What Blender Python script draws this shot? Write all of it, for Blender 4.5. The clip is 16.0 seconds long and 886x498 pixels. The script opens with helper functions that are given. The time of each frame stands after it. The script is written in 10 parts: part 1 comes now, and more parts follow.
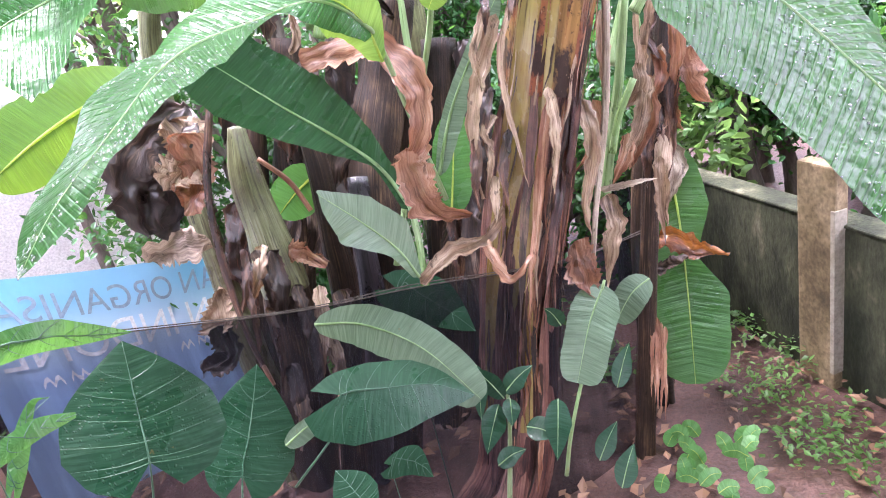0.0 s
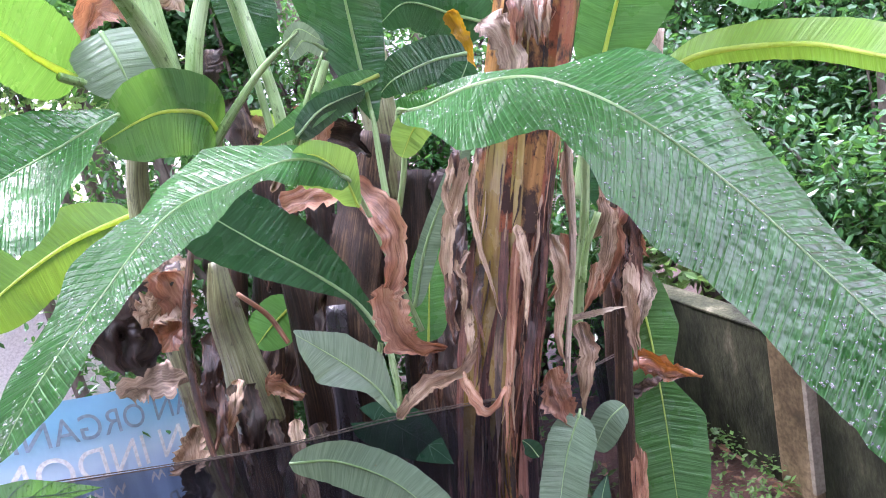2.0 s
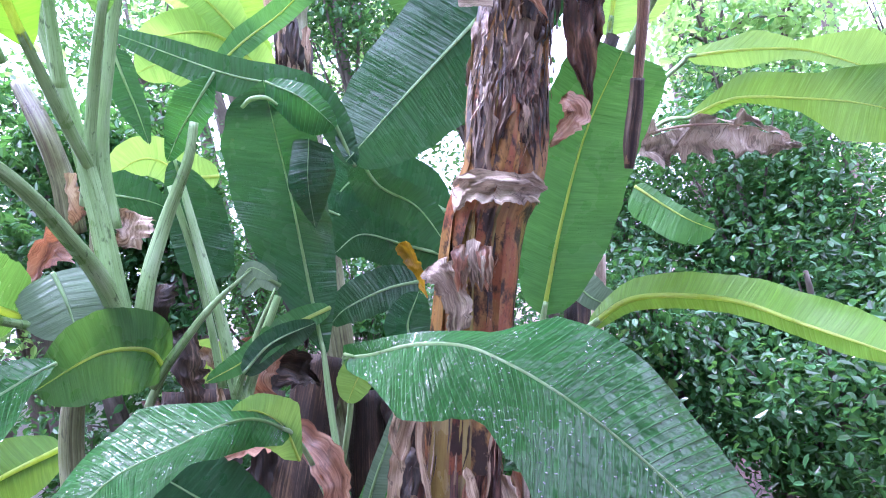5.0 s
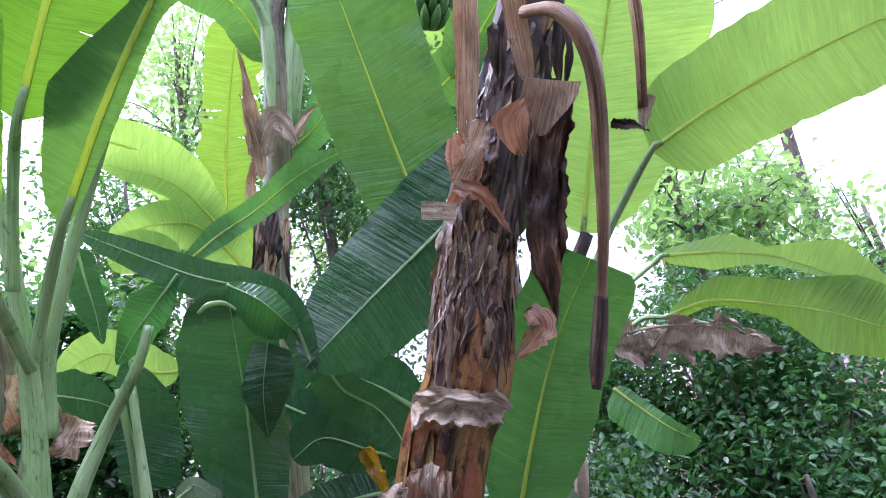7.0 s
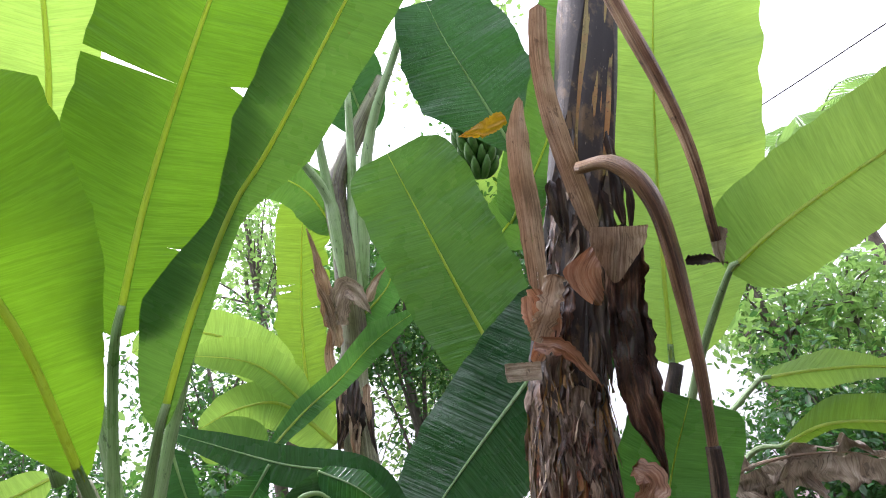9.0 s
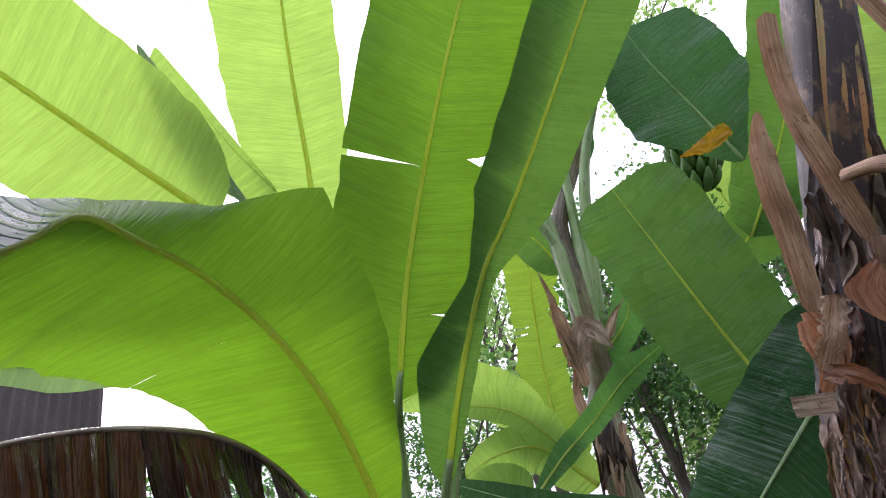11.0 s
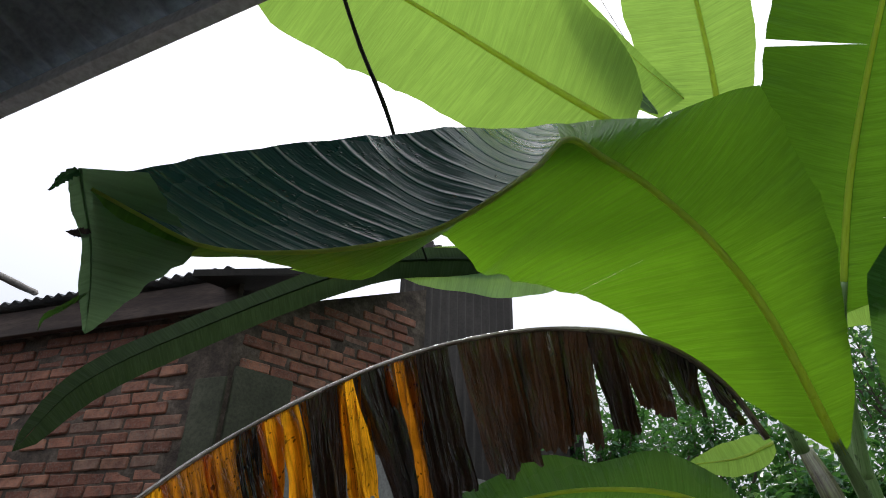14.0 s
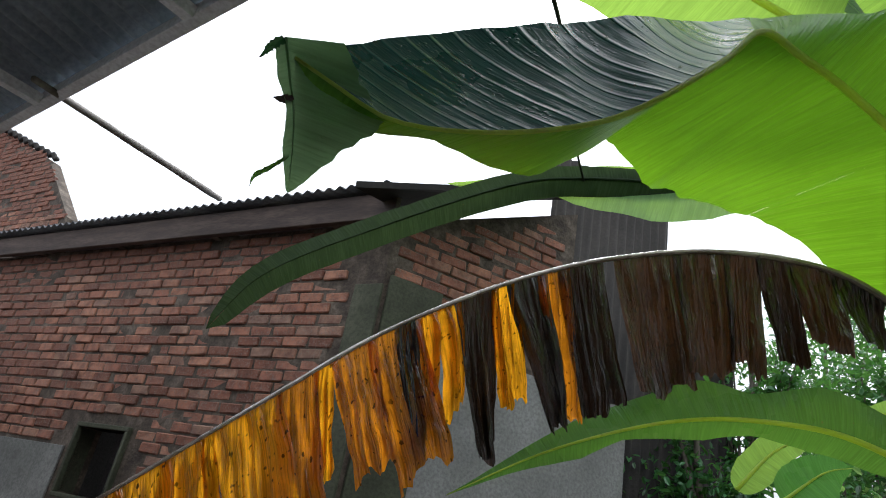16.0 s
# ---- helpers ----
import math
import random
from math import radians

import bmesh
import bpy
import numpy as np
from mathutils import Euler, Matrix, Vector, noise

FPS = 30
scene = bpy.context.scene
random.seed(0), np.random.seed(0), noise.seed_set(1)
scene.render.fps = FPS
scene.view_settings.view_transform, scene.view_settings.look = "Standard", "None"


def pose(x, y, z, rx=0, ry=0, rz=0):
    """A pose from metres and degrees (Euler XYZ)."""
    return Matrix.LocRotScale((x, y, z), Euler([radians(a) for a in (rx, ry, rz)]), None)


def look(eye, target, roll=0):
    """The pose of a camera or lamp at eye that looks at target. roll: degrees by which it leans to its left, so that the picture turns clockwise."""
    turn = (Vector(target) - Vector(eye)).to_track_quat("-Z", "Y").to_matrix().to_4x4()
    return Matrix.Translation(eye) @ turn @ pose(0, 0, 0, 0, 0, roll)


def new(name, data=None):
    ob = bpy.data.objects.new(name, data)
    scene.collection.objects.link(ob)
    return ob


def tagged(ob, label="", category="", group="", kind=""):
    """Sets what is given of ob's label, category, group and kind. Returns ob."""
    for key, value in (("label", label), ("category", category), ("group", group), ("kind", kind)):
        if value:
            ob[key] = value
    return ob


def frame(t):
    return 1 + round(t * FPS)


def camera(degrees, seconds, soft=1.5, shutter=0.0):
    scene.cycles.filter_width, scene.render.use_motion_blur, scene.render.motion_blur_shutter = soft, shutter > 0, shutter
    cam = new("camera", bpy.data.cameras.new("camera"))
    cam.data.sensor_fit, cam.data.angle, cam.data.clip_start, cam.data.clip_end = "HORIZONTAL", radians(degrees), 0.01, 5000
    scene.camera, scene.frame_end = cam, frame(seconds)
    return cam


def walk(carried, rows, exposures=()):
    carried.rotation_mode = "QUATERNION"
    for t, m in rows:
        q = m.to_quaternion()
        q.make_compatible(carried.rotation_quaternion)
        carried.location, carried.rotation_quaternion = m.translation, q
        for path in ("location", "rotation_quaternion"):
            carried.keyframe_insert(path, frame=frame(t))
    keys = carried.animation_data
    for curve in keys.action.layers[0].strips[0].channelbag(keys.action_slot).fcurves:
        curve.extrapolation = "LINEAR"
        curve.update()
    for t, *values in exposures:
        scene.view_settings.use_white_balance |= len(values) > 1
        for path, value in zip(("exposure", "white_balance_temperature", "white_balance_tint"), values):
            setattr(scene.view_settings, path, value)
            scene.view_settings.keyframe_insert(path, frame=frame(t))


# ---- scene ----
cam = camera(68.3, 16.0, soft=1.05)
METRES, EYE, TILT, LEAN, TURN = 1.1, 1.85, -22.0, 12.3, 0.0
ROWS = [
    (0.0, 0.0, 0.0, 0.0, 0.0, 0.0, -0.0),
    (0.5, 0.003, -0.0153, 0.0149, -0.14, 2.34, 0.08),
    (1.0, 0.0067, -0.0266, 0.0237, -0.41, 3.94, 0.09),
    (1.5, 0.0114, -0.0321, 0.0412, -1.25, 6.04, 0.41),
    (2.0, 0.0177, -0.0516, 0.0768, -1.53, 9.02, 0.95),
    (2.5, 0.0273, -0.0501, 0.085, -2.25, 11.4, 1.93),
    (3.0, 0.0338, -0.0633, 0.1266, -2.89, 13.42, 2.6),
    (5.5, 0.0854, -0.1178, 0.2647, -4.7, 28.08, 1.94),
    (6.0, 0.1144, -0.1248, 0.3127, -4.9, 31.83, 2.03),
    (6.5, 0.1394, -0.1141, 0.3626, -5.06, 34.93, 1.13),
    (7.0, 0.165, -0.1198, 0.3902, -5.08, 38.31, 1.21),
    (7.5, 0.1806, -0.1247, 0.4234, -4.74, 41.62, 2.77),
    (8.0, 0.1739, -0.1304, 0.4443, -1.52, 44.5, 4.16),
    (8.5, 0.1562, -0.1514, 0.4556, 1.31, 47.68, 3.67),
    (11.0, 0.0426, -0.2701, 0.466, 21.88, 51.88, -6.1),
    (11.5, 0.0116, -0.2916, 0.4515, 26.95, 50.72, -10.1),
    (12.0, -0.0102, -0.3025, 0.4459, 32.2, 48.22, -13.48),
    (12.5, -0.0081, -0.3274, 0.4453, 39.1, 48.01, -16.21),
    (13.0, -0.0142, -0.3532, 0.4333, 43.63, 45.56, -18.96),
    (13.5, -0.046, -0.3521, 0.4104, 44.96, 40.87, -22.23),
    (14.0, -0.061, -0.3623, 0.3914, 46.92, 37.34, -25.84),
    (14.5, -0.0693, -0.3713, 0.376, 48.91, 34.94, -28.93),
    (15.0, -0.094, -0.3646, 0.3552, 51.59, 31.66, -31.85),
    (15.5, -0.0932, -0.359, 0.3392, 54.76, 28.17, -33.95),
    (16.0, -0.0791, -0.3511, 0.3437, 57.71, 25.68, -35.04),
]
EXPOSURES = [(0.0, 2.88, 6050, 38), (2.0, 2.5, 5850, 40), (3.0, 2.36, 5650, 41), (5.5, 1.88, 5150, 44), (6.5, 1.4, 5300, 40), (7.5, 1.0, 5800, 31), (8.5, 0.75, 6250, 24), (11.0, 0.3, 6200, 32), (12.0, -0.22, 6250, 20), (13.0, -0.76, 6300, 16), (14.0, -0.56, 6300, 14), (16.0, 0.1, 6250, 12)]
walk(cam, [(t, pose(0, 0, EYE, TILT, LEAN, TURN) @ pose(METRES * x, METRES * y, METRES * z, 90 + pitch, roll, yaw)) for t, x, y, z, yaw, pitch, roll in ROWS], EXPOSURES)

# ---- daylight: rain clouds, one wide soft sun ----
world = bpy.data.worlds.new("overcast")
scene.world = world
world.use_nodes = True
wn, wl = world.node_tree.nodes, world.node_tree.links
sky = wn.new("ShaderNodeTexSky")
sky.sky_type, sky.sun_disc = "NISHITA", False
sky.sun_elevation, sky.sun_rotation = radians(62), radians(-50)
sky.air_density, sky.dust_density, sky.ozone_density = 1.0, 6.0, 1.0
soft_cloud = wn.new("ShaderNodeMix")
soft_cloud.data_type = "RGBA"
soft_cloud.inputs["Factor"].default_value = 0.8
soft_cloud.inputs["B"].default_value = (10.5, 11.0, 11.4, 1)
wl.new(sky.outputs["Color"], soft_cloud.inputs["A"])
wl.new(soft_cloud.outputs["Result"], wn["Background"].inputs["Color"])
# an overcast sky is about three times as bright overhead as at the horizon
up = wn.new("ShaderNodeSeparateXYZ")
wl.new(wn.new("ShaderNodeTexCoord").outputs["Generated"], up.inputs[0])
rise = wn.new("ShaderNodeMapRange")
rise.inputs["From Min"].default_value, rise.inputs["From Max"].default_value = 0.0, 1.0
rise.inputs["To Min"].default_value, rise.inputs["To Max"].default_value = 0.06, 0.28
wl.new(up.outputs["Z"], rise.inputs["Value"])
wl.new(rise.outputs["Result"], wn["Background"].inputs["Strength"])
sun = new("sun", bpy.data.lights.new("sun", "SUN"))
sun.data.energy, sun.data.angle, sun.data.color = 1.9, radians(12), (1.0, 0.97, 0.9)
sun.matrix_world = look((-5, 4.2, 12), (0, 0, 0))


# ---- materials ----
class Shader:
    """A small writer of node materials."""

    def __init__(self, name):
        self.m = bpy.data.materials.new(name)
        self.m.use_nodes = True
        self.t = self.m.node_tree
        self.b = self.t.nodes["Principled BSDF"]
        self.out = self.t.nodes["Material Output"]

    def n(self, kind, **values):
        node = self.t.nodes.new("ShaderNode" + kind)
        for key, value in values.items():
            if key in node.inputs:
                node.inputs[key].default_value = value
            elif key == "op":
                node.operation = value
            elif key == "dtype":
                node.data_type = value
        return node

    def link(self, a, b):
        self.t.links.new(a, b)

    def coords(self, which="Object", scale=(1, 1, 1), shift=True):
        mp = self.n("Mapping")
        mp.inputs["Scale"].default_value = scale
        self.link(self.n("TexCoord").outputs[which], mp.inputs["Vector"])
        if shift:
            info = self.n("ObjectInfo")
            mul = self.n("Math", op="MULTIPLY")
            mul.inputs[1].default_value = 37.0
            self.link(info.outputs["Random"], mul.inputs[0])
            comb = self.n("CombineXYZ")
            for k in range(3):
                self.link(mul.outputs[0], comb.inputs[k])
            self.link(comb.outputs[0], mp.inputs["Location"])
        return mp.outputs[0]

    def noise(self, vec, scale, detail=4.0, rough=0.55):
        nd = self.n("TexNoise")
        nd.inputs["Scale"].default_value, nd.inputs["Detail"].default_value, nd.inputs["Roughness"].default_value = scale, detail, rough
        self.link(vec, nd.inputs["Vector"])
        return nd.outputs["Fac"]

    def ramp(self, fac, stops):
        nd = self.n("ValToRGB")
        el = nd.color_ramp.elements
        while len(el) < len(stops):
            el.new(0.5)
        for e, (p, c) in zip(el, stops):
            e.position = p
            e.color = (*c, 1) if len(c) == 3 else c
        self.link(fac, nd.inputs["Fac"])
        return nd.outputs["Color"]

    def mix(self, fac, a, b, blend="MIX"):
        nd = self.n("Mix", dtype="RGBA")
        nd.blend_type = blend
        for sock, v in ((nd.inputs["Factor"], fac), (nd.inputs["A"], a), (nd.inputs["B"], b)):
            if isinstance(v, (int, float)):
                sock.default_value = v
            elif isinstance(v, tuple):
                sock.default_value = (*v, 1)
            else:
                self.link(v, sock)
        return nd.outputs["Result"]

    def bump(self, height, strength, distance, prev=None):
        nd = self.n("Bump")
        nd.inputs["Strength"].default_value, nd.inputs["Distance"].default_value = strength, distance
        self.link(height, nd.inputs["Height"])
        if prev:
            self.link(prev, nd.inputs["Normal"])
        return nd.outputs["Normal"]

    def finish(self, color=None, rough=None, normal=None, glow=None, translucent=0.0, coat=0.0, spec=0.5):
        b = self.b
        if color is not None:
            if isinstance(color, tuple):
                b.inputs["Base Color"].default_value = (*color, 1)
            else:
                self.link(color, b.inputs["Base Color"])
        if rough is not None:
            if isinstance(rough, (int, float)):
                b.inputs["Roughness"].default_value = rough
            else:
                self.link(rough, b.inputs["Roughness"])
        if normal:
            self.link(normal, b.inputs["Normal"])
            self.link(normal, b.inputs["Coat Normal"])
        b.inputs["Coat Weight"].default_value = coat
        b.inputs["Coat Roughness"].default_value = 0.08
        b.inputs["Specular IOR Level"].default_value = spec
        if translucent:
            tr = self.n("BsdfTranslucent")
            if isinstance(glow, tuple):
                tr.inputs["Color"].default_value = (*glow, 1)
            else:
                self.link(glow, tr.inputs["Color"])
            if normal:
                self.link(normal, tr.inputs["Normal"])
            mx = self.n("MixShader")
            mx.inputs["Fac"].default_value = translucent
            self.link(b.outputs[0], mx.inputs[1])
            self.link(tr.outputs[0], mx.inputs[2])
            self.link(mx.outputs[0], self.out.inputs["Surface"])
        return self.m


def blade_material(name, dark, light, through_light, translucent=0.45, rough=0.36, drops=0.0, spots=(0.16, 0.12, 0.03), coat=0.0, spot_amount=0.5, spec=0.5, ribs=0.0, skew=0.22, vein_relief=0.35, pleats=0.009, rib_pitch=0.021, sway=0.02, arc=0.0):
    """Banana blade: fine parallel veins that run from the midrib to the edge, broad tonal drift, specks, and rain drops."""
    s = Shader(name)
    tc = s.n("TexCoord")
    sep = s.n("SeparateXYZ")
    s.link(tc.outputs["UV"], sep.inputs[0])
    across = s.n("Math", op="ABSOLUTE")
    s.link(sep.outputs["Y"], across.inputs[0])
    sq = s.n("Math", op="MULTIPLY_ADD")
    sq.inputs[1].default_value = -skew
    s.link(across.outputs[0], sq.inputs[0])
    s.link(sep.outputs["X"], sq.inputs[2])
    if arc:
        square = s.n("Math", op="MULTIPLY")
        s.link(across.outputs[0], square.inputs[0])
        s.link(across.outputs[0], square.inputs[1])
        bent = s.n("Math", op="MULTIPLY_ADD")
        bent.inputs[1].default_value = arc
        s.link(square.outputs[0], bent.inputs[0])
        s.link(sq.outputs[0], bent.inputs[2])
        sq = bent
    info = s.n("ObjectInfo")
    comb = s.n("CombineXYZ")
    s.link(sq.outputs[0], comb.inputs[0])
    scaled = s.n("Math", op="MULTIPLY")
    scaled.inputs[1].default_value = 0.05
    s.link(sep.outputs["Y"], scaled.inputs[0])
    s.link(scaled.outputs[0], comb.inputs[1])
    rnd = s.n("Math", op="MULTIPLY")
    rnd.inputs[1].default_value = 21.0
    s.link(info.outputs["Random"], rnd.inputs[0])
    s.link(rnd.outputs[0], comb.inputs[2])
    vein = s.noise(comb.outputs[0], 280.0, 2.0)
    pleat = s.noise(comb.outputs[0], 62.0, 1.5)
    drift = s.noise(s.coords("Object"), 5.0, 4.0)
    col = s.mix(s.ramp(drift, [(0.35, (0, 0, 0)), (0.7, (1, 1, 1))]), dark, light)
    col = s.mix(s.ramp(vein, [(0.42, (0, 0, 0)), (0.62, (0.4, 0.4, 0.4))]), col, tuple(min(1, c * 1.5 + 0.015) for c in light))
    col = s.mix(s.ramp(pleat, [(0.4, (0.25, 0.25, 0.25)), (0.55, (0, 0, 0))]), col, tuple(c * 0.7 for c in dark))
    specks = s.noise(s.coords("Object"), 42.0, 3.0, 0.7)
    speck_mask = s.ramp(specks, [(0.70, (0, 0, 0)), (0.76, (spot_amount,) * 3)])
    col = s.mix(speck_mask, col, spots)
    thr = s.mix(s.ramp(pleat, [(0.36, (0.45, 0.45, 0.45)), (0.6, (0, 0, 0))]), through_light, tuple(c * 0.68 for c in through_light))
    thr = s.mix(s.ramp(vein, [(0.4, (0.4, 0.4, 0.4)), (0.58, (0, 0, 0))]), thr, tuple(c * 0.75 for c in through_light))
    thr = s.mix(s.ramp(drift, [(0.3, (0.45,) * 3), (0.65, (0,) * 3)]), thr, tuple(c * 0.7 for c in through_light))
    thr = s.mix(speck_mask, thr, tuple(c * 0.8 for c in spots))
    nrm = s.bump(drift, 0.5, sway)
    nrm = s.bump(pleat, 0.6, pleats, nrm)
    nrm = s.bump(vein, vein_relief, 0.003, nrm)
    if ribs:
        mul = s.n("Math", op="MULTIPLY")
        mul.inputs[1].default_value = 2 * math.pi / rib_pitch
        s.link(sq.outputs[0], mul.inputs[0])
        sine = s.n("Math", op="SINE")
        s.link(mul.outputs[0], sine.inputs[0])
        power = s.ramp(sine.outputs[0], [(0.0, (0, 0, 0)), (0.75, (0.1,) * 3), (1.0, (1, 1, 1))])
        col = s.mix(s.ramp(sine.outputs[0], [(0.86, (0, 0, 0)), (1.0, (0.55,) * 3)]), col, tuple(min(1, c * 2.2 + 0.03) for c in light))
        nrm = s.bump(power, ribs, 0.004, nrm)
    rg = rough
    if drops:
        beads = s.n("CombineXYZ")
        for k, (sock, f) in enumerate(((sq.outputs[0], 135.0), (sep.outputs["Y"], 120.0))):
            mu = s.n("Math", op="MULTIPLY")
            mu.inputs[1].default_value = f
            s.link(sock, mu.inputs[0])
            s.link(mu.outputs[0], beads.inputs[k])
        vor = s.n("TexVoronoi")
        vor.inputs["Scale"].default_value = 1.0
        s.link(beads.outputs[0], vor.inputs["Vector"])
        dr = s.ramp(vor.outputs["Distance"], [(0.0, (1, 1, 1)), (0.2, (0.75,) * 3), (0.3, (0, 0, 0))])
        patch = s.ramp(s.noise(s.coords("Object"), 7.0, 3.0), [(0.42, (0, 0, 0)), (0.58, (1, 1, 1))])
        dr = s.mix(1.0, dr, patch, "MULTIPLY")
        nrm = s.bump(dr, drops, 0.004, nrm)
        rg = s.ramp(patch, [(0.0, (rough + 0.08,) * 3), (1.0, (max(0.1, rough - 0.12),) * 3)])
    return s.finish(col, rg, nrm, thr, translucent, coat, spec)


def fibre_material(name, colours, rough=0.55, translucent=0.0, glow=(0.5, 0.25, 0.05), relief=0.012, stretch=(60, 60, 3.0), coat=0.0, which="UV", spec=0.5):
    """Dry sheath and stem skin: streaks along the length with stains and flakes."""
    s = Shader(name)
    vec = s.coords(which, stretch)
    streak = s.noise(vec, 1.0, 8.0, 0.7)
    blot = s.noise(s.coords("Object", (1, 1, 0.5)), 6.5, 5.0, 0.6)
    both = s.n("Math", op="MULTIPLY_ADD")
    both.inputs[1].default_value = 0.5
    s.link(streak, both.inputs[0])
    half = s.n("Math", op="MULTIPLY")
    half.inputs[1].default_value = 0.5
    s.link(blot, half.inputs[0])
    s.link(half.outputs[0], both.inputs[2])
    n = len(colours)
    col = s.ramp(both.outputs[0], [(0.37 + 0.25 * k / (n - 1), c) for k, c in enumerate(colours)])
    fleck = s.noise(s.coords("Object", (1, 1, 0.35)), 38.0, 3.0, 0.7)
    col = s.mix(s.ramp(fleck, [(0.62, (0, 0, 0)), (0.7, (0.75, 0.75, 0.75))]), col, tuple(0.25 * c for c in colours[0]))
    dash = s.noise(s.coords(which, (stretch[0] * 1.7, stretch[1] * 3.0, stretch[2])), 1.0, 4.0, 0.6)
    col = s.mix(s.ramp(dash, [(0.34, (0.8, 0.8, 0.8)), (0.42, (0, 0, 0))]), col, tuple(0.4 * c for c in colours[0]))
    nrm = s.bump(streak, 0.8, relief)
    nrm = s.bump(fleck, 0.3, 0.004, nrm)
    return s.finish(col, s.ramp(blot, [(0.3, (rough - 0.2,) * 3), (0.7, (rough + 0.1,) * 3)]), nrm, glow, translucent, coat, spec)


def blotched(name, skin, flush, stain, pale, cover=0.5, rough=0.4, coat=0.3, scale=8.0):
    """Smooth stem skin with drawn-out flushes and burnt stains and a few pale scratches."""
    s = Shader(name)
    streak = s.noise(s.coords("UV", (70, 1.6, 1)), 1.0, 5.0, 0.6)
    col = s.ramp(streak, [(0.36, tuple(0.55 * c for c in skin)), (0.64, skin)])
    wide = s.noise(s.coords("Object", (1, 1, 0.65)), scale, 4.0, 0.6)
    col = s.mix(s.ramp(wide, [(0.46, (0, 0, 0)), (0.58, (0.9, 0.9, 0.9))]), col, flush)
    dark = s.noise(s.coords("Object", (1.2, 1.2, 0.65)), scale * 1.2, 6.0, 0.65)
    col = s.mix(s.ramp(dark, [(cover - 0.03, (0, 0, 0)), (cover + 0.05, (0.95, 0.95, 0.95))]), col, stain)
    speck = s.noise(s.coords("Object"), 70.0, 3.0, 0.7)
    col = s.mix(s.ramp(speck, [(0.6, (0, 0, 0)), (0.68, (0.7, 0.7, 0.7))]), col, stain)
    scratch = s.noise(s.coords("UV", (130, 45, 1)), 1.0, 2.0)
    col = s.mix(s.ramp(scratch, [(0.68, (0, 0, 0)), (0.75, (0.7, 0.7, 0.7))]), col, pale)
    nrm = s.bump(streak, 0.6, 0.003)
    return s.finish(col, s.ramp(dark, [(0.4, (rough,) * 3), (0.6, (rough + 0.15,) * 3)]), s.bump(speck, 0.4, 0.003, nrm), (0.5, 0.25, 0.05), 0.0, coat, 0.4)


def mottled(name, colours, scale=4.0, rough=0.8, relief=0.01, fine=60.0, which="Object", stretch=(1, 1, 1), spec=0.4, shift=True):
    s = Shader(name)
    vec = s.coords(which, stretch, shift)
    big = s.noise(vec, scale, 6.0, 0.62)
    small = s.noise(vec, fine, 4.0, 0.6)
    n = len(colours)
    col = s.ramp(big, [(0.28 + 0.44 * k / (n - 1), c) for k, c in enumerate(colours)])
    col = s.mix(s.ramp(small, [(0.35, (0.45,) * 3), (0.6, (0,) * 3)]), col, tuple(c * 0.45 for c in colours[0]))
    nrm = s.bump(small, 0.6, relief * 0.4)
    nrm = s.bump(big, 0.5, relief, nrm)
    return s.finish(col, rough, nrm, spec=spec)


M_WET = blade_material("wet_blade", (0.008, 0.068, 0.014), (0.02, 0.115, 0.024), (0.12, 0.42, 0.05), 0.26, 0.42, 0.0, coat=0.5, vein_relief=0.3, spec=0.06, pleats=0.008, ribs=0.5, rib_pitch=0.017, sway=0.09)
M_MID = blade_material("green_blade", (0.028, 0.12, 0.035), (0.06, 0.2, 0.055), (0.16, 0.44, 0.06), 0.36, 0.32, 0.4, coat=0.15, vein_relief=0.5)
# Lit copy of the blade: backlighting is put into its brighter colours.
M_LIT = blade_material("lit_blade", (0.065, 0.19, 0.04), (0.12, 0.28, 0.065), (0.40, 0.66, 0.095), 0.46, 0.36, spot_amount=0.35, vein_relief=0.45)
# Deep green blade; shade inside the clump is also put into its colour.
M_DARK = blade_material("dark_blade", (0.005, 0.038, 0.014), (0.015, 0.074, 0.026), (0.07, 0.25, 0.04), 0.2, 0.3, 0.5, coat=0.3, vein_relief=0.4, spec=0.4, sway=0.04)
M_PALE = blade_material("pale_blade", (0.09, 0.155, 0.095), (0.15, 0.225, 0.145), (0.22, 0.36, 0.15), 0.25, 0.42, 0.2)
M_TARO = blade_material("taro_blade", (0.006, 0.034, 0.017), (0.012, 0.054, 0.026), (0.06, 0.22, 0.05), 0.14, 0.38, 0.4, coat=0.1, vein_relief=0.15, pleats=0.003, spec=0.2)
M_OLIVE = blade_material("olive_blade", (0.05, 0.16, 0.022), (0.09, 0.24, 0.038), (0.30, 0.52, 0.035), 0.4, 0.36, spot_amount=0.35, vein_relief=0.45)
# Shaded copies of one blade: each leaf's shade is put into its greens.
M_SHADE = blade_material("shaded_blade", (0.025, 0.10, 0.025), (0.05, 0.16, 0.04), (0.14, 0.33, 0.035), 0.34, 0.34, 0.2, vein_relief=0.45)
M_FOLD = blade_material("folded_dim_blade", (0.04, 0.14, 0.018), (0.07, 0.2, 0.025), (0.23, 0.51, 0.016), 0.42, 0.36, spot_amount=0.35, vein_relief=0.45)
M_DEEP = blade_material("dim_green_blade", (0.03, 0.105, 0.014), (0.055, 0.155, 0.02), (0.15, 0.35, 0.012), 0.42, 0.36, spot_amount=0.35, vein_relief=0.45)
# Olive leaf before the house: roof shade is put into this dark colour.
M_HOUSE_SHADE = blade_material("house_shade_blade", (0.013, 0.026, 0.012), (0.022, 0.038, 0.018), (0.06, 0.11, 0.03), 0.25, 0.6, vein_relief=0.3, spec=0.15)
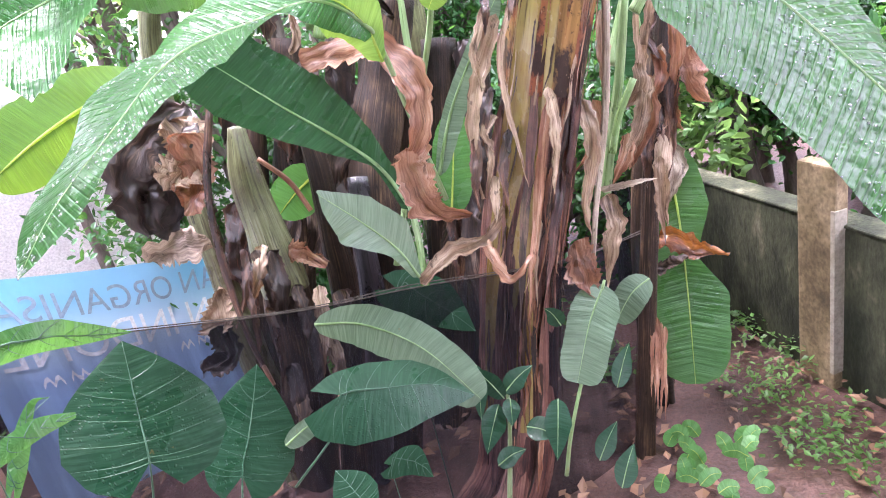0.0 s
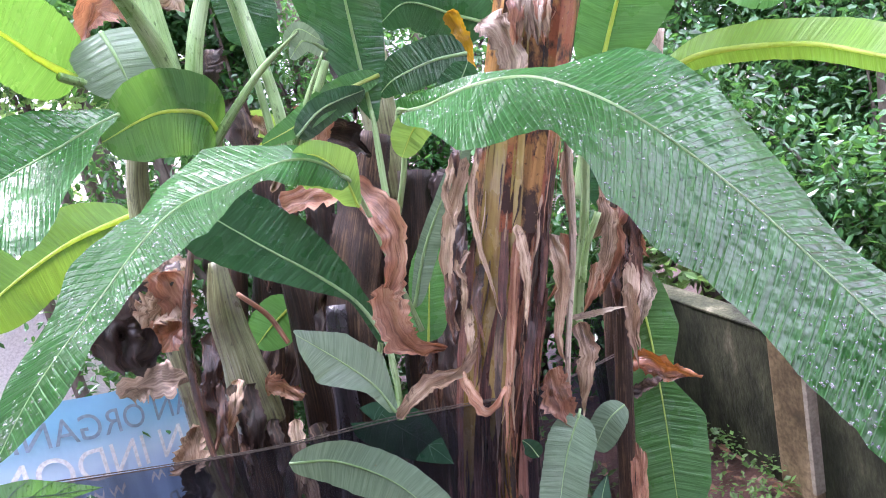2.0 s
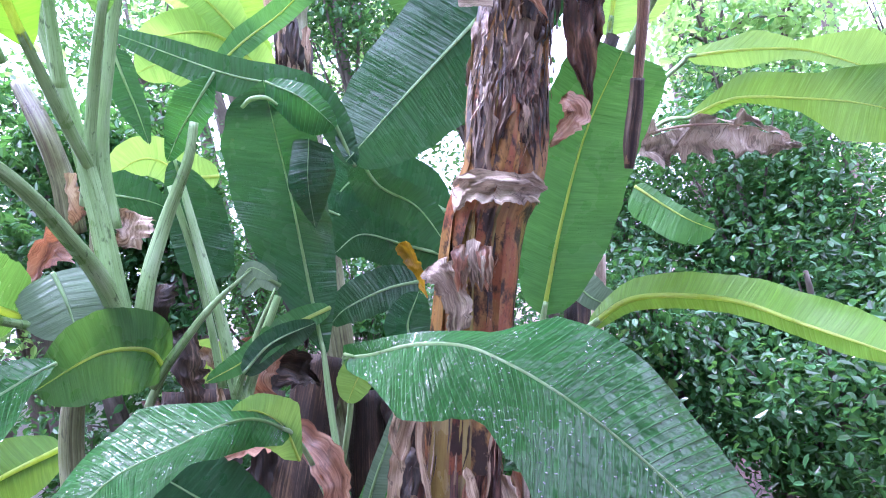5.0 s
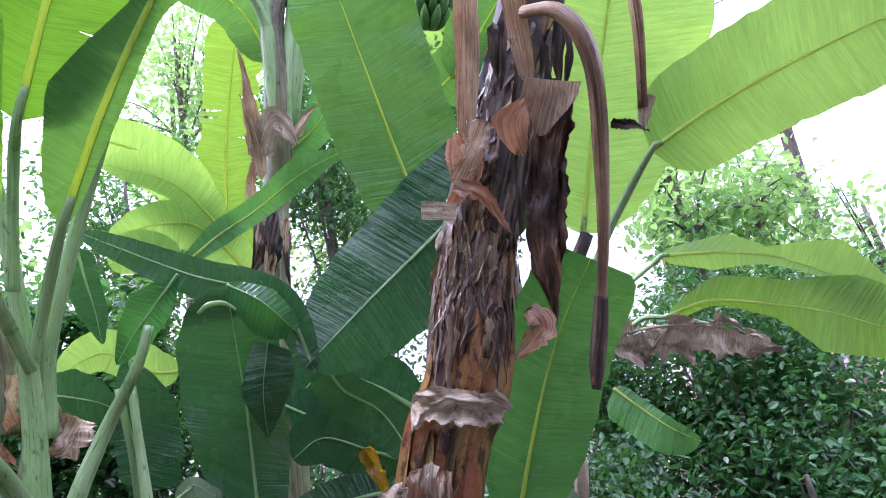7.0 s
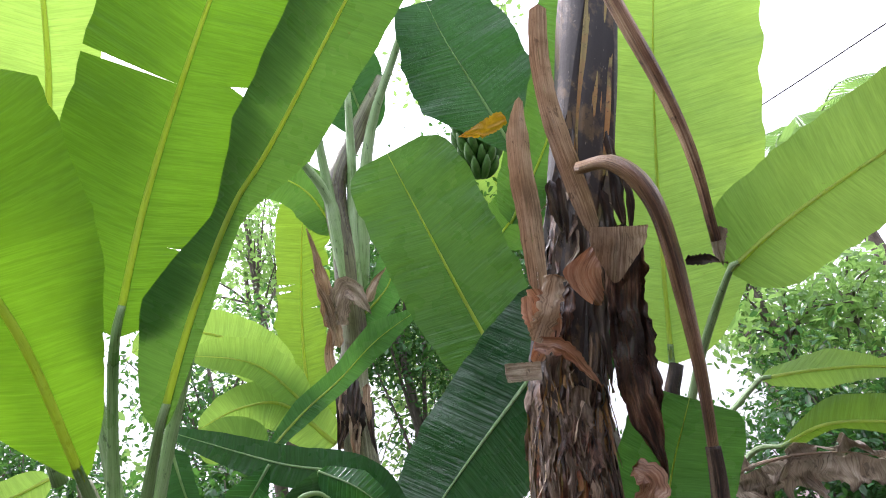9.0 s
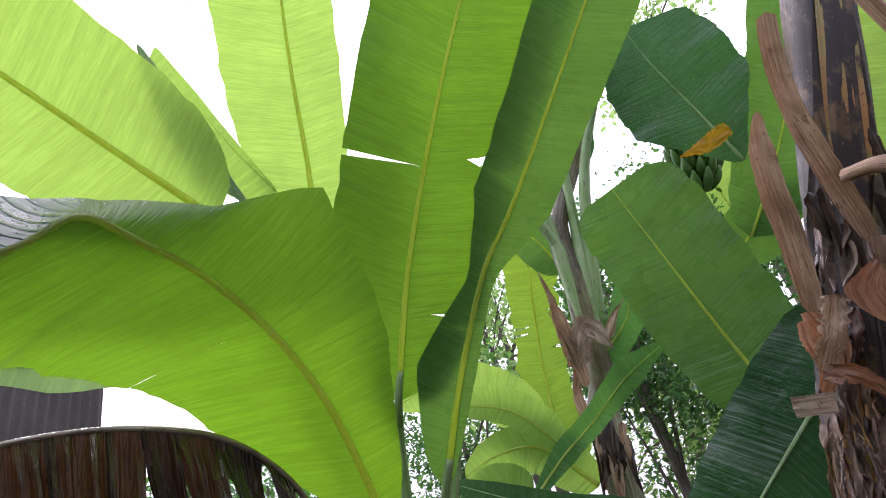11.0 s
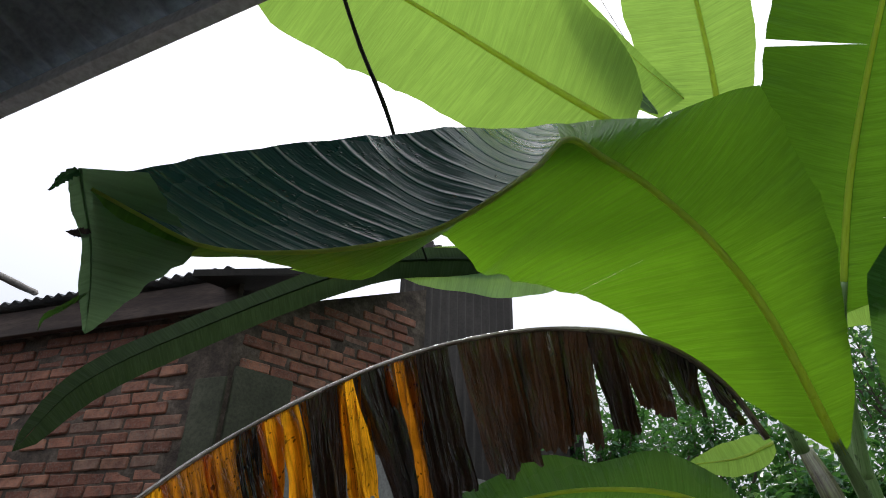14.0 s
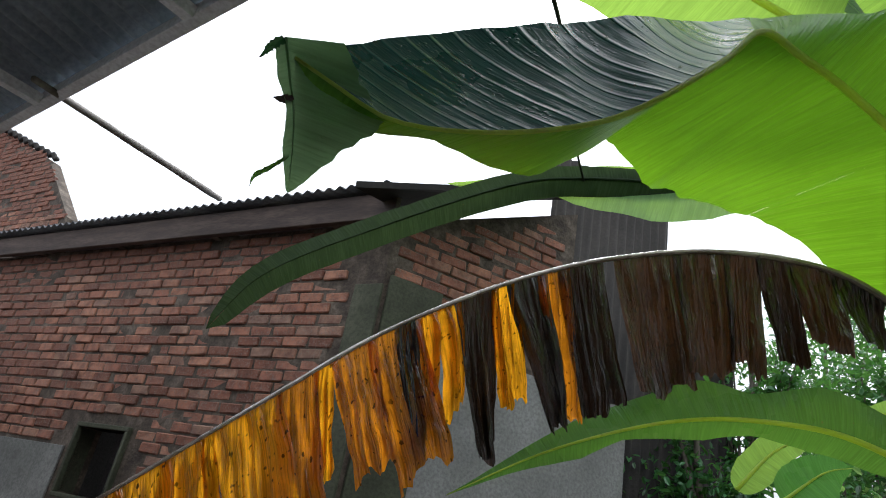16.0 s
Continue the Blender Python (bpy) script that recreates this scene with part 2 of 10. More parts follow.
# Blue-green base stands in for sky sheen on the wet upper side.
M_TIP = blade_material("wet_sheen_tip_blade", (0.018, 0.085, 0.08), (0.034, 0.125, 0.115), (0.04, 0.12, 0.07), 0.12, 0.36, 0.6, coat=0.35, ribs=0.9, skew=1.3, arc=3.0, rib_pitch=0.034, pleats=0.002)
# Bluish haze over the torn end is put into these colours.
M_VEIL = blade_material("thin_hazy_blade", (0.05, 0.13, 0.06), (0.08, 0.19, 0.09), (0.26, 0.46, 0.2), 0.5, 0.4, 0.2, vein_relief=0.3)
s = Shader("rain_water")
s.b.inputs["Transmission Weight"].default_value = 0.75
s.b.inputs["IOR"].default_value = 1.33
M_WATER = s.finish((0.75, 0.85, 0.78), 0.04, coat=1.0)
M_LEAFLET = blade_material("weed_blade", (0.05, 0.18, 0.04), (0.10, 0.28, 0.08), (0.25, 0.55, 0.1), 0.35, 0.35)
M_RIB = fibre_material("green_midrib", [(0.18, 0.27, 0.05), (0.27, 0.38, 0.09), (0.37, 0.46, 0.15)], 0.4, 0.5, (0.72, 0.86, 0.16), 0.002, (220, 6, 1))
M_RIB_GREEN = fibre_material("deep_green_midrib", [(0.13, 0.25, 0.09), (0.21, 0.36, 0.16), (0.31, 0.46, 0.25)], 0.4, 0.3, (0.5, 0.7, 0.28), 0.002, (220, 6, 1))
M_VEIN = fibre_material("taro_vein", [(0.025, 0.09, 0.045), (0.04, 0.12, 0.06), (0.06, 0.15, 0.08)], 0.4, 0.0, relief=0.001, stretch=(200, 5, 1))
M_STALK = fibre_material("leaf_stalk_green", [(0.13, 0.25, 0.07), (0.23, 0.37, 0.15), (0.34, 0.47, 0.26)], 0.4, 0.0, relief=0.002, stretch=(160, 3, 1))
M_STEM = fibre_material("stem_skin", [(0.012, 0.005, 0.005), (0.06, 0.021, 0.017), (0.17, 0.075, 0.055), (0.34, 0.19, 0.135)], 0.45, relief=0.007, stretch=(120, 2, 1), coat=0.35)
M_STEM_OLIVE = fibre_material("stem_olive", [(0.17, 0.09, 0.03), (0.25, 0.17, 0.045), (0.29, 0.22, 0.06), (0.32, 0.26, 0.085)], 0.35, relief=0.001, stretch=(45, 1.0, 1), coat=0.5)
M_STEM_GREEN = fibre_material("stem_green", [(0.03, 0.016, 0.01), (0.085, 0.08, 0.035), (0.16, 0.18, 0.08), (0.3, 0.31, 0.19)], 0.4, relief=0.004, stretch=(90, 2.0, 1), coat=0.35)
# Dark stem skin, lowered further to hold the shade between stems.
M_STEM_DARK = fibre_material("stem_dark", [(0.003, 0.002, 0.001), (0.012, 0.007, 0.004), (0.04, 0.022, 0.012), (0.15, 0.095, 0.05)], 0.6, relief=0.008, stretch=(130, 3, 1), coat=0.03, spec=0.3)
# Dark brown skin, made near-black for shade under eave and canopy.
M_STEM_SHADED = fibre_material("stem_dark_shaded", [(0.003, 0.002, 0.0015), (0.008, 0.005, 0.003), (0.024, 0.014, 0.008), (0.15, 0.09, 0.03)], 0.6, relief=0.01, stretch=(110, 4, 1), coat=0.05, spec=0.3)
M_SKIN = blotched("burnt_orange_stem", (0.40, 0.21, 0.062), (0.27, 0.075, 0.032), (0.022, 0.009, 0.008), (0.5, 0.36, 0.24), 0.52)
M_SKIN_OLIVE = blotched("olive_stem", (0.33, 0.26, 0.075), (0.33, 0.16, 0.05), (0.05, 0.018, 0.012), (0.42, 0.36, 0.2), 0.6)
M_SKIN_BLACK = blotched("blackened_stem", (0.13, 0.082, 0.036), (0.05, 0.032, 0.022), (0.012, 0.009, 0.008), (0.24, 0.2, 0.17), 0.46, 0.45, 0.2)
M_DRY = fibre_material("dry_sheath", [(0.035, 0.02, 0.011), (0.19, 0.12, 0.07), (0.42, 0.3, 0.2), (0.6, 0.47, 0.34)], 0.55, 0.12, (0.45, 0.25, 0.12), 0.003, (200, 4, 1), coat=0.15)
M_DRY_RED = fibre_material("dry_leaf_red", [(0.045, 0.017, 0.009), (0.2, 0.08, 0.043), (0.39, 0.205, 0.12), (0.54, 0.36, 0.25)], 0.45, 0.18, (0.5, 0.2, 0.08), 0.003, (160, 4, 1), coat=0.3)
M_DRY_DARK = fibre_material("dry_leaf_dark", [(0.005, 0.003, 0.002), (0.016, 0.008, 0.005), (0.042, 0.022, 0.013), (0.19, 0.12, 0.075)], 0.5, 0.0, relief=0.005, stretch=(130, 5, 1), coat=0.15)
M_DRY_BROWN = fibre_material("dry_leaf_brown", [(0.007, 0.003, 0.002), (0.033, 0.013, 0.007), (0.11, 0.047, 0.025), (0.34, 0.19, 0.12)], 0.4, 0.0, relief=0.007, stretch=(110, 7, 1), coat=0.25)
M_DRY_RUST = fibre_material("dry_leaf_rust", [(0.032, 0.011, 0.008), (0.145, 0.049, 0.019), (0.356, 0.13, 0.032), (0.551, 0.244, 0.082)], 0.3, 0.2, (0.6, 0.2, 0.02), 0.009, (110, 2.5, 1), coat=0.8)
M_DRY_GREYBROWN = fibre_material("dry_leaf_greybrown", [(0.03, 0.017, 0.01), (0.085, 0.052, 0.032), (0.17, 0.112, 0.072), (0.3, 0.22, 0.155)], 0.55, 0.15, (0.3, 0.18, 0.1), 0.006, (240, 4, 1))
# Pale end of these tones stands in for the wet rib's white glint.
M_DRY_RIB = fibre_material("wet_glint_midrib", [(0.06, 0.04, 0.03), (0.2, 0.15, 0.12), (0.5, 0.44, 0.38)], 0.2, relief=0.003, stretch=(200, 4, 1), coat=1.0)
M_DRY_STALK = fibre_material("dry_stalk_brown", [(0.035, 0.014, 0.006), (0.16, 0.075, 0.034), (0.33, 0.19, 0.095), (0.52, 0.38, 0.24)], 0.5, relief=0.004, stretch=(200, 3, 1), coat=0.15)
M_STEM_BLACK = fibre_material("stem_black", [(0.008, 0.008, 0.011), (0.022, 0.02, 0.025), (0.05, 0.045, 0.05)], 0.35, relief=0.004, stretch=(120, 2, 1), coat=0.4)
M_DRY_YELLOW = fibre_material("dry_leaf_yellow", [(0.22, 0.08, 0.008), (0.5, 0.26, 0.015), (0.62, 0.38, 0.025)], 0.35, 0.6, (0.95, 0.5, 0.015), 0.004, (200, 3, 1), coat=0.5)
M_DRY_GREY = fibre_material("dry_leaf_grey", [(0.08, 0.052, 0.034), (0.25, 0.18, 0.125), (0.46, 0.375, 0.28), (0.62, 0.54, 0.43)], 0.55, 0.15, (0.35, 0.28, 0.2), 0.004, (240, 6, 1), coat=0.1)


# ---- shape tools ----
def part(name, verts, faces, material, parent=None, label="", uv=None, smooth=True):
    """One mesh object, under a thing where parent is given."""
    me = bpy.data.meshes.new(name)
    me.from_pydata([tuple(v) for v in verts], [], faces)
    me.materials.append(material)
    if uv is not None:
        layer = me.uv_layers.new(name="UVMap")
        idx = np.empty(len(me.loops), dtype=np.int32)
        me.loops.foreach_get("vertex_index", idx)
        layer.data.foreach_set("uv", np.asarray(uv, dtype=np.float32)[idx].ravel())
    if smooth:
        me.polygons.foreach_set("use_smooth", [True] * len(me.polygons))
    me.update()
    ob = new(name, me)
    if parent is not None:
        ob.parent = parent
    if label:
        tagged(ob, label)
    return ob


def thing(name, label, category, group="", at=(0, 0, 0), kind=""):
    ob = new(name)
    ob.location = at
    ob.empty_display_size = 0.05
    bpy.context.view_layer.update()
    return tagged(ob, label, category, group, kind)


def under(ob, parent):
    """Parents ob, built in world places, to a thing that stands elsewhere."""
    ob.parent = parent
    base = parent
    shift = Vector((0, 0, 0))
    while base is not None:
        shift += base.location
        base = base.parent
    ob.matrix_parent_inverse = Matrix.Translation(-shift)
    return ob


def spline(points, n):
    """n + 1 places on a smooth curve through the points, evenly spaced."""
    pts = [Vector(p) for p in points]
    if len(pts) == 2:
        return [pts[0].lerp(pts[1], k / n) for k in range(n + 1)]
    ext = [pts[0] * 2 - pts[1]] + pts + [pts[-1] * 2 - pts[-2]]
    dense = []
    for i in range(1, len(ext) - 2):
        a, b, c, d = ext[i - 1:i + 3]
        for k in range(16):
            t = k / 16
            dense.append(0.5 * (2 * b + (c - a) * t + (2 * a - 5 * b + 4 * c - d) * t * t + (3 * b - a - 3 * c + d) * t ** 3))
    dense.append(pts[-1])
    run = [0.0]
    for p, q in zip(dense, dense[1:]):
        run.append(run[-1] + (q - p).length)
    out, j = [], 0
    for k in range(n + 1):
        want = run[-1] * k / n
        while j < len(run) - 2 and run[j + 1] < want:
            j += 1
        f = (want - run[j]) / max(1e-9, run[j + 1] - run[j])
        out.append(dense[j].lerp(dense[j + 1], min(1, f)))
    return out


def tangents(c):
    return [((c[min(i + 1, len(c) - 1)] - c[max(i - 1, 0)]).normalized()) for i in range(len(c))]


def tube_data(points, radii, n=12, sides=8, flat=1.0, rough=0.0, seed=0, groove=0.0):
    """Verts, faces and uv of a tapered tube along a curve; flat squashes it, groove hollows its upper side as a leaf stalk has it."""
    c = spline(points, n)
    tg = tangents(c)
    ref = tg[0].orthogonal().normalized()
    verts, faces, uv = [], [], []
    length = sum((b - a).length for a, b in zip(c, c[1:]))
    for i, (p, t) in enumerate(zip(c, tg)):
        if i:
            ref = (tg[i - 1].rotation_difference(t) @ ref)
        ref = (ref - t * ref.dot(t)).normalized()
        oth = t.cross(ref)
        s = i / n
        f = s * (len(radii) - 1)
        k = min(int(f), len(radii) - 2)
        r = radii[k] + (radii[k + 1] - radii[k]) * (f - k)
        for j in range(sides + 1):
            a = 2 * math.pi * j / sides
            rr = r
            if rough:
                v = Vector((math.cos(a) * 2 + seed, math.sin(a) * 2, s * length * 5))
                rr *= 1 + rough * noise.noise(v)
            dy = math.sin(a) * flat
            if groove and math.sin(a) > 0.5:
                dy -= groove * (math.sin(a) - 0.5)
            verts.append(p + (ref * math.cos(a) + oth * dy) * rr)
            uv.append((a * max(radii), s * length))
    w = sides + 1
    for i in range(n):
        for j in range(sides):
            faces.append((i * w + j, i * w + j + 1, (i + 1) * w + j + 1, (i + 1) * w + j))
    faces.append(tuple(range(sides))[::-1])
    faces.append(tuple(n * w + j for j in range(sides)))
    return verts, faces, uv


def tube(name, points, radii, material, parent, label="", **opts):
    v, f, u = tube_data(points, radii, **opts)
    ob = part(name, v, f, material, None, label, u)
    return under(ob, parent) if parent is not None else ob


def sides_along(c, keys, free=False):
    """The left and right reach of a blade at each place of its midrib, from reaches given at some stations."""
    tg, n = tangents(c), len(c) - 1
    keys = [(s, Vector(a), Vector(b)) for s, a, b in keys]
    out = [None] * (n + 1)
    if len(keys) == 1:
        k = round(keys[0][0] * n)
        out[k] = (keys[0][1], keys[0][2])
        for step in (1, -1):
            i = k
            while 0 <= i + step <= n:
                q = tg[i].rotation_difference(tg[i + step])
                out[i + step] = (q @ out[i][0], q @ out[i][1])
                i += step
    else:
        for i in range(n + 1):
            s = i / n
            j = 0
            while j < len(keys) - 2 and keys[j + 1][0] < s:
                j += 1
            f = min(1, max(0, (s - keys[j][0]) / (keys[j + 1][0] - keys[j][0])))
            out[i] = tuple(keys[j][m].lerp(keys[j + 1][m], f) for m in (1, 2))
    res = []
    for t, (a, b) in zip(tg, out):
        row = []
        for v in (a, b):
            if free:
                row.append(v)
                continue
            ln = v.length
            v = v - t * v.dot(t)
            row.append(v.normalized() * ln if v.length > 1e-6 else v)
        res.append(row)
    return res


def blade_data(mid, keys, base=0.22, tip=0.5, tipmin=0.0, wave=0.05, bow=0.0, seed=1, n=40, m=7, tears=0, gap=0.35, ragged=0.0, crumple=0.0, crease=0.0, free=False, point=0.0, twist=0.0, splits=(), beside=0.0):
    """A leaf blade: two halves either side of a curved midrib, with rippled edges and, where tears are asked, splits between the veins."""
    rnd = random.Random(seed)
    c = spline(mid, n)
    length = sum((b - a).length for a, b in zip(c, c[1:]))
    tg = tangents(c)
    sd = sides_along(c, keys, free)
    verts, faces, uv = [], [], []
    for half in (0, 1):
        cuts = {}
        for k in range(tears):
            cuts[rnd.randint(3, n - 3)] = (rnd.uniform(0.15, 0.6), rnd.uniform(0.4, 1) * gap)
        for side_no, s_at, q_from, g_at in splits:
            if side_no == half:
                cuts[round(s_at * n)] = (q_from, g_at)
        start = len(verts)
        ph = rnd.uniform(0, 6)
        scale = 1.0
        left_rows = []
        for i in range(n + 1):
            s = i / n
            w = 1.0
            if base > 0 and s < base:
                w *= math.sqrt(max(0.0, 1 - (1 - s / base) ** 2))
            if s > tip:
                far = (s - tip) / (1 - tip)
                w *= tipmin + (1 - tipmin) * (max(0.0, 1 - far ** (1 + point)) if point else math.sqrt(max(0.0, 1 - far ** 2)))
            reach = sd[i][half]
            if twist:
                reach = Matrix.Rotation(twist * (s - 0.35), 3, tg[i]) @ reach
            ln = max(reach.length, 1e-5)
            nor = tg[i].cross(reach).normalized() * (1 if half == 0 else -1)
            rag = 1 + ragged * noise.noise(Vector((s * 19, seed * 3.1 + half * 7, 0))) + ragged * 0.7 * noise.noise(Vector((s * 55, seed, half)))
            rows = [0.0] if i not in cuts else [-1.0, 1.0]
            made = []
            for sign in rows:
                ids = []
                for j in range(m + 1):
                    q = j / m
                    p = c[i] + reach * (w * q * rag + beside * (1.05 - 0.92 * s) / ln) + nor * (bow * ln * w * q * q)
                    wv = math.sin(s * length * 17 + ph) * 0.6 + noise.noise(Vector((s * length * 11 + ph, q * 1.3, seed))) * 1.3
                    p = p + nor * (wave * ln * w * q ** 1.5 * wv)
                    if crease:
                        along_s, over = s * length, (q if half == 0 else -q) * ln
                        k1 = noise.noise(Vector((over * 30 + seed, along_s * 9, seed * 1.7)))
                        k2 = noise.noise(Vector((over * 75 + along_s * 25, along_s * 22, seed * 2.7)))
                        p = p + nor * crease * ((0.5 - abs(k1) * 2) * 0.022 + (0.4 - abs(k2) * 2) * 0.007) * min(1, ln / 0.02)
                    if crumple:
                        p = p + Vector([noise.noise(p * 9 + Vector((11.3 * e + seed, 0, 0))) for e in range(3)]) * crumple * (0.3 + q) + Vector([noise.noise(p * 24 + Vector((5.3 * e + seed, 0, 0))) for e in range(3)]) * crumple * 0.4
                    if sign:
                        q0, g = cuts[i]
                        if q > q0:
                            p = p + tg[i] * (sign * g * length / n * (q - q0) / (1 - q0)) + nor * (sign * 0.008 * ln * (q - q0))
                    ids.append(len(verts))
                    verts.append(p)
                    uv.append((s * length, (q * ln * w) * (1 if half == 0 else -1)))
                made.append(ids)
            left_rows.append((made[0], made[-1], i in cuts))
        for (a, a2, _), (b, _, _) in zip(left_rows, left_rows[1:]):
            for j in range(m):
                f = (a2[j], b[j], b[j + 1], a2[j + 1])
                faces.append(f if half == 0 else f[::-1])
    return verts, faces, uv, c, length


def raindrops(ob, verts, faces, count, seed):
    """Beads of rain water that lie on the upper side of a blade, thicker in some patches."""
    rnd = random.Random(seed)
    dv, df = [], []
    rings = [(1.0, 0.0), (0.75, 0.45), (0.32, 0.62)]
    while count:
        q = faces[rnd.randrange(len(faces))]
        a, b, c, d = (verts[i] for i in q)
        x, y = rnd.random(), rnd.random()
        p = a.lerp(b, x).lerp(d.lerp(c, x), y)
        if noise.noise(p * 9) + rnd.uniform(-0.35, 0.35) < 0.0:
            continue
        nor = (b - a).cross(d - a)
        if nor.length < 1e-9:
            continue
        nor.normalize()
        if nor.z < 0:
            nor = -nor
        e = nor.orthogonal().normalized()
        g = nor.cross(e)
        r = 0.0008 + 0.0021 * rnd.random() ** 2
        o = len(dv)
        for rr, h in rings:
            for k in range(6):
                an = k * math.pi / 3
                dv.append(p + nor * (0.0002 + h * r) + (e * math.cos(an) + g * math.sin(an)) * (rr * r))
        dv.append(p + nor * (0.68 * r))
        for j in range(2):
            for k in range(6):
                df.append((o + j * 6 + k, o + j * 6 + (k + 1) % 6, o + j * 6 + 6 + (k + 1) % 6, o + j * 6 + 6 + k))
        for k in range(6):
            df.append((o + 12 + k, o + 12 + (k + 1) % 6, o + 18))
        count -= 1
    beads = part("rain_water", dv, df, M_WATER, None, "clear beads of rain water")
    beads.parent = ob
    tagged(beads, kind="stuff")


def leaf(plant, mid, keys, material, stalk=(), rib=0.013, rib_material=None, drops=0, name="leaf", label="", tip_material=None, tip_from=0.6, **opts):
    """A blade with its midrib, and the stalk that carries it down to the stem, under its plant."""
    opts.setdefault("ragged", 0.045)
    v, f, u, c, length = blade_data(mid, keys, beside=0.7 * rib, **opts)
    ob = under(part(name, v, f, material, None, label, u), plant)
    if drops:
        raindrops(ob, v, f, drops, opts.get("seed", 1))
    if tip_material:
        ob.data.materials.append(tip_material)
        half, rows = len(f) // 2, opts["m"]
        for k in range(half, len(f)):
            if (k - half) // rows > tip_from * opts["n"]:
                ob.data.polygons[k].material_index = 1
    line = c[::2] if len(c) % 2 else c
    vv, ff, uu = tube_data(line, [rib * (1.05 - 0.92 * i / 12) for i in range(13)], n=len(c) - 1, sides=8, flat=0.8)
    part("midrib", vv, ff, rib_material or (M_RIB_GREEN if material in (M_DARK, M_WET, M_TARO, M_PALE) else M_RIB), None, "", uu).parent = ob
    if stalk:
        down = [Vector(p) for p in stalk] + [c[0], c[2]]
        vv, ff, uu = tube_data(down, [rib * 1.9] + [rib * 1.5] * (len(down) - 2) + [rib * 1.0], n=26, sides=10, groove=0.5)
        part("leaf_stalk", vv, ff, M_STALK, None, "", uu).parent = ob
    return ob


def dry_strip(plant, mid, keys, material, name="dry_sheath", label="", base=0.06, tip=0.4, tipmin=0.0, wave=0.12, ragged=0.4, crumple=0.006, n=34, m=6, seed=1, bow=0.15, crease=0.7, point=0.5, twist=None, **opts):
    """A withered strip of sheath or leaf, twisted, with sharp creases and a ragged pointed end."""
    if twist is None:
        twist = random.Random(seed).uniform(-1.3, 1.3)
    v, f, u, c, length = blade_data(mid, keys, base=base, tip=tip, tipmin=tipmin, wave=wave, ragged=ragged, crumple=crumple, n=n, m=m, seed=seed, bow=bow, crease=crease, point=point, twist=twist, **opts)
    return under(part(name, v, f, material, None, label, [(q, p) for p, q in u]), plant)


def flap_material(name, tones, glow, translucent, rough=0.3, coat=0.6, gloss=0.08):
    """Withered blade between two tears: fine dark veins along it, blotches, small burnt spots and a wet skin with sharp pleats."""
    s = Shader(name)
    vein = s.noise(s.coords("UV", (420, 5, 1)), 1.0, 2.0)
    pleat = s.noise(s.coords("UV", (75, 2.2, 1)), 1.0, 3.0, 0.6)
    blot = s.noise(s.coords("UV", (9, 7, 1)), 1.0, 4.0, 0.65)
    spot = s.noise(s.coords("UV", (110, 70, 1)), 1.0, 1.0)
    col = s.ramp(blot, [(0.3, tones[0]), (0.48, tones[1]), (0.68, tones[2])])
    dark = s.ramp(vein, [(0.36, (0.75,) * 3), (0.52, (0,) * 3)])
    col = s.mix(dark, col, tuple(c * 0.25 for c in tones[0]))
    spots = s.ramp(spot, [(0.66, (0,) * 3), (0.71, (0.9,) * 3)])
    col = s.mix(spots, col, tuple(c * 0.12 for c in tones[0]))
    thr = s.mix(dark, glow, tuple(c * 0.5 for c in glow))
    thr = s.mix(spots, thr, tuple(c * 0.08 for c in glow))
    thr = s.mix(s.ramp(blot, [(0.32, (0.8,) * 3), (0.5, (0,) * 3)]), thr, tuple(c * 0.45 for c in glow))
    nrm = s.bump(pleat, 1.0, 0.02)
    nrm = s.bump(vein, 0.5, 0.003, nrm)
    nrm = s.bump(s.noise(s.coords("UV", (60, 18, 1)), 1.0, 3.0, 0.6), 0.8, 0.014, nrm)
    m = s.finish(col, rough, nrm, thr, translucent, coat)
    s.b.inputs["Coat Roughness"].default_value = gloss
    s.b.inputs["Coat IOR"].default_value = 1.9
    return m


F_GOLD = flap_material("golden_flap", [(0.28, 0.085, 0.008), (0.52, 0.19, 0.012), (0.68, 0.28, 0.015)], (1.0, 0.45, 0.012), 0.85)
F_ORANGE = flap_material("orange_flap", [(0.1, 0.03, 0.008), (0.42, 0.15, 0.014), (0.6, 0.25, 0.018)], (1.0, 0.44, 0.012), 0.75, coat=1.0)
F_RUST = flap_material("rusty_flap", [(0.03, 0.009, 0.004), (0.2, 0.065, 0.015), (0.45, 0.17, 0.025)], (0.95, 0.34, 0.012), 0.55, 0.25, 1.0, 0.06)
F_BROWN = flap_material("brown_flap", [(0.010, 0.004, 0.003), (0.032, 0.014, 0.008), (0.09, 0.042, 0.025)], (0.2, 0.08, 0.02), 0.1, 0.4, 0.7, 0.15)
F_DARK = flap_material("blackened_flap", [(0.004, 0.002, 0.002), (0.012, 0.006, 0.004), (0.04, 0.02, 0.011)], (0.1, 0.04, 0.01), 0.06, 0.35, 0.6, 0.1)


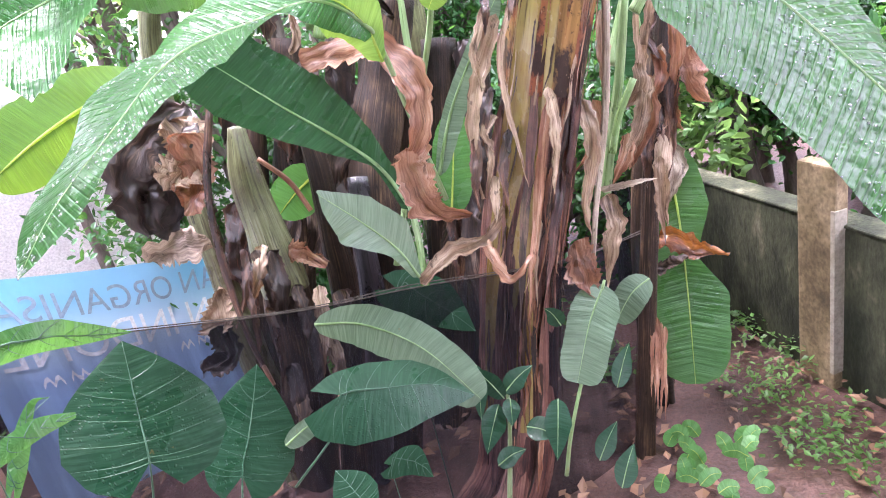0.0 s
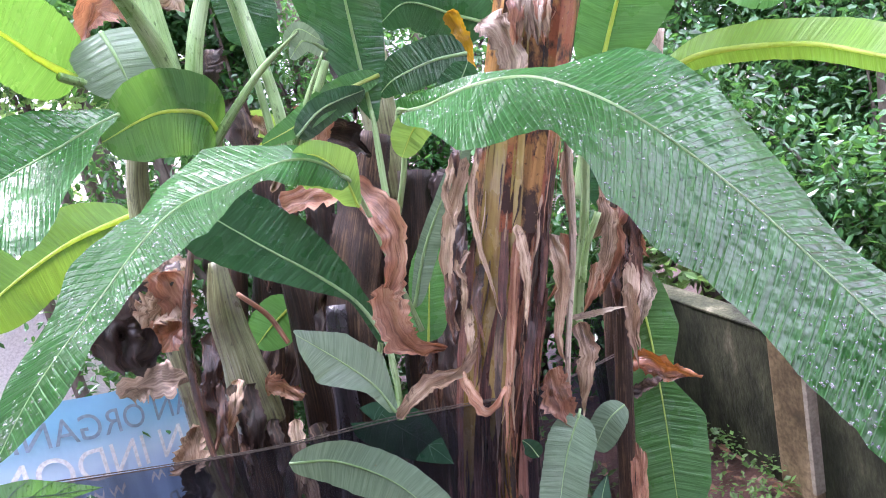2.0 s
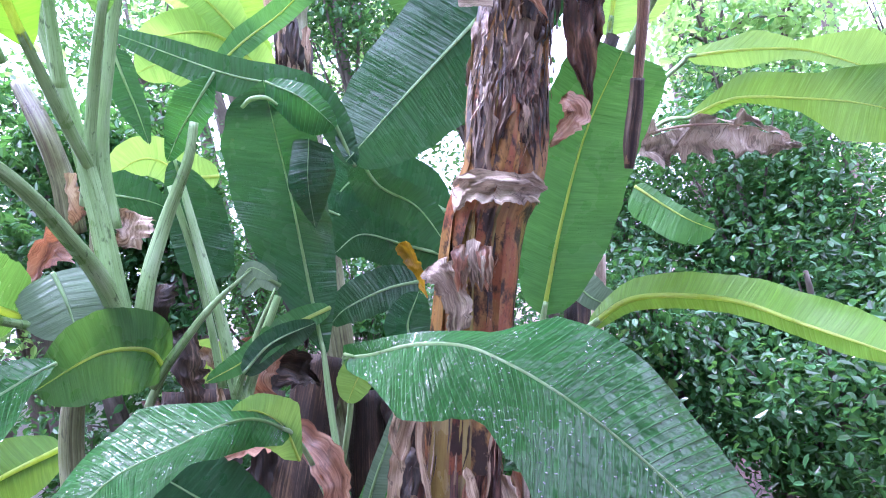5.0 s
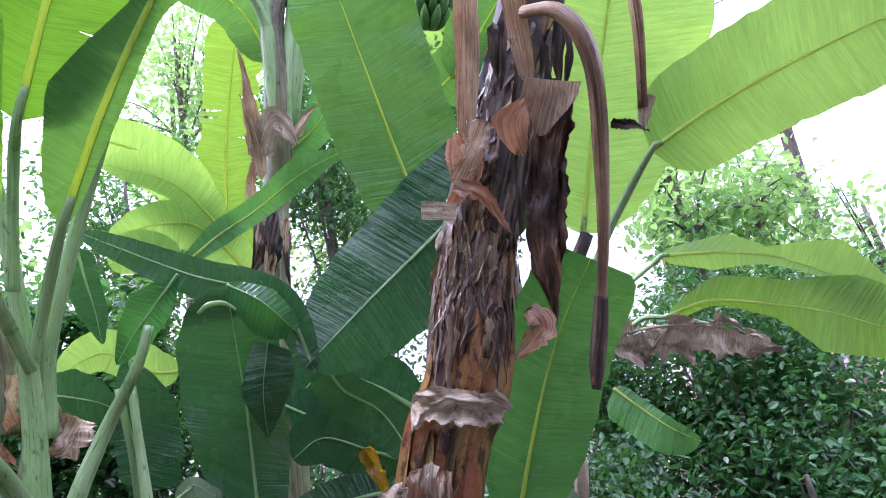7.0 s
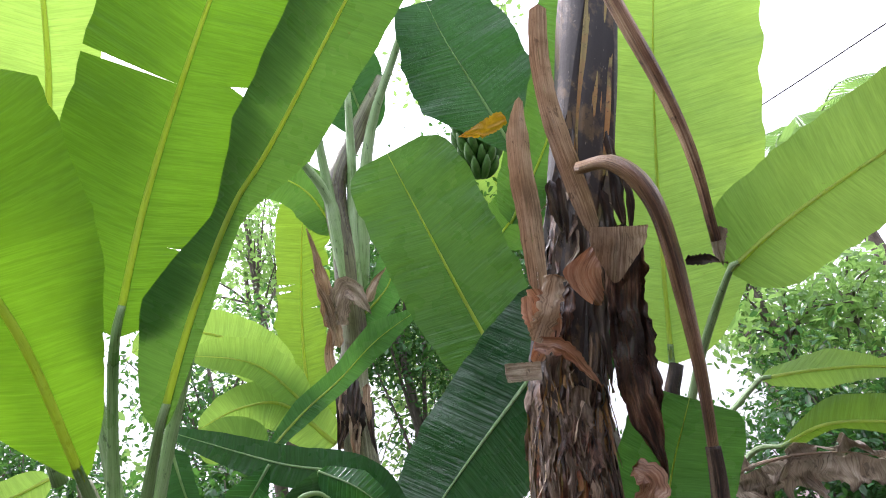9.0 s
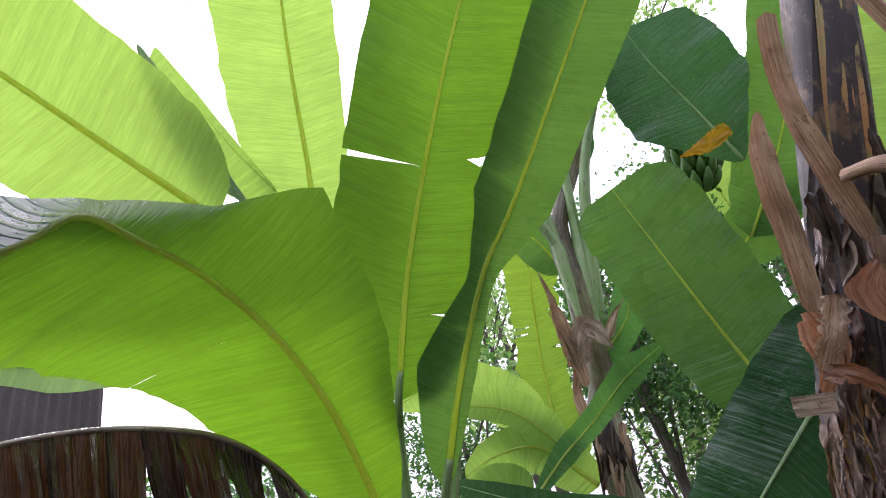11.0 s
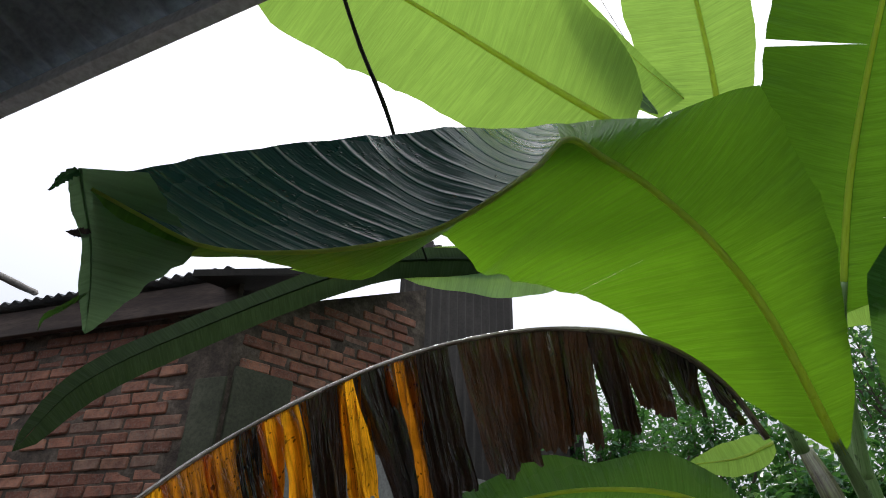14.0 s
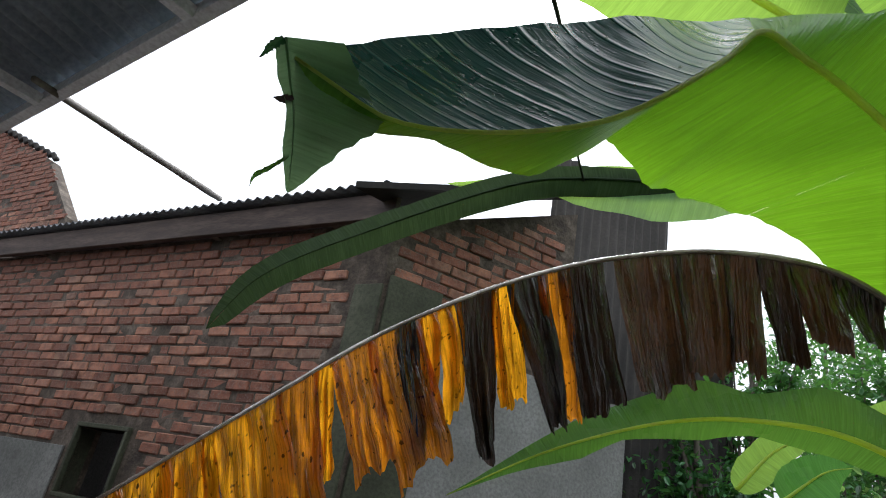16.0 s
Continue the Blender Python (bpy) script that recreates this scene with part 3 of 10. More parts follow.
def dead_leaf(plant, mid, flaps, label=""):
    """A withered leaf: an arching midrib with torn flaps that hang from it, each (start, end, way to its lower end, taper, material)."""
    n = 160
    c = spline(mid, n)
    v, f, u = tube_data(mid, [0.010, 0.008, 0.006, 0.005, 0.0035], n=70, sides=7, rough=0.25)
    rib = under(part("dead_leaf", v, f, M_DRY_RIB, None, label, u), plant)
    for k, (s0, s1, way, taper, mat) in enumerate(flaps):
        rnd = random.Random(300 + k)
        way = Vector(way)
        ln = way.length
        down = way.normalized()
        cols, rows = 22, 26
        i0, i1 = int(s0 * n), min(n, int(s1 * n) + 1)
        edge = c[i1] - c[i0]
        width = edge.length
        out = edge.cross(down).normalized()
        if out.dot(Vector((0.0, -0.35, 2.2)) - c[i0]) < 0:
            out = -out
        curl, ph = rnd.uniform(-0.35, 0.5), rnd.uniform(0, 6)
        teeth = [0.06 * noise.noise(Vector((i * 0.45, k * 2.7, 1))) + rnd.uniform(-0.012, 0.012) for i in range(cols + 1)]
        verts, faces, uv = [], [], []
        for j in range(rows + 1):
            q = j / rows
            for i in range(cols + 1):
                x = i / cols
                s = s0 + (s1 - s0) * (0.5 + (x - 0.5) * (1 - (1 - taper) * q ** 1.3))
                fs = min(n - 0.001, max(0, s * n))
                p = c[int(fs)].lerp(c[int(fs) + 1], fs - int(fs))
                end = ln * (1 + 0.13 * noise.noise(Vector((x * 2.2, k * 5.3, 0))) + teeth[i] * q)
                pleats = (abs(noise.noise(Vector((x * width * 30 + k * 3, q * 0.7, k)))) - 0.25) * 0.06 + (abs(noise.noise(Vector((x * width * 80, q * 1.6, k)))) - 0.25) * 0.012
                p = p + down * (end * q) + out * (pleats * min(1, q * 5) + 0.02 * math.sin(q * 2.2 + ph) * q + curl * width * (x - 0.5) * q + 0.25 * width * (x - 0.5) ** 2 * q)
                p = p + Vector([noise.noise(p * 22 + Vector((7.1 * e + k, 0, 0))) for e in range(3)]) * 0.006 * q
                verts.append(p)
                uv.append((x * width + k, q * ln))
        for j in range(rows):
            for i in range(cols):
                a = j * (cols + 1) + i
                faces.append((a, a + 1, a + cols + 2, a + cols + 1))
        part("flap", verts, faces, mat, rib, "", uv)
    return rib


def taro_leaf(plant, mid, left, right, material, stalk=(), seed=1):
    """A heart-shaped leaf: two rear lobes, a pointed tip and side veins that fan out from the stalk."""
    c0 = spline(mid, 20)
    t0 = (c0[4] - c0[0]).normalized()
    left, right = Vector(left), Vector(right)
    back = (c0[-1] - c0[0]).length * 0.22
    keys = [(0.0, left * 0.32 - t0 * back, right * 0.32 - t0 * back), (0.1, left * 0.74 - t0 * back * 0.95, right * 0.74 - t0 * back * 0.95), (0.25, left - t0 * back * 0.45, right - t0 * back * 0.45), (0.5, left * 0.95, right * 0.95), (1.0, left * 0.8, right * 0.8)]
    n, m = 24, 8
    v, f, u, c, length = blade_data(mid, keys, base=0.0, tip=0.4, point=0.75, wave=0.05, bow=-0.1, seed=seed, n=n, m=m, free=True)
    ob = under(part("leaf", v, f, material, None, "", u), plant)
    lines = [[Vector(p) for p in stalk] + [c[0], c[n // 3], c[2 * n // 3], c[n]]] if stalk else [[c[0], c[n // 3], c[2 * n // 3], c[n]]]
    for half in (0, 1):
        o = half * (n + 1) * (m + 1)
        for row in (0, 1, 4, 8, 12, 16):
            lines.append([v[o + min(n, row + round(k * 0.5)) * (m + 1) + k] for k in (0, 2, 4, 6, m)])
    vv, ff, uu = [], [], []
    for k, line in enumerate(lines):
        a, b, d = tube_data(line, [0.0035, 0.002, 0.0007] if k == 0 else [0.001, 0.0007, 0.0003], n=12 if k else 24, sides=5)
        o = len(vv)
        vv += a
        ff += [tuple(i + o for i in q) for q in b]
        uu += d
    rb = part("leaf_veining", vv, ff, M_VEIN, None, "", uu)
    rb.parent = ob
    return ob



# ---- banana plants ----
STEM_A = [(-0.268, 1.895, -0.050), (-0.075, 2.002, 0.192), (0.092, 2.069, 0.998), (0.420, 2.004, 2.111), (0.540, 1.945, 2.357), (0.668, 1.970, 2.771), (0.907, 1.896, 3.318), (1.151, 1.696, 3.903), (1.376, 1.483, 4.458)]
plant_a = thing('banana_plant', 'tall banana plant with brown streaked stem and wet green leaves', 'banana plant', 'banana plants', at=STEM_A[0])
STEM_B = [(-0.308, 3.503, -0.050), (-0.108, 3.220, 3.094), (-0.010, 3.131, 3.571), (0.059, 2.984, 4.003), (0.108, 2.869, 4.373), (0.297, 2.848, 4.668), (0.511, 2.761, 4.910)]
plant_b = thing('banana_plant', 'fruiting banana plant with a hanging bunch of green bananas', 'banana plant', 'banana plants', at=STEM_B[0])
STEM_C = [(-1.048, 2.320, -0.050), (-1.048, 2.320, 1.646), (-0.870, 2.298, 2.158), (-0.810, 2.231, 2.268), (-0.777, 2.272, 2.556)]
plant_c = thing('banana_plant', 'young banana plant with pale stalks and broad backlit leaves', 'banana plant', 'banana plants', at=STEM_C[0])
STEM_D = [(0.560, 2.420, -0.050), (0.620, 2.480, 0.950), (0.930, 2.780, 1.872), (1.202, 2.755, 2.716), (1.313, 2.730, 2.931)]
plant_d = thing('banana_plant', 'banana plant with large arching yellow-green leaves behind the stem', 'banana plant', 'banana plants', at=STEM_D[0])
plant_s = thing('banana_plant', 'banana sucker with wet drooping leaves and frayed dry sheaths', 'banana plant', 'banana plants', at=(-0.727, 1.960, -0.050))
leaf(plant_s, [(-0.036, 1.803, 1.922), (0.043, 1.706, 1.923), (0.151, 1.505, 1.946), (0.247, 1.325, 1.941), (0.314, 1.210, 1.903), (0.377, 1.117, 1.847), (0.445, 1.039, 1.764), (0.500, 0.961, 1.679), (0.531, 0.873, 1.609), (0.546, 0.777, 1.557), (0.554, 0.689, 1.511), (0.553, 0.613, 1.467), (0.549, 0.551, 1.430)], [(0.000, (-0.007, 0.001, 0.034), (-0.010, -0.012, -0.021)), (0.080, (-0.013, 0.021, 0.033), (-0.017, -0.103, -0.046)), (0.226, (0.009, 0.030, 0.022), (-0.059, -0.178, -0.119)), (0.356, (0.078, 0.059, 0.006), (-0.026, -0.277, -0.088)), (0.444, (0.137, 0.124, 0.047), (-0.074, -0.273, -0.082)), (0.524, (0.153, 0.147, 0.062), (-0.111, -0.227, -0.076)), (0.608, (0.159, 0.151, 0.038), (-0.144, -0.195, -0.080)), (0.690, (0.133, 0.143, -0.000), (-0.146, -0.162, -0.040)), (0.765, (0.120, 0.116, -0.030), (-0.146, -0.138, -0.027)), (0.835, (0.115, 0.101, -0.015), (-0.134, -0.103, -0.034)), (0.898, (0.114, 0.077, -0.012), (-0.122, -0.076, -0.036)), (0.954, (0.078, 0.047, -0.015), (-0.090, -0.051, -0.027)), (1.000, (0.009, 0.005, -0.003), (-0.011, -0.005, 0.002))], M_WET, free=True, stalk=[(-0.328, 1.958, 1.055), (-0.154, 1.976, 1.509), (-0.049, 1.874, 1.784)], base=0.03, tip=0.97, wave=0.03, seed=3, rib=0.006, n=60, m=9, drops=2300)
leaf(plant_s, [(-0.188, 1.675, 1.779), (-0.236, 1.552, 1.853), (-0.282, 1.421, 1.879), (-0.364, 1.365, 1.866), (-0.443, 1.305, 1.855), (-0.463, 1.175, 1.841), (-0.456, 1.006, 1.815), (-0.470, 0.923, 1.783), (-0.482, 0.836, 1.751), (-0.490, 0.773, 1.729), (-0.498, 0.705, 1.701), (-0.507, 0.637, 1.661)], [(0.000, (0.007, 0.014, 0.019), (-0.010, -0.025, -0.019)), (0.126, (-0.024, 0.080, 0.039), (-0.010, -0.089, -0.042)), (0.244, (-0.052, 0.134, 0.040), (0.016, -0.144, -0.035)), (0.328, (-0.102, 0.150, 0.071), (0.082, -0.238, -0.005)), (0.411, (-0.077, 0.114, 0.050), (0.125, -0.246, -0.019)), (0.521, (-0.102, 0.120, 0.011), (0.112, -0.187, -0.027)), (0.663, (-0.150, 0.172, 0.006), (0.061, -0.088, -0.027)), (0.738, (-0.156, 0.168, 0.004), (0.046, -0.072, -0.016)), (0.816, (-0.148, 0.157, -0.010), (0.072, -0.088, 0.003)), (0.872, (-0.139, 0.117, -0.037), (0.099, -0.104, 0.013)), (0.934, (-0.094, 0.073, -0.031), (0.077, -0.072, 0.004)), (1.000, (-0.009, 0.008, 0.003), (0.009, -0.007, -0.001))], M_WET, free=True, stalk=[(-0.123, 1.954, 1.242), (-0.165, 1.876, 1.528), (-0.180, 1.799, 1.676)], base=0.03, tip=0.97, wave=0.05, seed=5, rib=0.005, n=50, m=8, drops=1600)
leaf(plant_s, [(-0.182, 1.665, 1.710), (-0.201, 1.655, 1.801), (-0.244, 1.582, 1.870), (-0.288, 1.501, 1.874)], [(0.000, (0.007, 0.002, 0.005), (-0.028, -0.003, 0.008)), (0.316, (0.041, 0.031, 0.046), (-0.045, -0.042, -0.026)), (0.685, (0.010, 0.035, 0.032), (-0.035, -0.035, -0.071)), (1.000, (0.005, 0.013, 0.024), (-0.009, -0.014, -0.019))], M_LIT, free=True, base=0.02, tip=0.9, seed=95, rib=0.004)
leaf(plant_s, [(-0.223, 1.831, 1.274), (-0.283, 1.864, 1.399), (-0.379, 1.875, 1.506), (-0.498, 1.868, 1.619), (-0.609, 1.851, 1.735), (-0.700, 1.827, 1.834)], [(0.000, (0.011, 0.005, 0.009), (-0.011, -0.007, -0.012)), (0.190, (0.014, 0.016, 0.045), (-0.021, -0.000, 0.013)), (0.383, (0.064, 0.026, 0.047), (-0.039, -0.017, -0.028)), (0.602, (0.110, 0.040, 0.058), (-0.059, -0.031, -0.057)), (0.818, (0.117, 0.044, 0.045), (-0.075, -0.042, -0.080)), (1.000, (0.116, 0.047, 0.037), (-0.057, -0.032, -0.069))], M_DARK, free=True, stalk=[(-0.224, 1.733, 1.063), (-0.218, 1.789, 1.175)], base=0.02, tip=0.97, wave=0.03, seed=6, rib=0.007)
leaf(plant_s, [(-0.227, 1.676, 1.119), (-0.265, 1.667, 1.216), (-0.330, 1.629, 1.322), (-0.413, 1.580, 1.438)], [(0.000, (0.007, 0.002, 0.003), (-0.010, -0.002, -0.002)), (0.272, (0.037, 0.048, 0.056), (-0.015, -0.045, 0.002)), (0.610, (0.025, 0.044, 0.056), (-0.056, -0.074, -0.019)), (1.000, (-0.007, 0.002, 0.015), (0.006, -0.029, -0.030))], M_PALE, free=True, base=0.02, tip=0.98, tipmin=0.5, wave=0.05, seed=7, rib=0.005)
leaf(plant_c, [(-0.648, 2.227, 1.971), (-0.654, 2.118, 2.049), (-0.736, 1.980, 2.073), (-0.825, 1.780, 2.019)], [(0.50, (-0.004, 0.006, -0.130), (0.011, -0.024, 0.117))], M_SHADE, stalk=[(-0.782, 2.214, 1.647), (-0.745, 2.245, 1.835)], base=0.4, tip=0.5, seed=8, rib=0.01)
leaf(plant_c, [(-0.747, 1.757, 2.077), (-0.786, 1.705, 2.060), (-0.843, 1.631, 2.027), (-0.891, 1.569, 2.002), (-0.941, 1.477, 1.970), (-0.987, 1.381, 1.926)], [(0.000, (0.001, -0.000, 0.011), (0.003, -0.020, -0.010)), (0.141, (-0.045, 0.031, 0.046), (0.076, -0.151, -0.037)), (0.351, (-0.073, 0.035, 0.094), (0.138, -0.221, -0.073)), (0.525, (-0.088, 0.023, 0.116), (0.150, -0.266, -0.133)), (0.756, (-0.076, 0.007, 0.083), (0.131, -0.225, -0.150)), (1.000, (-0.008, 0.007, 0.007), (0.020, -0.023, -0.009))], M_WET, free=True, base=0.02, tip=0.97, seed=9, wave=0.04, rib=0.007, drops=500)
leaf(plant_c, [(-1.146, 2.508, 1.761), (-1.245, 2.227, 1.738), (-1.291, 1.956, 1.687), (-1.299, 1.690, 1.626)], [(0.50, (0.021, 0.024, -0.106), (-0.045, 0.009, 0.111))], M_OLIVE, base=0.4, tip=0.7, seed=10)
leaf(plant_c, [(-0.976, 2.079, 2.227), (-0.975, 1.901, 2.279), (-0.938, 1.680, 2.329), (-0.956, 1.538, 2.370)], [(0.50, (-0.063, -0.020, -0.079), (0.082, 0.026, 0.101))], M_SHADE, stalk=[(-0.848, 2.315, 2.033), (-0.913, 2.227, 2.140)], base=0.3, tip=0.7, seed=11)
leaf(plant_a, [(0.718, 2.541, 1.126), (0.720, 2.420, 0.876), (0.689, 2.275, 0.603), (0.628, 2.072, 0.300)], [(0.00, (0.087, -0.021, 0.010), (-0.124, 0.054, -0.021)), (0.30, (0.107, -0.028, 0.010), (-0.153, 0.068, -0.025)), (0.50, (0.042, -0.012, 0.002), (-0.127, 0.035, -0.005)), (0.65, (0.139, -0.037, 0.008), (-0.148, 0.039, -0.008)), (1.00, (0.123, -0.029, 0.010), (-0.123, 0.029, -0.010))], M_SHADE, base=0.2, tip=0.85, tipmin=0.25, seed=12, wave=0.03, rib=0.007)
leaf(plant_a, [(0.722, 2.054, 1.812), (0.843, 1.926, 1.887), (0.957, 1.605, 1.871), (0.982, 1.325, 1.817), (1.001, 1.072, 1.766)], [(0.50, (0.035, 0.006, 0.053), (-0.003, 0.020, -0.026))], M_OLIVE, stalk=[(0.549, 2.108, 1.654), (0.632, 2.116, 1.754)], base=0.25, tip=0.8, seed=13, wave=0.1, rib=0.011)
leaf(plant_d, [(0.640, 2.287, 1.860), (0.775, 2.281, 2.166), (0.917, 2.224, 2.458), (1.053, 2.080, 2.682)], [(0.50, (-0.140, 0.035, 0.089), (0.157, -0.039, -0.100))], M_MID, stalk=[(0.498, 2.278, 1.484), (0.573, 2.318, 1.679)], label='broad mid-green leaf with bent tip', base=0.55, tip=0.8, tipmin=0.75, seed=14, rib=0.01)
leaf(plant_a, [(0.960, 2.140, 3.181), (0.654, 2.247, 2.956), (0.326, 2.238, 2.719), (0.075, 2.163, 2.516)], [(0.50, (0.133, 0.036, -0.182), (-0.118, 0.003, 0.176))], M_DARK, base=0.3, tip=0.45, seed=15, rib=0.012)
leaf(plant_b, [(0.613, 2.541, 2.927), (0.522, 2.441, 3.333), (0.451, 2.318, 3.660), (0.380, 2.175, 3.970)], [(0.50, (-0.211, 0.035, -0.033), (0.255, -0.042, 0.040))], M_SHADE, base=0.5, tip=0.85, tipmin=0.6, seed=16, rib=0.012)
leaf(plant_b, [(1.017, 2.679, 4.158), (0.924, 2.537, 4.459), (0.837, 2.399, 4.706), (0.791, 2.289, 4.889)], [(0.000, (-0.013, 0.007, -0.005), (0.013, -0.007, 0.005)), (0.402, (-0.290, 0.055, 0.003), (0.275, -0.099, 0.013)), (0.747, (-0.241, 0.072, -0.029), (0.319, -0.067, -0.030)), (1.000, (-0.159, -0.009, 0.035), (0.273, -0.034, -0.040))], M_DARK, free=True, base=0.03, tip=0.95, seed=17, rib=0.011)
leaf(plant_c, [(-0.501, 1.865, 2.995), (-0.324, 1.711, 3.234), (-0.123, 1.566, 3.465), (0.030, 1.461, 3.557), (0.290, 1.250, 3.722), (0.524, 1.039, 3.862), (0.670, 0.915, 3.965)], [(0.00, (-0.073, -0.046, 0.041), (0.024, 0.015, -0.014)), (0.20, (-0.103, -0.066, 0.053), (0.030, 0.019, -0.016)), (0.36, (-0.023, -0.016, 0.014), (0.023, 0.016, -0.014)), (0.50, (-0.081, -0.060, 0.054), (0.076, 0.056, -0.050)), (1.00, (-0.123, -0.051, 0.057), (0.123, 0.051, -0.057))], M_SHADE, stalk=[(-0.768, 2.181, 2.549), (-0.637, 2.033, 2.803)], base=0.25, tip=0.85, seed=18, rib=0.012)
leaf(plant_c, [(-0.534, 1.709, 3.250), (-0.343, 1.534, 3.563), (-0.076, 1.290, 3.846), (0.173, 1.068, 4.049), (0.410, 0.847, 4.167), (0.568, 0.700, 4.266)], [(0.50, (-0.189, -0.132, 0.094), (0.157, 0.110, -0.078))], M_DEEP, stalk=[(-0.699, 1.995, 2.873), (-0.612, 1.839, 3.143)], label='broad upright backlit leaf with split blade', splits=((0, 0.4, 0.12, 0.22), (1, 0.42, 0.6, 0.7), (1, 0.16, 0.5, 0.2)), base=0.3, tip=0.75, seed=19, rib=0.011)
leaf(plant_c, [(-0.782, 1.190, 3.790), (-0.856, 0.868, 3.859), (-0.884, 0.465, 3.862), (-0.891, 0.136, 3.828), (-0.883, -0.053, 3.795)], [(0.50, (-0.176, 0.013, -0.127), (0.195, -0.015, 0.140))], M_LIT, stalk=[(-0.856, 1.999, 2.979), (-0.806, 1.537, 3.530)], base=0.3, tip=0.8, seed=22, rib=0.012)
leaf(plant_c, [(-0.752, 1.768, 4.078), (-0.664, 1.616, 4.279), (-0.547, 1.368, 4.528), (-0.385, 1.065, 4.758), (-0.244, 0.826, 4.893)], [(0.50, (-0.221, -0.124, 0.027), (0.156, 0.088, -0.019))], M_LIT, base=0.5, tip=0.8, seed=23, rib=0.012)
leaf(plant_c, [(-0.855, 1.545, 2.715), (-0.958, 1.417, 2.774), (-1.051, 1.292, 2.785), (-1.155, 1.150, 2.769), (-1.255, 1.000, 2.717), (-1.331, 0.783, 2.609), (-1.391, 0.569, 2.469)], [(0.00, (-0.038, 0.025, -0.042), (0.026, 0.013, 0.062)), (0.20, (-0.039, 0.027, -0.044), (0.030, 0.015, 0.094)), (0.32, (-0.021, 0.020, -0.031), (0.009, 0.003, 0.060)), (0.42, (-0.023, 0.031, -0.041), (0.002, -0.005, 0.096)), (0.60, (-0.004, 0.011, -0.018), (-0.008, -0.011, 0.057)), (0.70, (-0.010, 0.024, -0.038), (-0.009, -0.011, 0.051)), (1.00, (-0.002, 0.013, -0.015), (-0.004, -0.010, 0.015))], M_SHADE, base=0.1, tip=0.6, point=0.6, seed=24, wave=0.12, rib=0.009)
leaf(plant_c, [(-1.425, 1.463, 3.719), (-1.675, 1.129, 3.712), (-1.832, 0.879, 3.640), (-2.055, 0.471, 3.369), (-2.139, 0.152, 3.097), (-2.173, 0.027, 2.861)], [(0.50, (-0.012, 0.042, -0.05), (-0.006, -0.022, 0.04))], M_HOUSE_SHADE, base=0.2, tip=0.8, seed=25, rib=0.007, rib_material=M_HOUSE_SHADE)
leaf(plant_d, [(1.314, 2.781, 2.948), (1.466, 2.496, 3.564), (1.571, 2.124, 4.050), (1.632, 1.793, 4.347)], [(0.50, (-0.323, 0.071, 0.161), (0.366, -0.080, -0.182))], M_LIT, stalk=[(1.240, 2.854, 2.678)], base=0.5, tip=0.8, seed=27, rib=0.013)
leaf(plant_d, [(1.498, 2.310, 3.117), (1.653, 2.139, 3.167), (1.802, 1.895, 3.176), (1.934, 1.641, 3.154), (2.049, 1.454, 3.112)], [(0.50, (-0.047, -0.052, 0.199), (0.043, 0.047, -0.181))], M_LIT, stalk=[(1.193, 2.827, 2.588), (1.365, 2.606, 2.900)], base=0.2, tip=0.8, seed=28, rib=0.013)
leaf(plant_d, [(1.587, 2.670, 2.764), (1.704, 2.498, 2.709), (1.834, 2.308, 2.620), (1.924, 2.136, 2.480), (1.971, 1.982, 2.334)], [(0.000, (0.009, -0.010, 0.021), (0.007, 0.002, -0.027)), (0.234, (0.060, -0.050, 0.051), (0.002, 0.014, -0.069)), (0.503, (-0.005, -0.003, 0.030), (-0.019, 0.018, -0.025)), (0.763, (0.037, -0.052, 0.112), (-0.015, 0.013, -0.008)), (1.000, (0.017, -0.021, 0.050), (-0.002, 0.004, -0.018))], M_LIT, free=True, stalk=[(1.282, 2.955, 2.586), (1.650, 2.890, 2.778)], base=0.03, tip=0.95, seed=29, wave=0.06, rib=0.008)
leaf(plant_d, [(1.517, 2.640, 2.500), (1.630, 2.461, 2.512), (1.771, 2.261, 2.427), (1.847, 2.087, 2.346), (1.913, 1.907, 2.230)], [(0.000, (0.012, -0.009, 0.021), (0.017, -0.005, -0.025)), (0.235, (0.029, -0.031, 0.081), (0.015, -0.006, -0.021)), (0.523, (0.025, -0.030, 0.079), (-0.014, 0.015, -0.042)), (0.751, (0.065, -0.067, 0.107), (-0.058, 0.053, -0.111)), (1.000, (0.036, -0.043, 0.113), (-0.012, 0.013, -0.079))], M_OLIVE, free=True, stalk=[(1.157, 2.902, 2.282), (1.441, 2.794, 2.510)], base=0.03, tip=0.95, seed=30, wave=0.06, rib=0.008)
leaf(plant_d, [(1.250, 2.603, 2.463), (1.477, 2.561, 2.456), (1.698, 2.505, 2.392), (1.874, 2.455, 2.269)], [(0.50, (0.020, 0.002, 0.028), (-0.046, 0.054, -0.108))], M_DRY_GREY, name='dead_leaf', base=0.1, tip=0.6, seed=31, crumple=0.06, ragged=0.35, wave=0.45, n=60, m=10, crease=1.5, rib=0.008, rib_material=M_DRY)
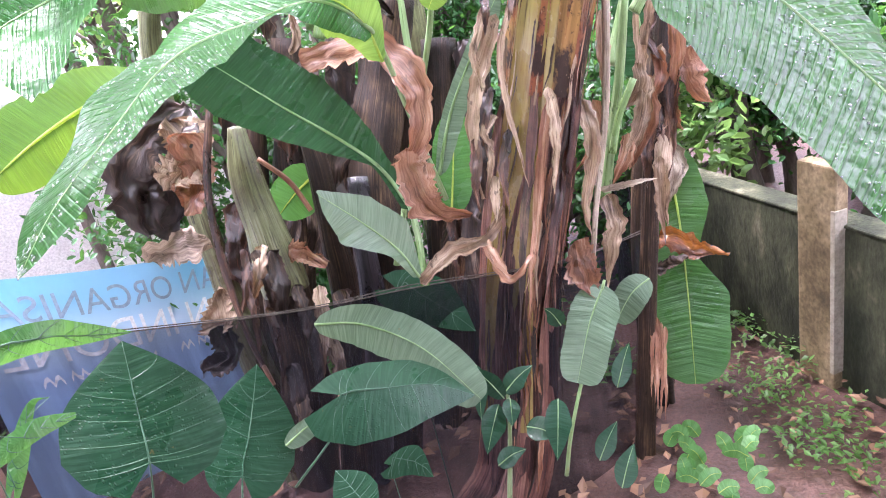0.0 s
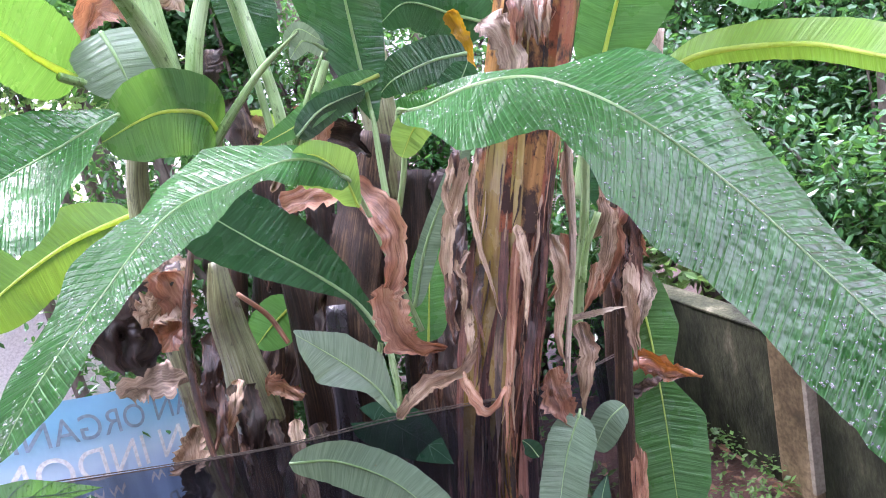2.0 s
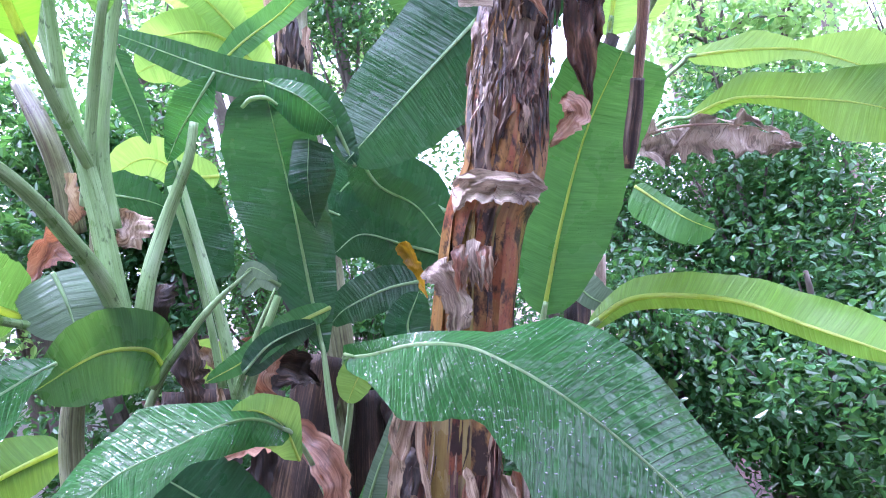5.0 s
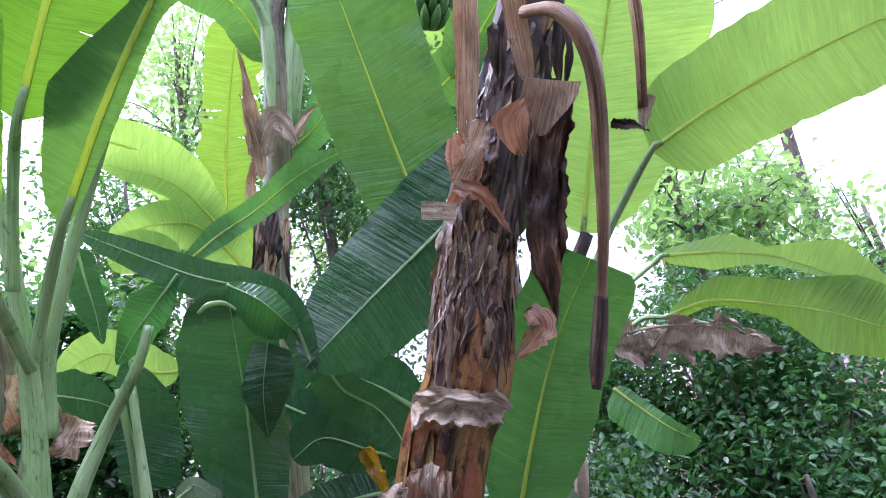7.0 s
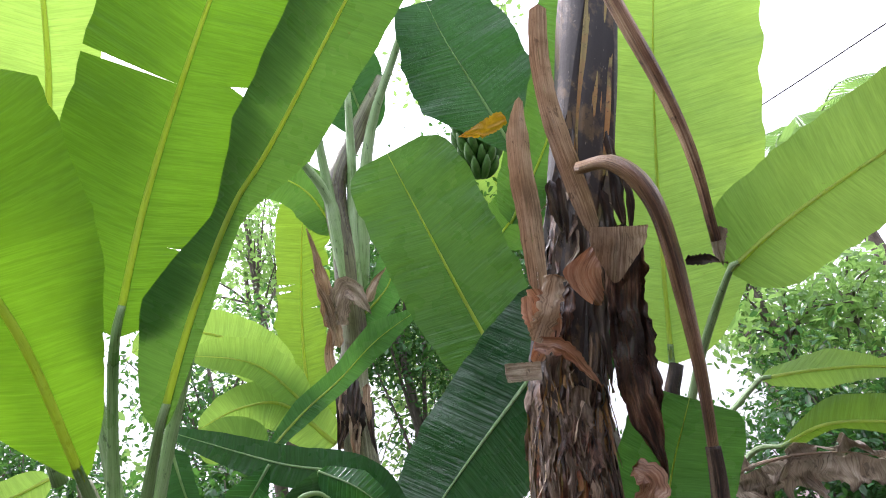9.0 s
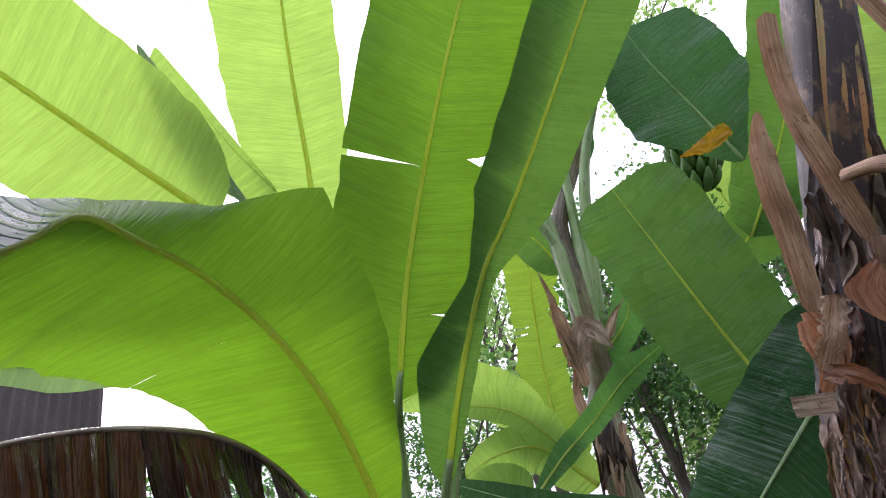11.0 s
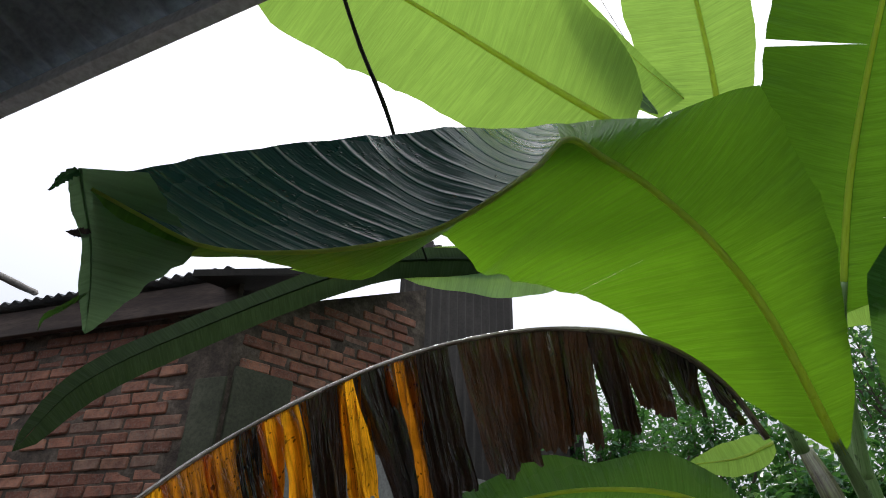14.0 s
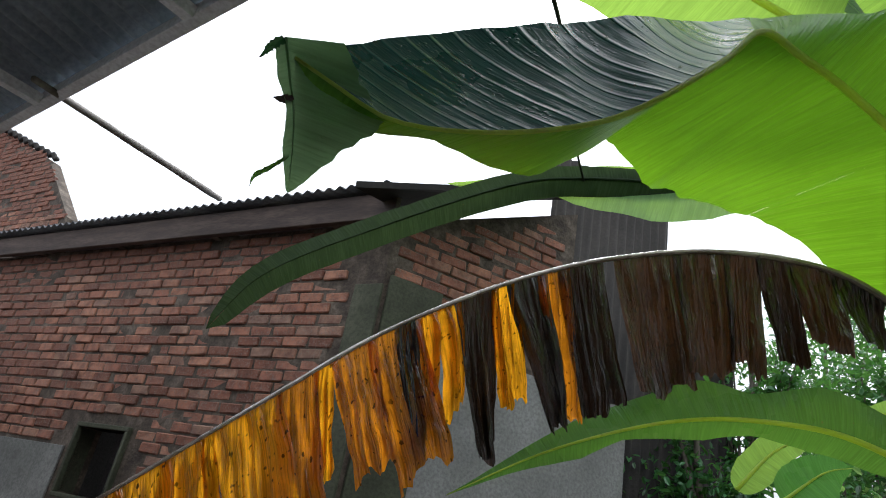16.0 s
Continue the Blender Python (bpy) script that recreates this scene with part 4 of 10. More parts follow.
leaf(plant_s, [(-0.139, 2.257, 1.899), (-0.140, 2.269, 2.120), (-0.135, 2.254, 2.414), (-0.136, 2.213, 2.646), (-0.128, 2.115, 2.820)], [(0.000, (-0.018, -0.000, 0.023), (0.006, 0.000, -0.007)), (0.233, (-0.143, -0.026, 0.129), (0.083, 0.009, -0.019)), (0.542, (-0.186, -0.035, 0.026), (0.110, 0.072, -0.098)), (0.790, (-0.179, -0.033, 0.010), (0.125, 0.067, -0.012)), (1.000, (-0.112, -0.010, -0.027), (0.078, 0.063, -0.004))], M_DARK, free=True, stalk=[(-0.156, 2.163, 1.459), (-0.153, 2.219, 1.675)], base=0.03, tip=0.93, seed=32, rib=0.008, n=44)
leaf(plant_s, [(-0.029, 2.160, 2.614), (-0.061, 2.154, 2.465), (-0.074, 2.219, 2.324)], [(0.000, (-0.045, 0.012, 0.021), (0.067, 0.031, -0.027)), (0.493, (-0.065, -0.008, 0.003), (0.095, 0.044, 0.025)), (1.000, (-0.004, -0.000, -0.003), (0.009, 0.001, -0.002))], M_DARK, free=True, base=0.05, tip=0.8, seed=41, rib=0.002)
leaf(plant_s, [(-0.122, 2.107, 2.812), (-0.015, 2.081, 2.727), (0.067, 2.132, 2.628)], [(0.000, (0.015, -0.002, 0.012), (-0.018, 0.009, -0.036)), (0.501, (0.032, 0.031, 0.044), (-0.046, 0.018, -0.085)), (1.000, (0.029, 0.018, 0.018), (-0.042, 0.006, -0.039))], M_WET, free=True, base=0.1, tip=0.7, seed=42, rib=0.004)
tube('green_stalk', [(-0.196, 2.013, 2.714), (-0.165, 2.006, 2.732), (-0.121, 2.016, 2.732), (-0.091, 2.037, 2.710)], [0.006, 0.008, 0.007, 0.004], M_RIB_GREEN, plant_s)
leaf(plant_c, [(0.103, 2.177, 2.496), (0.017, 2.172, 2.747), (-0.263, 2.193, 2.896), (-0.592, 2.190, 3.098)], [(0.50, (-0.032, 0.012, -0.057), (0.029, -0.011, 0.052))], M_DARK, base=0.4, tip=0.4, seed=33, rib=0.008)
leaf(plant_b, [(0.448, 2.887, 2.340), (0.274, 2.886, 2.479), (0.090, 2.874, 2.567), (-0.080, 2.876, 2.451)], [(0.50, (0.012, 0.017, -0.148), (-0.012, -0.017, 0.148))], M_DARK, base=0.4, tip=0.6, seed=34)
leaf(plant_b, [(-0.352, 3.155, 3.519), (-0.568, 3.011, 3.733), (-0.785, 2.901, 3.812), (-0.995, 2.847, 3.750)], [(0.50, (-0.022, 0.053, -0.122), (0.020, -0.048, 0.110))], M_LIT, base=0.3, tip=0.5, seed=35, wave=0.1)
leaf(plant_b, [(-0.201, 3.096, 3.123), (-0.377, 2.997, 3.341), (-0.561, 2.939, 3.372), (-0.751, 2.897, 3.316)], [(0.50, (0.001, 0.039, -0.109), (-0.001, -0.034, 0.097))], M_LIT, base=0.3, tip=0.5, seed=36, wave=0.1)
leaf(plant_b, [(-0.441, 2.723, 3.068), (-0.261, 2.768, 3.211), (-0.086, 2.807, 3.320), (0.122, 2.774, 3.439), (0.367, 2.736, 3.519)], [(0.000, (-0.005, -0.004, 0.009), (0.009, 0.005, -0.010)), (0.247, (-0.025, -0.021, 0.043), (0.027, 0.017, -0.035)), (0.469, (-0.009, -0.022, 0.052), (0.029, 0.017, -0.036)), (0.725, (-0.010, -0.034, 0.073), (0.041, 0.021, -0.044)), (1.000, (0.001, -0.002, 0.004), (-0.001, 0.003, -0.007))], M_MID, free=True, base=0.1, tip=0.9, seed=37, rib=0.007)
leaf(plant_b, [(-0.411, 3.733, 3.273), (-0.345, 3.561, 3.782), (-0.238, 3.370, 4.187), (-0.099, 3.136, 4.563)], [(0.000, (-0.115, -0.031, 0.030), (0.136, 0.026, -0.018)), (0.369, (-0.139, -0.031, 0.010), (0.131, 0.024, -0.012)), (0.683, (-0.135, -0.026, 0.006), (0.147, 0.023, -0.009)), (1.000, (-0.148, -0.022, 0.003), (0.143, 0.017, -0.007))], M_OLIVE, free=True, base=0.05, tip=0.95, seed=38, ragged=0.2, tears=3)
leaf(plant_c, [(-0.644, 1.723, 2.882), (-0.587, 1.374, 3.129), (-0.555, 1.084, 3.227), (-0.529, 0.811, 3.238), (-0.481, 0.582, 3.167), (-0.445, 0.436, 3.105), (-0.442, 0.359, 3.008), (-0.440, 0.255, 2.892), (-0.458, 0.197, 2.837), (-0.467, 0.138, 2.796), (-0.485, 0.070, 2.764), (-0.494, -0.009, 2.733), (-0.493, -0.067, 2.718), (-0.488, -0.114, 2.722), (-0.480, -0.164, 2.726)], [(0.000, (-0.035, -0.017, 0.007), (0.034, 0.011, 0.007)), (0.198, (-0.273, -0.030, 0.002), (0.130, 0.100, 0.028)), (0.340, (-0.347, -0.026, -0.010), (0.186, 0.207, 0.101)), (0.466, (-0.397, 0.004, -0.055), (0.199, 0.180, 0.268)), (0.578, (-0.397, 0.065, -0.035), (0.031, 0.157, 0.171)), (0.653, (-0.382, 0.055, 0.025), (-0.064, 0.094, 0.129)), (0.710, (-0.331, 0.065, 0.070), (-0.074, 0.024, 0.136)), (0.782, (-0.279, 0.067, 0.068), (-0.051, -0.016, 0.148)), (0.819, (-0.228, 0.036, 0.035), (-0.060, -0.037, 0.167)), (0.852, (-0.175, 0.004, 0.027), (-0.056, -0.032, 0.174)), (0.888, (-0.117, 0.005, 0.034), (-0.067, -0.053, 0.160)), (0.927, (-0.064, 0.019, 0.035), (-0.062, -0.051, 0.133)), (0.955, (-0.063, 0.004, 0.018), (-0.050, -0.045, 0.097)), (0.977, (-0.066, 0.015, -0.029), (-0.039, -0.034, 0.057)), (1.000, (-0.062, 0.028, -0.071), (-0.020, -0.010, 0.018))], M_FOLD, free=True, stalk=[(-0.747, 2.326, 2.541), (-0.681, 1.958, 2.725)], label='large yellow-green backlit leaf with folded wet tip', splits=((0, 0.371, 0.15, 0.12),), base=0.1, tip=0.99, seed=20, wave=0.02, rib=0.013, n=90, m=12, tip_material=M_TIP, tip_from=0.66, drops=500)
leaf(plant_c, [(-0.472, -0.178, 2.736), (-0.488, -0.163, 2.713), (-0.501, -0.149, 2.691), (-0.517, -0.136, 2.661), (-0.535, -0.125, 2.624)], [(0.000, (-0.004, -0.006, -0.005), (0.016, 0.042, 0.014)), (0.222, (-0.003, -0.009, -0.003), (-0.006, 0.067, 0.028)), (0.437, (-0.002, -0.005, -0.002), (-0.005, 0.093, 0.035)), (0.692, (-0.003, -0.008, -0.004), (0.003, 0.042, 0.011)), (1.000, (-0.001, -0.001, -0.001), (0.000, 0.002, 0.000))], M_VEIL, free=True, label='torn limp end of the folded leaf', rib_material=M_VEIL, base=0.01, tip=0.995, seed=26, rib=0.0015, n=36, m=10, ragged=0.1, wave=0.03)
dry_strip(plant_c, [(-0.521, -0.136, 2.654), (-0.530, -0.147, 2.641), (-0.537, -0.158, 2.629), (-0.543, -0.159, 2.618)], [(0.5, (0.002, 0.003, 0.002), (-0.002, -0.003, -0.002))], M_SHADE, name='leaf_shred', crumple=0.003, seed=1)
dry_strip(plant_c, [(-0.498, -0.151, 2.696), (-0.501, -0.160, 2.693), (-0.502, -0.168, 2.692)], [(0.5, (0.002, 0.003, 0.002), (-0.002, -0.003, -0.002))], M_DRY_DARK, name='leaf_shred', crumple=0.003, seed=2)
dry_strip(plant_c, [(-0.473, -0.180, 2.734), (-0.480, -0.188, 2.726), (-0.489, -0.193, 2.715)], [(0.5, (0.002, 0.003, 0.002), (-0.002, -0.003, -0.002))], M_DARK, name='leaf_shred', crumple=0.003, seed=3)
dead_leaf(plant_c, [(-0.749, 1.541, 2.908), (-0.776, 1.426, 3.034), (-0.841, 1.291, 3.125), (-0.941, 1.144, 3.160), (-1.069, 0.978, 3.153), (-1.182, 0.755, 3.074), (-1.261, 0.546, 2.955), (-1.285, 0.293, 2.764), (-1.252, 0.052, 2.531), (-1.173, -0.159, 2.325)], [(1.000, 1.000, (0.044, 0.038, -0.135), 0.95, F_ORANGE), (0.944, 1.000, (0.043, 0.051, -0.142), 0.95, F_ORANGE), (0.908, 0.948, (0.041, 0.058, -0.171), 0.95, F_ORANGE), (0.899, 0.912, (0.036, 0.052, -0.169), 0.90, F_GOLD), (0.833, 0.901, (0.041, 0.085, -0.212), 0.95, F_ORANGE), (0.791, 0.839, (0.029, 0.075, -0.230), 0.90, F_RUST), (0.772, 0.797, (0.019, 0.057, -0.209), 0.85, F_GOLD), (0.725, 0.778, (0.029, 0.101, -0.233), 0.95, F_RUST), (0.665, 0.734, (0.024, 0.118, -0.289), 0.80, F_RUST), (0.669, 0.699, (0.003, 0.077, -0.272), 0.70, F_DARK), (0.644, 0.674, (0.002, 0.060, -0.213), 0.35, F_ORANGE), (0.614, 0.647, (-0.002, 0.069, -0.238), 0.95, F_GOLD), (0.568, 0.625, (-0.010, 0.103, -0.356), 0.40, F_DARK), (0.542, 0.576, (-0.019, 0.072, -0.277), 0.95, F_GOLD), (0.505, 0.557, (0.008, 0.138, -0.344), 0.35, F_DARK), (0.477, 0.518, (-0.017, 0.111, -0.347), 0.80, F_RUST), (0.436, 0.493, (-0.017, 0.114, -0.345), 0.75, F_DARK), (0.342, 0.424, (-0.018, 0.108, -0.324), 0.80, F_BROWN), (0.287, 0.352, (-0.035, 0.078, -0.288), 0.85, F_BROWN), (0.254, 0.295, (-0.044, 0.065, -0.278), 0.80, F_BROWN), (0.222, 0.261, (-0.009, 0.078, -0.253), 0.80, F_DARK), (0.175, 0.227, (-0.003, 0.059, -0.207), 0.70, F_BROWN), (0.116, 0.183, (0.004, 0.033, -0.152), 0.70, F_DARK), (0.063, 0.123, (0.023, 0.021, -0.114), 0.60, F_BROWN)], 'torn brown and orange dead leaf hanging in strips')
dry_strip(plant_s, [(-0.429, 1.916, 1.718), (-0.320, 1.908, 1.739), (-0.205, 1.873, 1.722), (-0.136, 1.821, 1.642), (-0.128, 1.784, 1.535), (-0.177, 1.764, 1.460)], [(0.5, (0.039, 0.005, 0.013), (-0.045, -0.006, -0.015))], M_DRY_RED, name='dead_leaf', label='curled reddish-brown withered leaf', n=40, m=5, bow=0.6, crumple=0.02, seed=41, tipmin=0.5)
dry_strip(plant_s, [(-0.188, 1.785, 1.466), (-0.180, 1.757, 1.354), (-0.143, 1.743, 1.264), (-0.052, 1.760, 1.238)], [(0.5, (0.039, 0.018, 0.043), (-0.031, -0.014, -0.034))], M_DRY_RED, name='dead_leaf', n=40, m=5, bow=0.6, crumple=0.02, seed=42, tipmin=0.1)
dry_strip(plant_a, [(-0.228, 1.707, 1.090), (-0.138, 1.757, 1.132), (-0.031, 1.792, 1.152), (0.045, 1.838, 1.216)], [(0.5, (-0.013, 0.008, 0.022), (0.011, -0.007, -0.018))], M_DRY, seed=43, crumple=0.012)
dry_strip(plant_a, [(-0.032, 1.800, 1.146), (0.001, 1.737, 1.073), (0.031, 1.702, 1.046), (0.096, 1.741, 1.087)], [(0.5, (-0.003, 0.009, 0.019), (0.003, -0.010, -0.021))], M_DRY_RED, seed=44)
dry_strip(plant_a, [(0.174, 1.941, 1.769), (0.125, 1.915, 1.654), (0.109, 1.868, 1.483), (0.127, 1.791, 1.276)], [(0.5, (0.010, -0.001, -0.000), (-0.010, 0.001, 0.000))], M_DRY, seed=45)
dry_strip(plant_a, [(0.131, 1.983, 1.745), (0.047, 1.949, 1.584), (-0.000, 1.910, 1.429), (-0.008, 1.869, 1.244)], [(0.5, (0.022, -0.001, -0.004), (-0.022, 0.001, 0.004))], M_DRY, seed=46)
dry_strip(plant_a, [(0.236, 1.896, 1.525), (0.233, 1.847, 1.392), (0.199, 1.823, 1.232)], [(0.5, (0.014, -0.002, -0.002), (-0.016, 0.002, 0.002))], M_DRY, seed=47)
dry_strip(plant_a, [(0.337, 1.971, 1.457), (0.343, 1.920, 1.334), (0.290, 1.884, 1.137), (0.299, 1.902, 1.051)], [(0.5, (0.023, -0.005, -0.004), (-0.027, 0.006, 0.004))], M_DRY, seed=48)
dry_strip(plant_a, [(0.591, 2.174, 1.443), (0.543, 2.132, 1.298), (0.443, 2.109, 1.147)], [(0.5, (0.022, -0.008, -0.011), (-0.027, 0.010, 0.013))], M_DRY, seed=49)
dry_strip(plant_a, [(0.367, 2.033, 1.137), (0.466, 2.017, 1.146), (0.544, 2.000, 1.153)], [(0.5, (-0.000, 0.004, 0.010), (0.000, -0.004, -0.010))], M_DRY_GREY, seed=50, crumple=0.004)
dry_strip(plant_a, [(0.235, 1.919, 1.019), (0.256, 1.858, 0.942), (0.261, 1.824, 0.837)], [(0.5, (0.047, -0.002, 0.009), (-0.035, 0.001, -0.007))], M_DRY_RED, seed=51, crumple=0.03, m=5)
dry_strip(plant_a, [(0.400, 2.022, 1.123), (0.379, 1.952, 0.994), (0.321, 1.887, 0.843)], [(0.5, (0.025, -0.006, -0.004), (-0.030, 0.008, 0.004))], M_DRY, seed=52, crumple=0.02)
dry_strip(plant_a, [(0.753, 2.344, 1.474), (0.774, 2.293, 1.356), (0.816, 2.263, 1.292)], [(0.5, (0.047, -0.011, 0.022), (-0.028, 0.006, -0.013))], M_DRY_RED, seed=53, crumple=0.02)
dry_strip(plant_a, [(0.713, 2.339, 1.383), (0.709, 2.307, 1.245), (0.729, 2.289, 1.203)], [(0.5, (0.025, -0.007, 0.004), (-0.031, 0.008, -0.004))], M_DRY_RED, seed=54, crumple=0.02)
dry_strip(plant_a, [(0.706, 2.508, 1.113), (0.734, 2.451, 1.029), (0.675, 2.415, 0.888)], [(0.5, (0.042, -0.013, -0.001), (-0.029, 0.009, 0.001))], M_DRY_GREY, seed=55)
dry_strip(plant_a, [(0.617, 2.341, 0.808), (0.707, 2.284, 0.764), (0.831, 2.220, 0.721)], [(0.5, (0.017, 0.010, 0.031), (-0.019, -0.011, -0.034))], M_DRY_RUST, seed=56, crumple=0.03, m=5)
dry_strip(plant_a, [(0.586, 2.302, 0.687), (0.679, 2.283, 0.699), (0.736, 2.283, 0.734)], [(0.5, (-0.004, 0.013, 0.022), (0.004, -0.013, -0.022))], M_DRY_DARK, seed=57, crumple=0.03)
dry_strip(plant_a, [(0.526, 2.190, 0.584), (0.489, 2.098, 0.425), (0.450, 2.023, 0.311)], [(0.5, (0.008, -0.002, -0.000), (-0.008, 0.002, 0.000))], M_DRY_RED, seed=58)
dry_strip(plant_a, [(0.534, 2.179, 0.569), (0.499, 2.095, 0.425), (0.456, 2.009, 0.294)], [(0.5, (0.008, -0.002, -0.000), (-0.008, 0.002, 0.000))], M_DRY_RED, seed=59)
dry_strip(plant_a, [(0.541, 2.168, 0.554), (0.508, 2.093, 0.425), (0.463, 1.995, 0.278)], [(0.5, (0.008, -0.002, -0.000), (-0.008, 0.002, 0.000))], M_DRY_RED, seed=60)
dry_strip(plant_a, [(0.549, 2.157, 0.539), (0.518, 2.090, 0.424), (0.469, 1.981, 0.262)], [(0.5, (0.008, -0.002, -0.000), (-0.008, 0.002, 0.000))], M_DRY_RED, seed=61)
dry_strip(plant_a, [(0.557, 2.146, 0.524), (0.528, 2.087, 0.424), (0.475, 1.967, 0.247)], [(0.5, (0.008, -0.002, -0.000), (-0.008, 0.002, 0.000))], M_DRY_RED, seed=62)
tube('dry_stalk', [(0.456, 2.037, 1.721), (0.413, 2.019, 1.405), (0.333, 1.948, 1.124), (0.279, 1.872, 0.931)], [0.012, 0.012, 0.01, 0.008], M_DRY_GREY, plant_a)
tube('green_stalk', [(0.542, 2.170, 1.699), (0.499, 2.177, 1.453), (0.434, 2.154, 1.217), (0.387, 2.108, 1.057)], [0.014, 0.016, 0.018, 0.02], M_STALK, plant_a)
tube('green_stalk', [(0.535, 2.137, 1.451), (0.471, 2.126, 1.334), (0.434, 2.105, 1.230)], [0.012, 0.012, 0.014], M_STALK, plant_a)
tube('side_stem', [(0.779, 2.421, 1.866), (0.713, 2.371, 1.579), (0.643, 2.314, 1.279), (0.574, 2.252, 0.966), (0.400, 2.082, -0.100)], [0.025, 0.03, 0.032, 0.035, 0.04], M_STEM_DARK, plant_a, rough=0.2, n=40, sides=14)
dry_strip(plant_a, [(0.656, 2.270, 1.500), (0.647, 2.236, 1.413), (0.585, 2.255, 1.328)], [(0.5, (0.018, -0.007, -0.008), (-0.019, 0.007, 0.009))], M_DRY_RED, seed=440, n=20)
dry_strip(plant_a, [(0.386, 2.065, 1.427), (0.374, 2.021, 1.323), (0.296, 2.024, 1.221)], [(0.5, (0.025, -0.007, -0.010), (-0.012, 0.004, 0.005))], M_DRY_RED, seed=441, n=20)
dry_strip(plant_a, [(0.500, 2.147, 1.277), (0.470, 2.110, 1.203), (0.423, 2.114, 1.121)], [(0.5, (0.022, -0.008, -0.010), (-0.018, 0.007, 0.009))], M_DRY_RED, seed=442, n=20)
dry_strip(plant_a, [(0.459, 2.120, 1.683), (0.438, 2.087, 1.548), (0.438, 2.080, 1.401)], [(0.5, (0.021, -0.005, -0.002), (-0.020, 0.004, 0.002))], M_DRY, seed=443, n=20)
dry_strip(plant_a, [(0.615, 2.214, 1.152), (0.588, 2.151, 1.018), (0.578, 2.113, 0.871)], [(0.5, (0.013, -0.004, -0.000), (-0.020, 0.006, 0.001))], M_DRY, seed=444, n=20)
dry_strip(plant_a, [(0.665, 2.259, 1.245), (0.615, 2.201, 1.086), (0.601, 2.158, 0.913)], [(0.5, (0.029, -0.009, -0.003), (-0.030, 0.009, 0.003))], M_DRY, seed=445, n=20)
dry_strip(plant_a, [(0.729, 2.319, 1.624), (0.720, 2.280, 1.474), (0.699, 2.276, 1.318)], [(0.5, (0.028, -0.009, -0.004), (-0.021, 0.007, 0.003))], M_DRY_RED, seed=446, n=20)
dry_strip(plant_a, [(0.562, 2.204, 1.487), (0.554, 2.171, 1.413), (0.485, 2.192, 1.342)], [(0.5, (0.025, -0.009, -0.014), (-0.010, 0.004, 0.006))], M_DRY, seed=447, n=20)
dry_strip(plant_a, [(0.599, 2.218, 1.282), (0.560, 2.178, 1.180), (0.549, 2.163, 1.065)], [(0.5, (0.021, -0.007, -0.004), (-0.020, 0.006, 0.004))], M_DRY_BROWN, seed=448, n=20)
dry_strip(plant_a, [(0.639, 2.250, 1.326), (0.617, 2.215, 1.251), (0.557, 2.228, 1.172)], [(0.5, (0.017, -0.007, -0.009), (-0.015, 0.007, 0.008))], M_DRY_BROWN, seed=449, n=20)
dry_strip(plant_a, [(0.588, 2.222, 1.656), (0.575, 2.191, 1.549), (0.569, 2.194, 1.435)], [(0.5, (0.011, -0.003, -0.001), (-0.011, 0.003, 0.001))], M_DRY, seed=450, n=20)
dry_strip(plant_a, [(0.593, 2.225, 1.444), (0.579, 2.174, 1.295), (0.495, 2.172, 1.147)], [(0.5, (0.025, -0.009, -0.008), (-0.014, 0.005, 0.005))], M_DRY_RED, seed=451, n=20)
dry_strip(plant_a, [(0.662, 2.275, 1.625), (0.623, 2.256, 1.553), (0.670, 2.248, 1.459)], [(0.5, (0.015, -0.004, 0.000), (-0.020, 0.005, -0.000))], M_DRY_BROWN, seed=452, n=20)
dry_strip(plant_a, [(0.703, 2.294, 1.349), (0.666, 2.248, 1.212), (0.644, 2.228, 1.064)], [(0.5, (0.022, -0.008, -0.004), (-0.028, 0.009, 0.005))], M_DRY_BROWN, seed=453, n=20)
dry_strip(plant_a, [(0.589, 2.225, 1.536), (0.565, 2.195, 1.450), (0.524, 2.207, 1.360)], [(0.5, (0.020, -0.007, -0.008), (-0.011, 0.004, 0.005))], M_DRY, seed=454, n=20)
dry_strip(plant_a, [(0.653, 2.267, 1.667), (0.611, 2.244, 1.546), (0.581, 2.250, 1.415)], [(0.5, (0.012, -0.004, -0.004), (-0.018, 0.006, 0.006))], M_DRY, seed=455, n=20)
dry_strip(plant_a, [(0.712, 2.306, 1.452), (0.685, 2.270, 1.343), (0.684, 2.261, 1.223)], [(0.5, (0.025, -0.008, -0.003), (-0.015, 0.005, 0.002))], M_DRY_BROWN, seed=456, n=20)
dry_strip(plant_a, [(0.677, 2.285, 1.517), (0.627, 2.250, 1.368), (0.619, 2.231, 1.202)], [(0.5, (0.017, -0.005, -0.003), (-0.014, 0.005, 0.003))], M_DRY, seed=457, n=20)
dry_strip(plant_a, [(0.103, 1.906, 1.422), (0.065, 1.848, 1.313), (0.054, 1.818, 1.190)], [(0.5, (0.015, -0.001, -0.003), (-0.013, 0.001, 0.002))], M_DRY_BROWN, seed=460, n=20)
dry_strip(plant_a, [(0.034, 1.878, 1.307), (0.026, 1.829, 1.250), (0.015, 1.815, 1.182)], [(0.5, (0.016, -0.001, -0.002), (-0.014, 0.001, 0.002))], M_DRY, seed=461, n=20)
dry_strip(plant_a, [(0.110, 1.957, 1.803), (0.102, 1.924, 1.749), (0.086, 1.931, 1.694)], [(0.5, (0.009, -0.001, -0.002), (-0.015, 0.001, 0.003))], M_DRY_BROWN, seed=462, n=20)
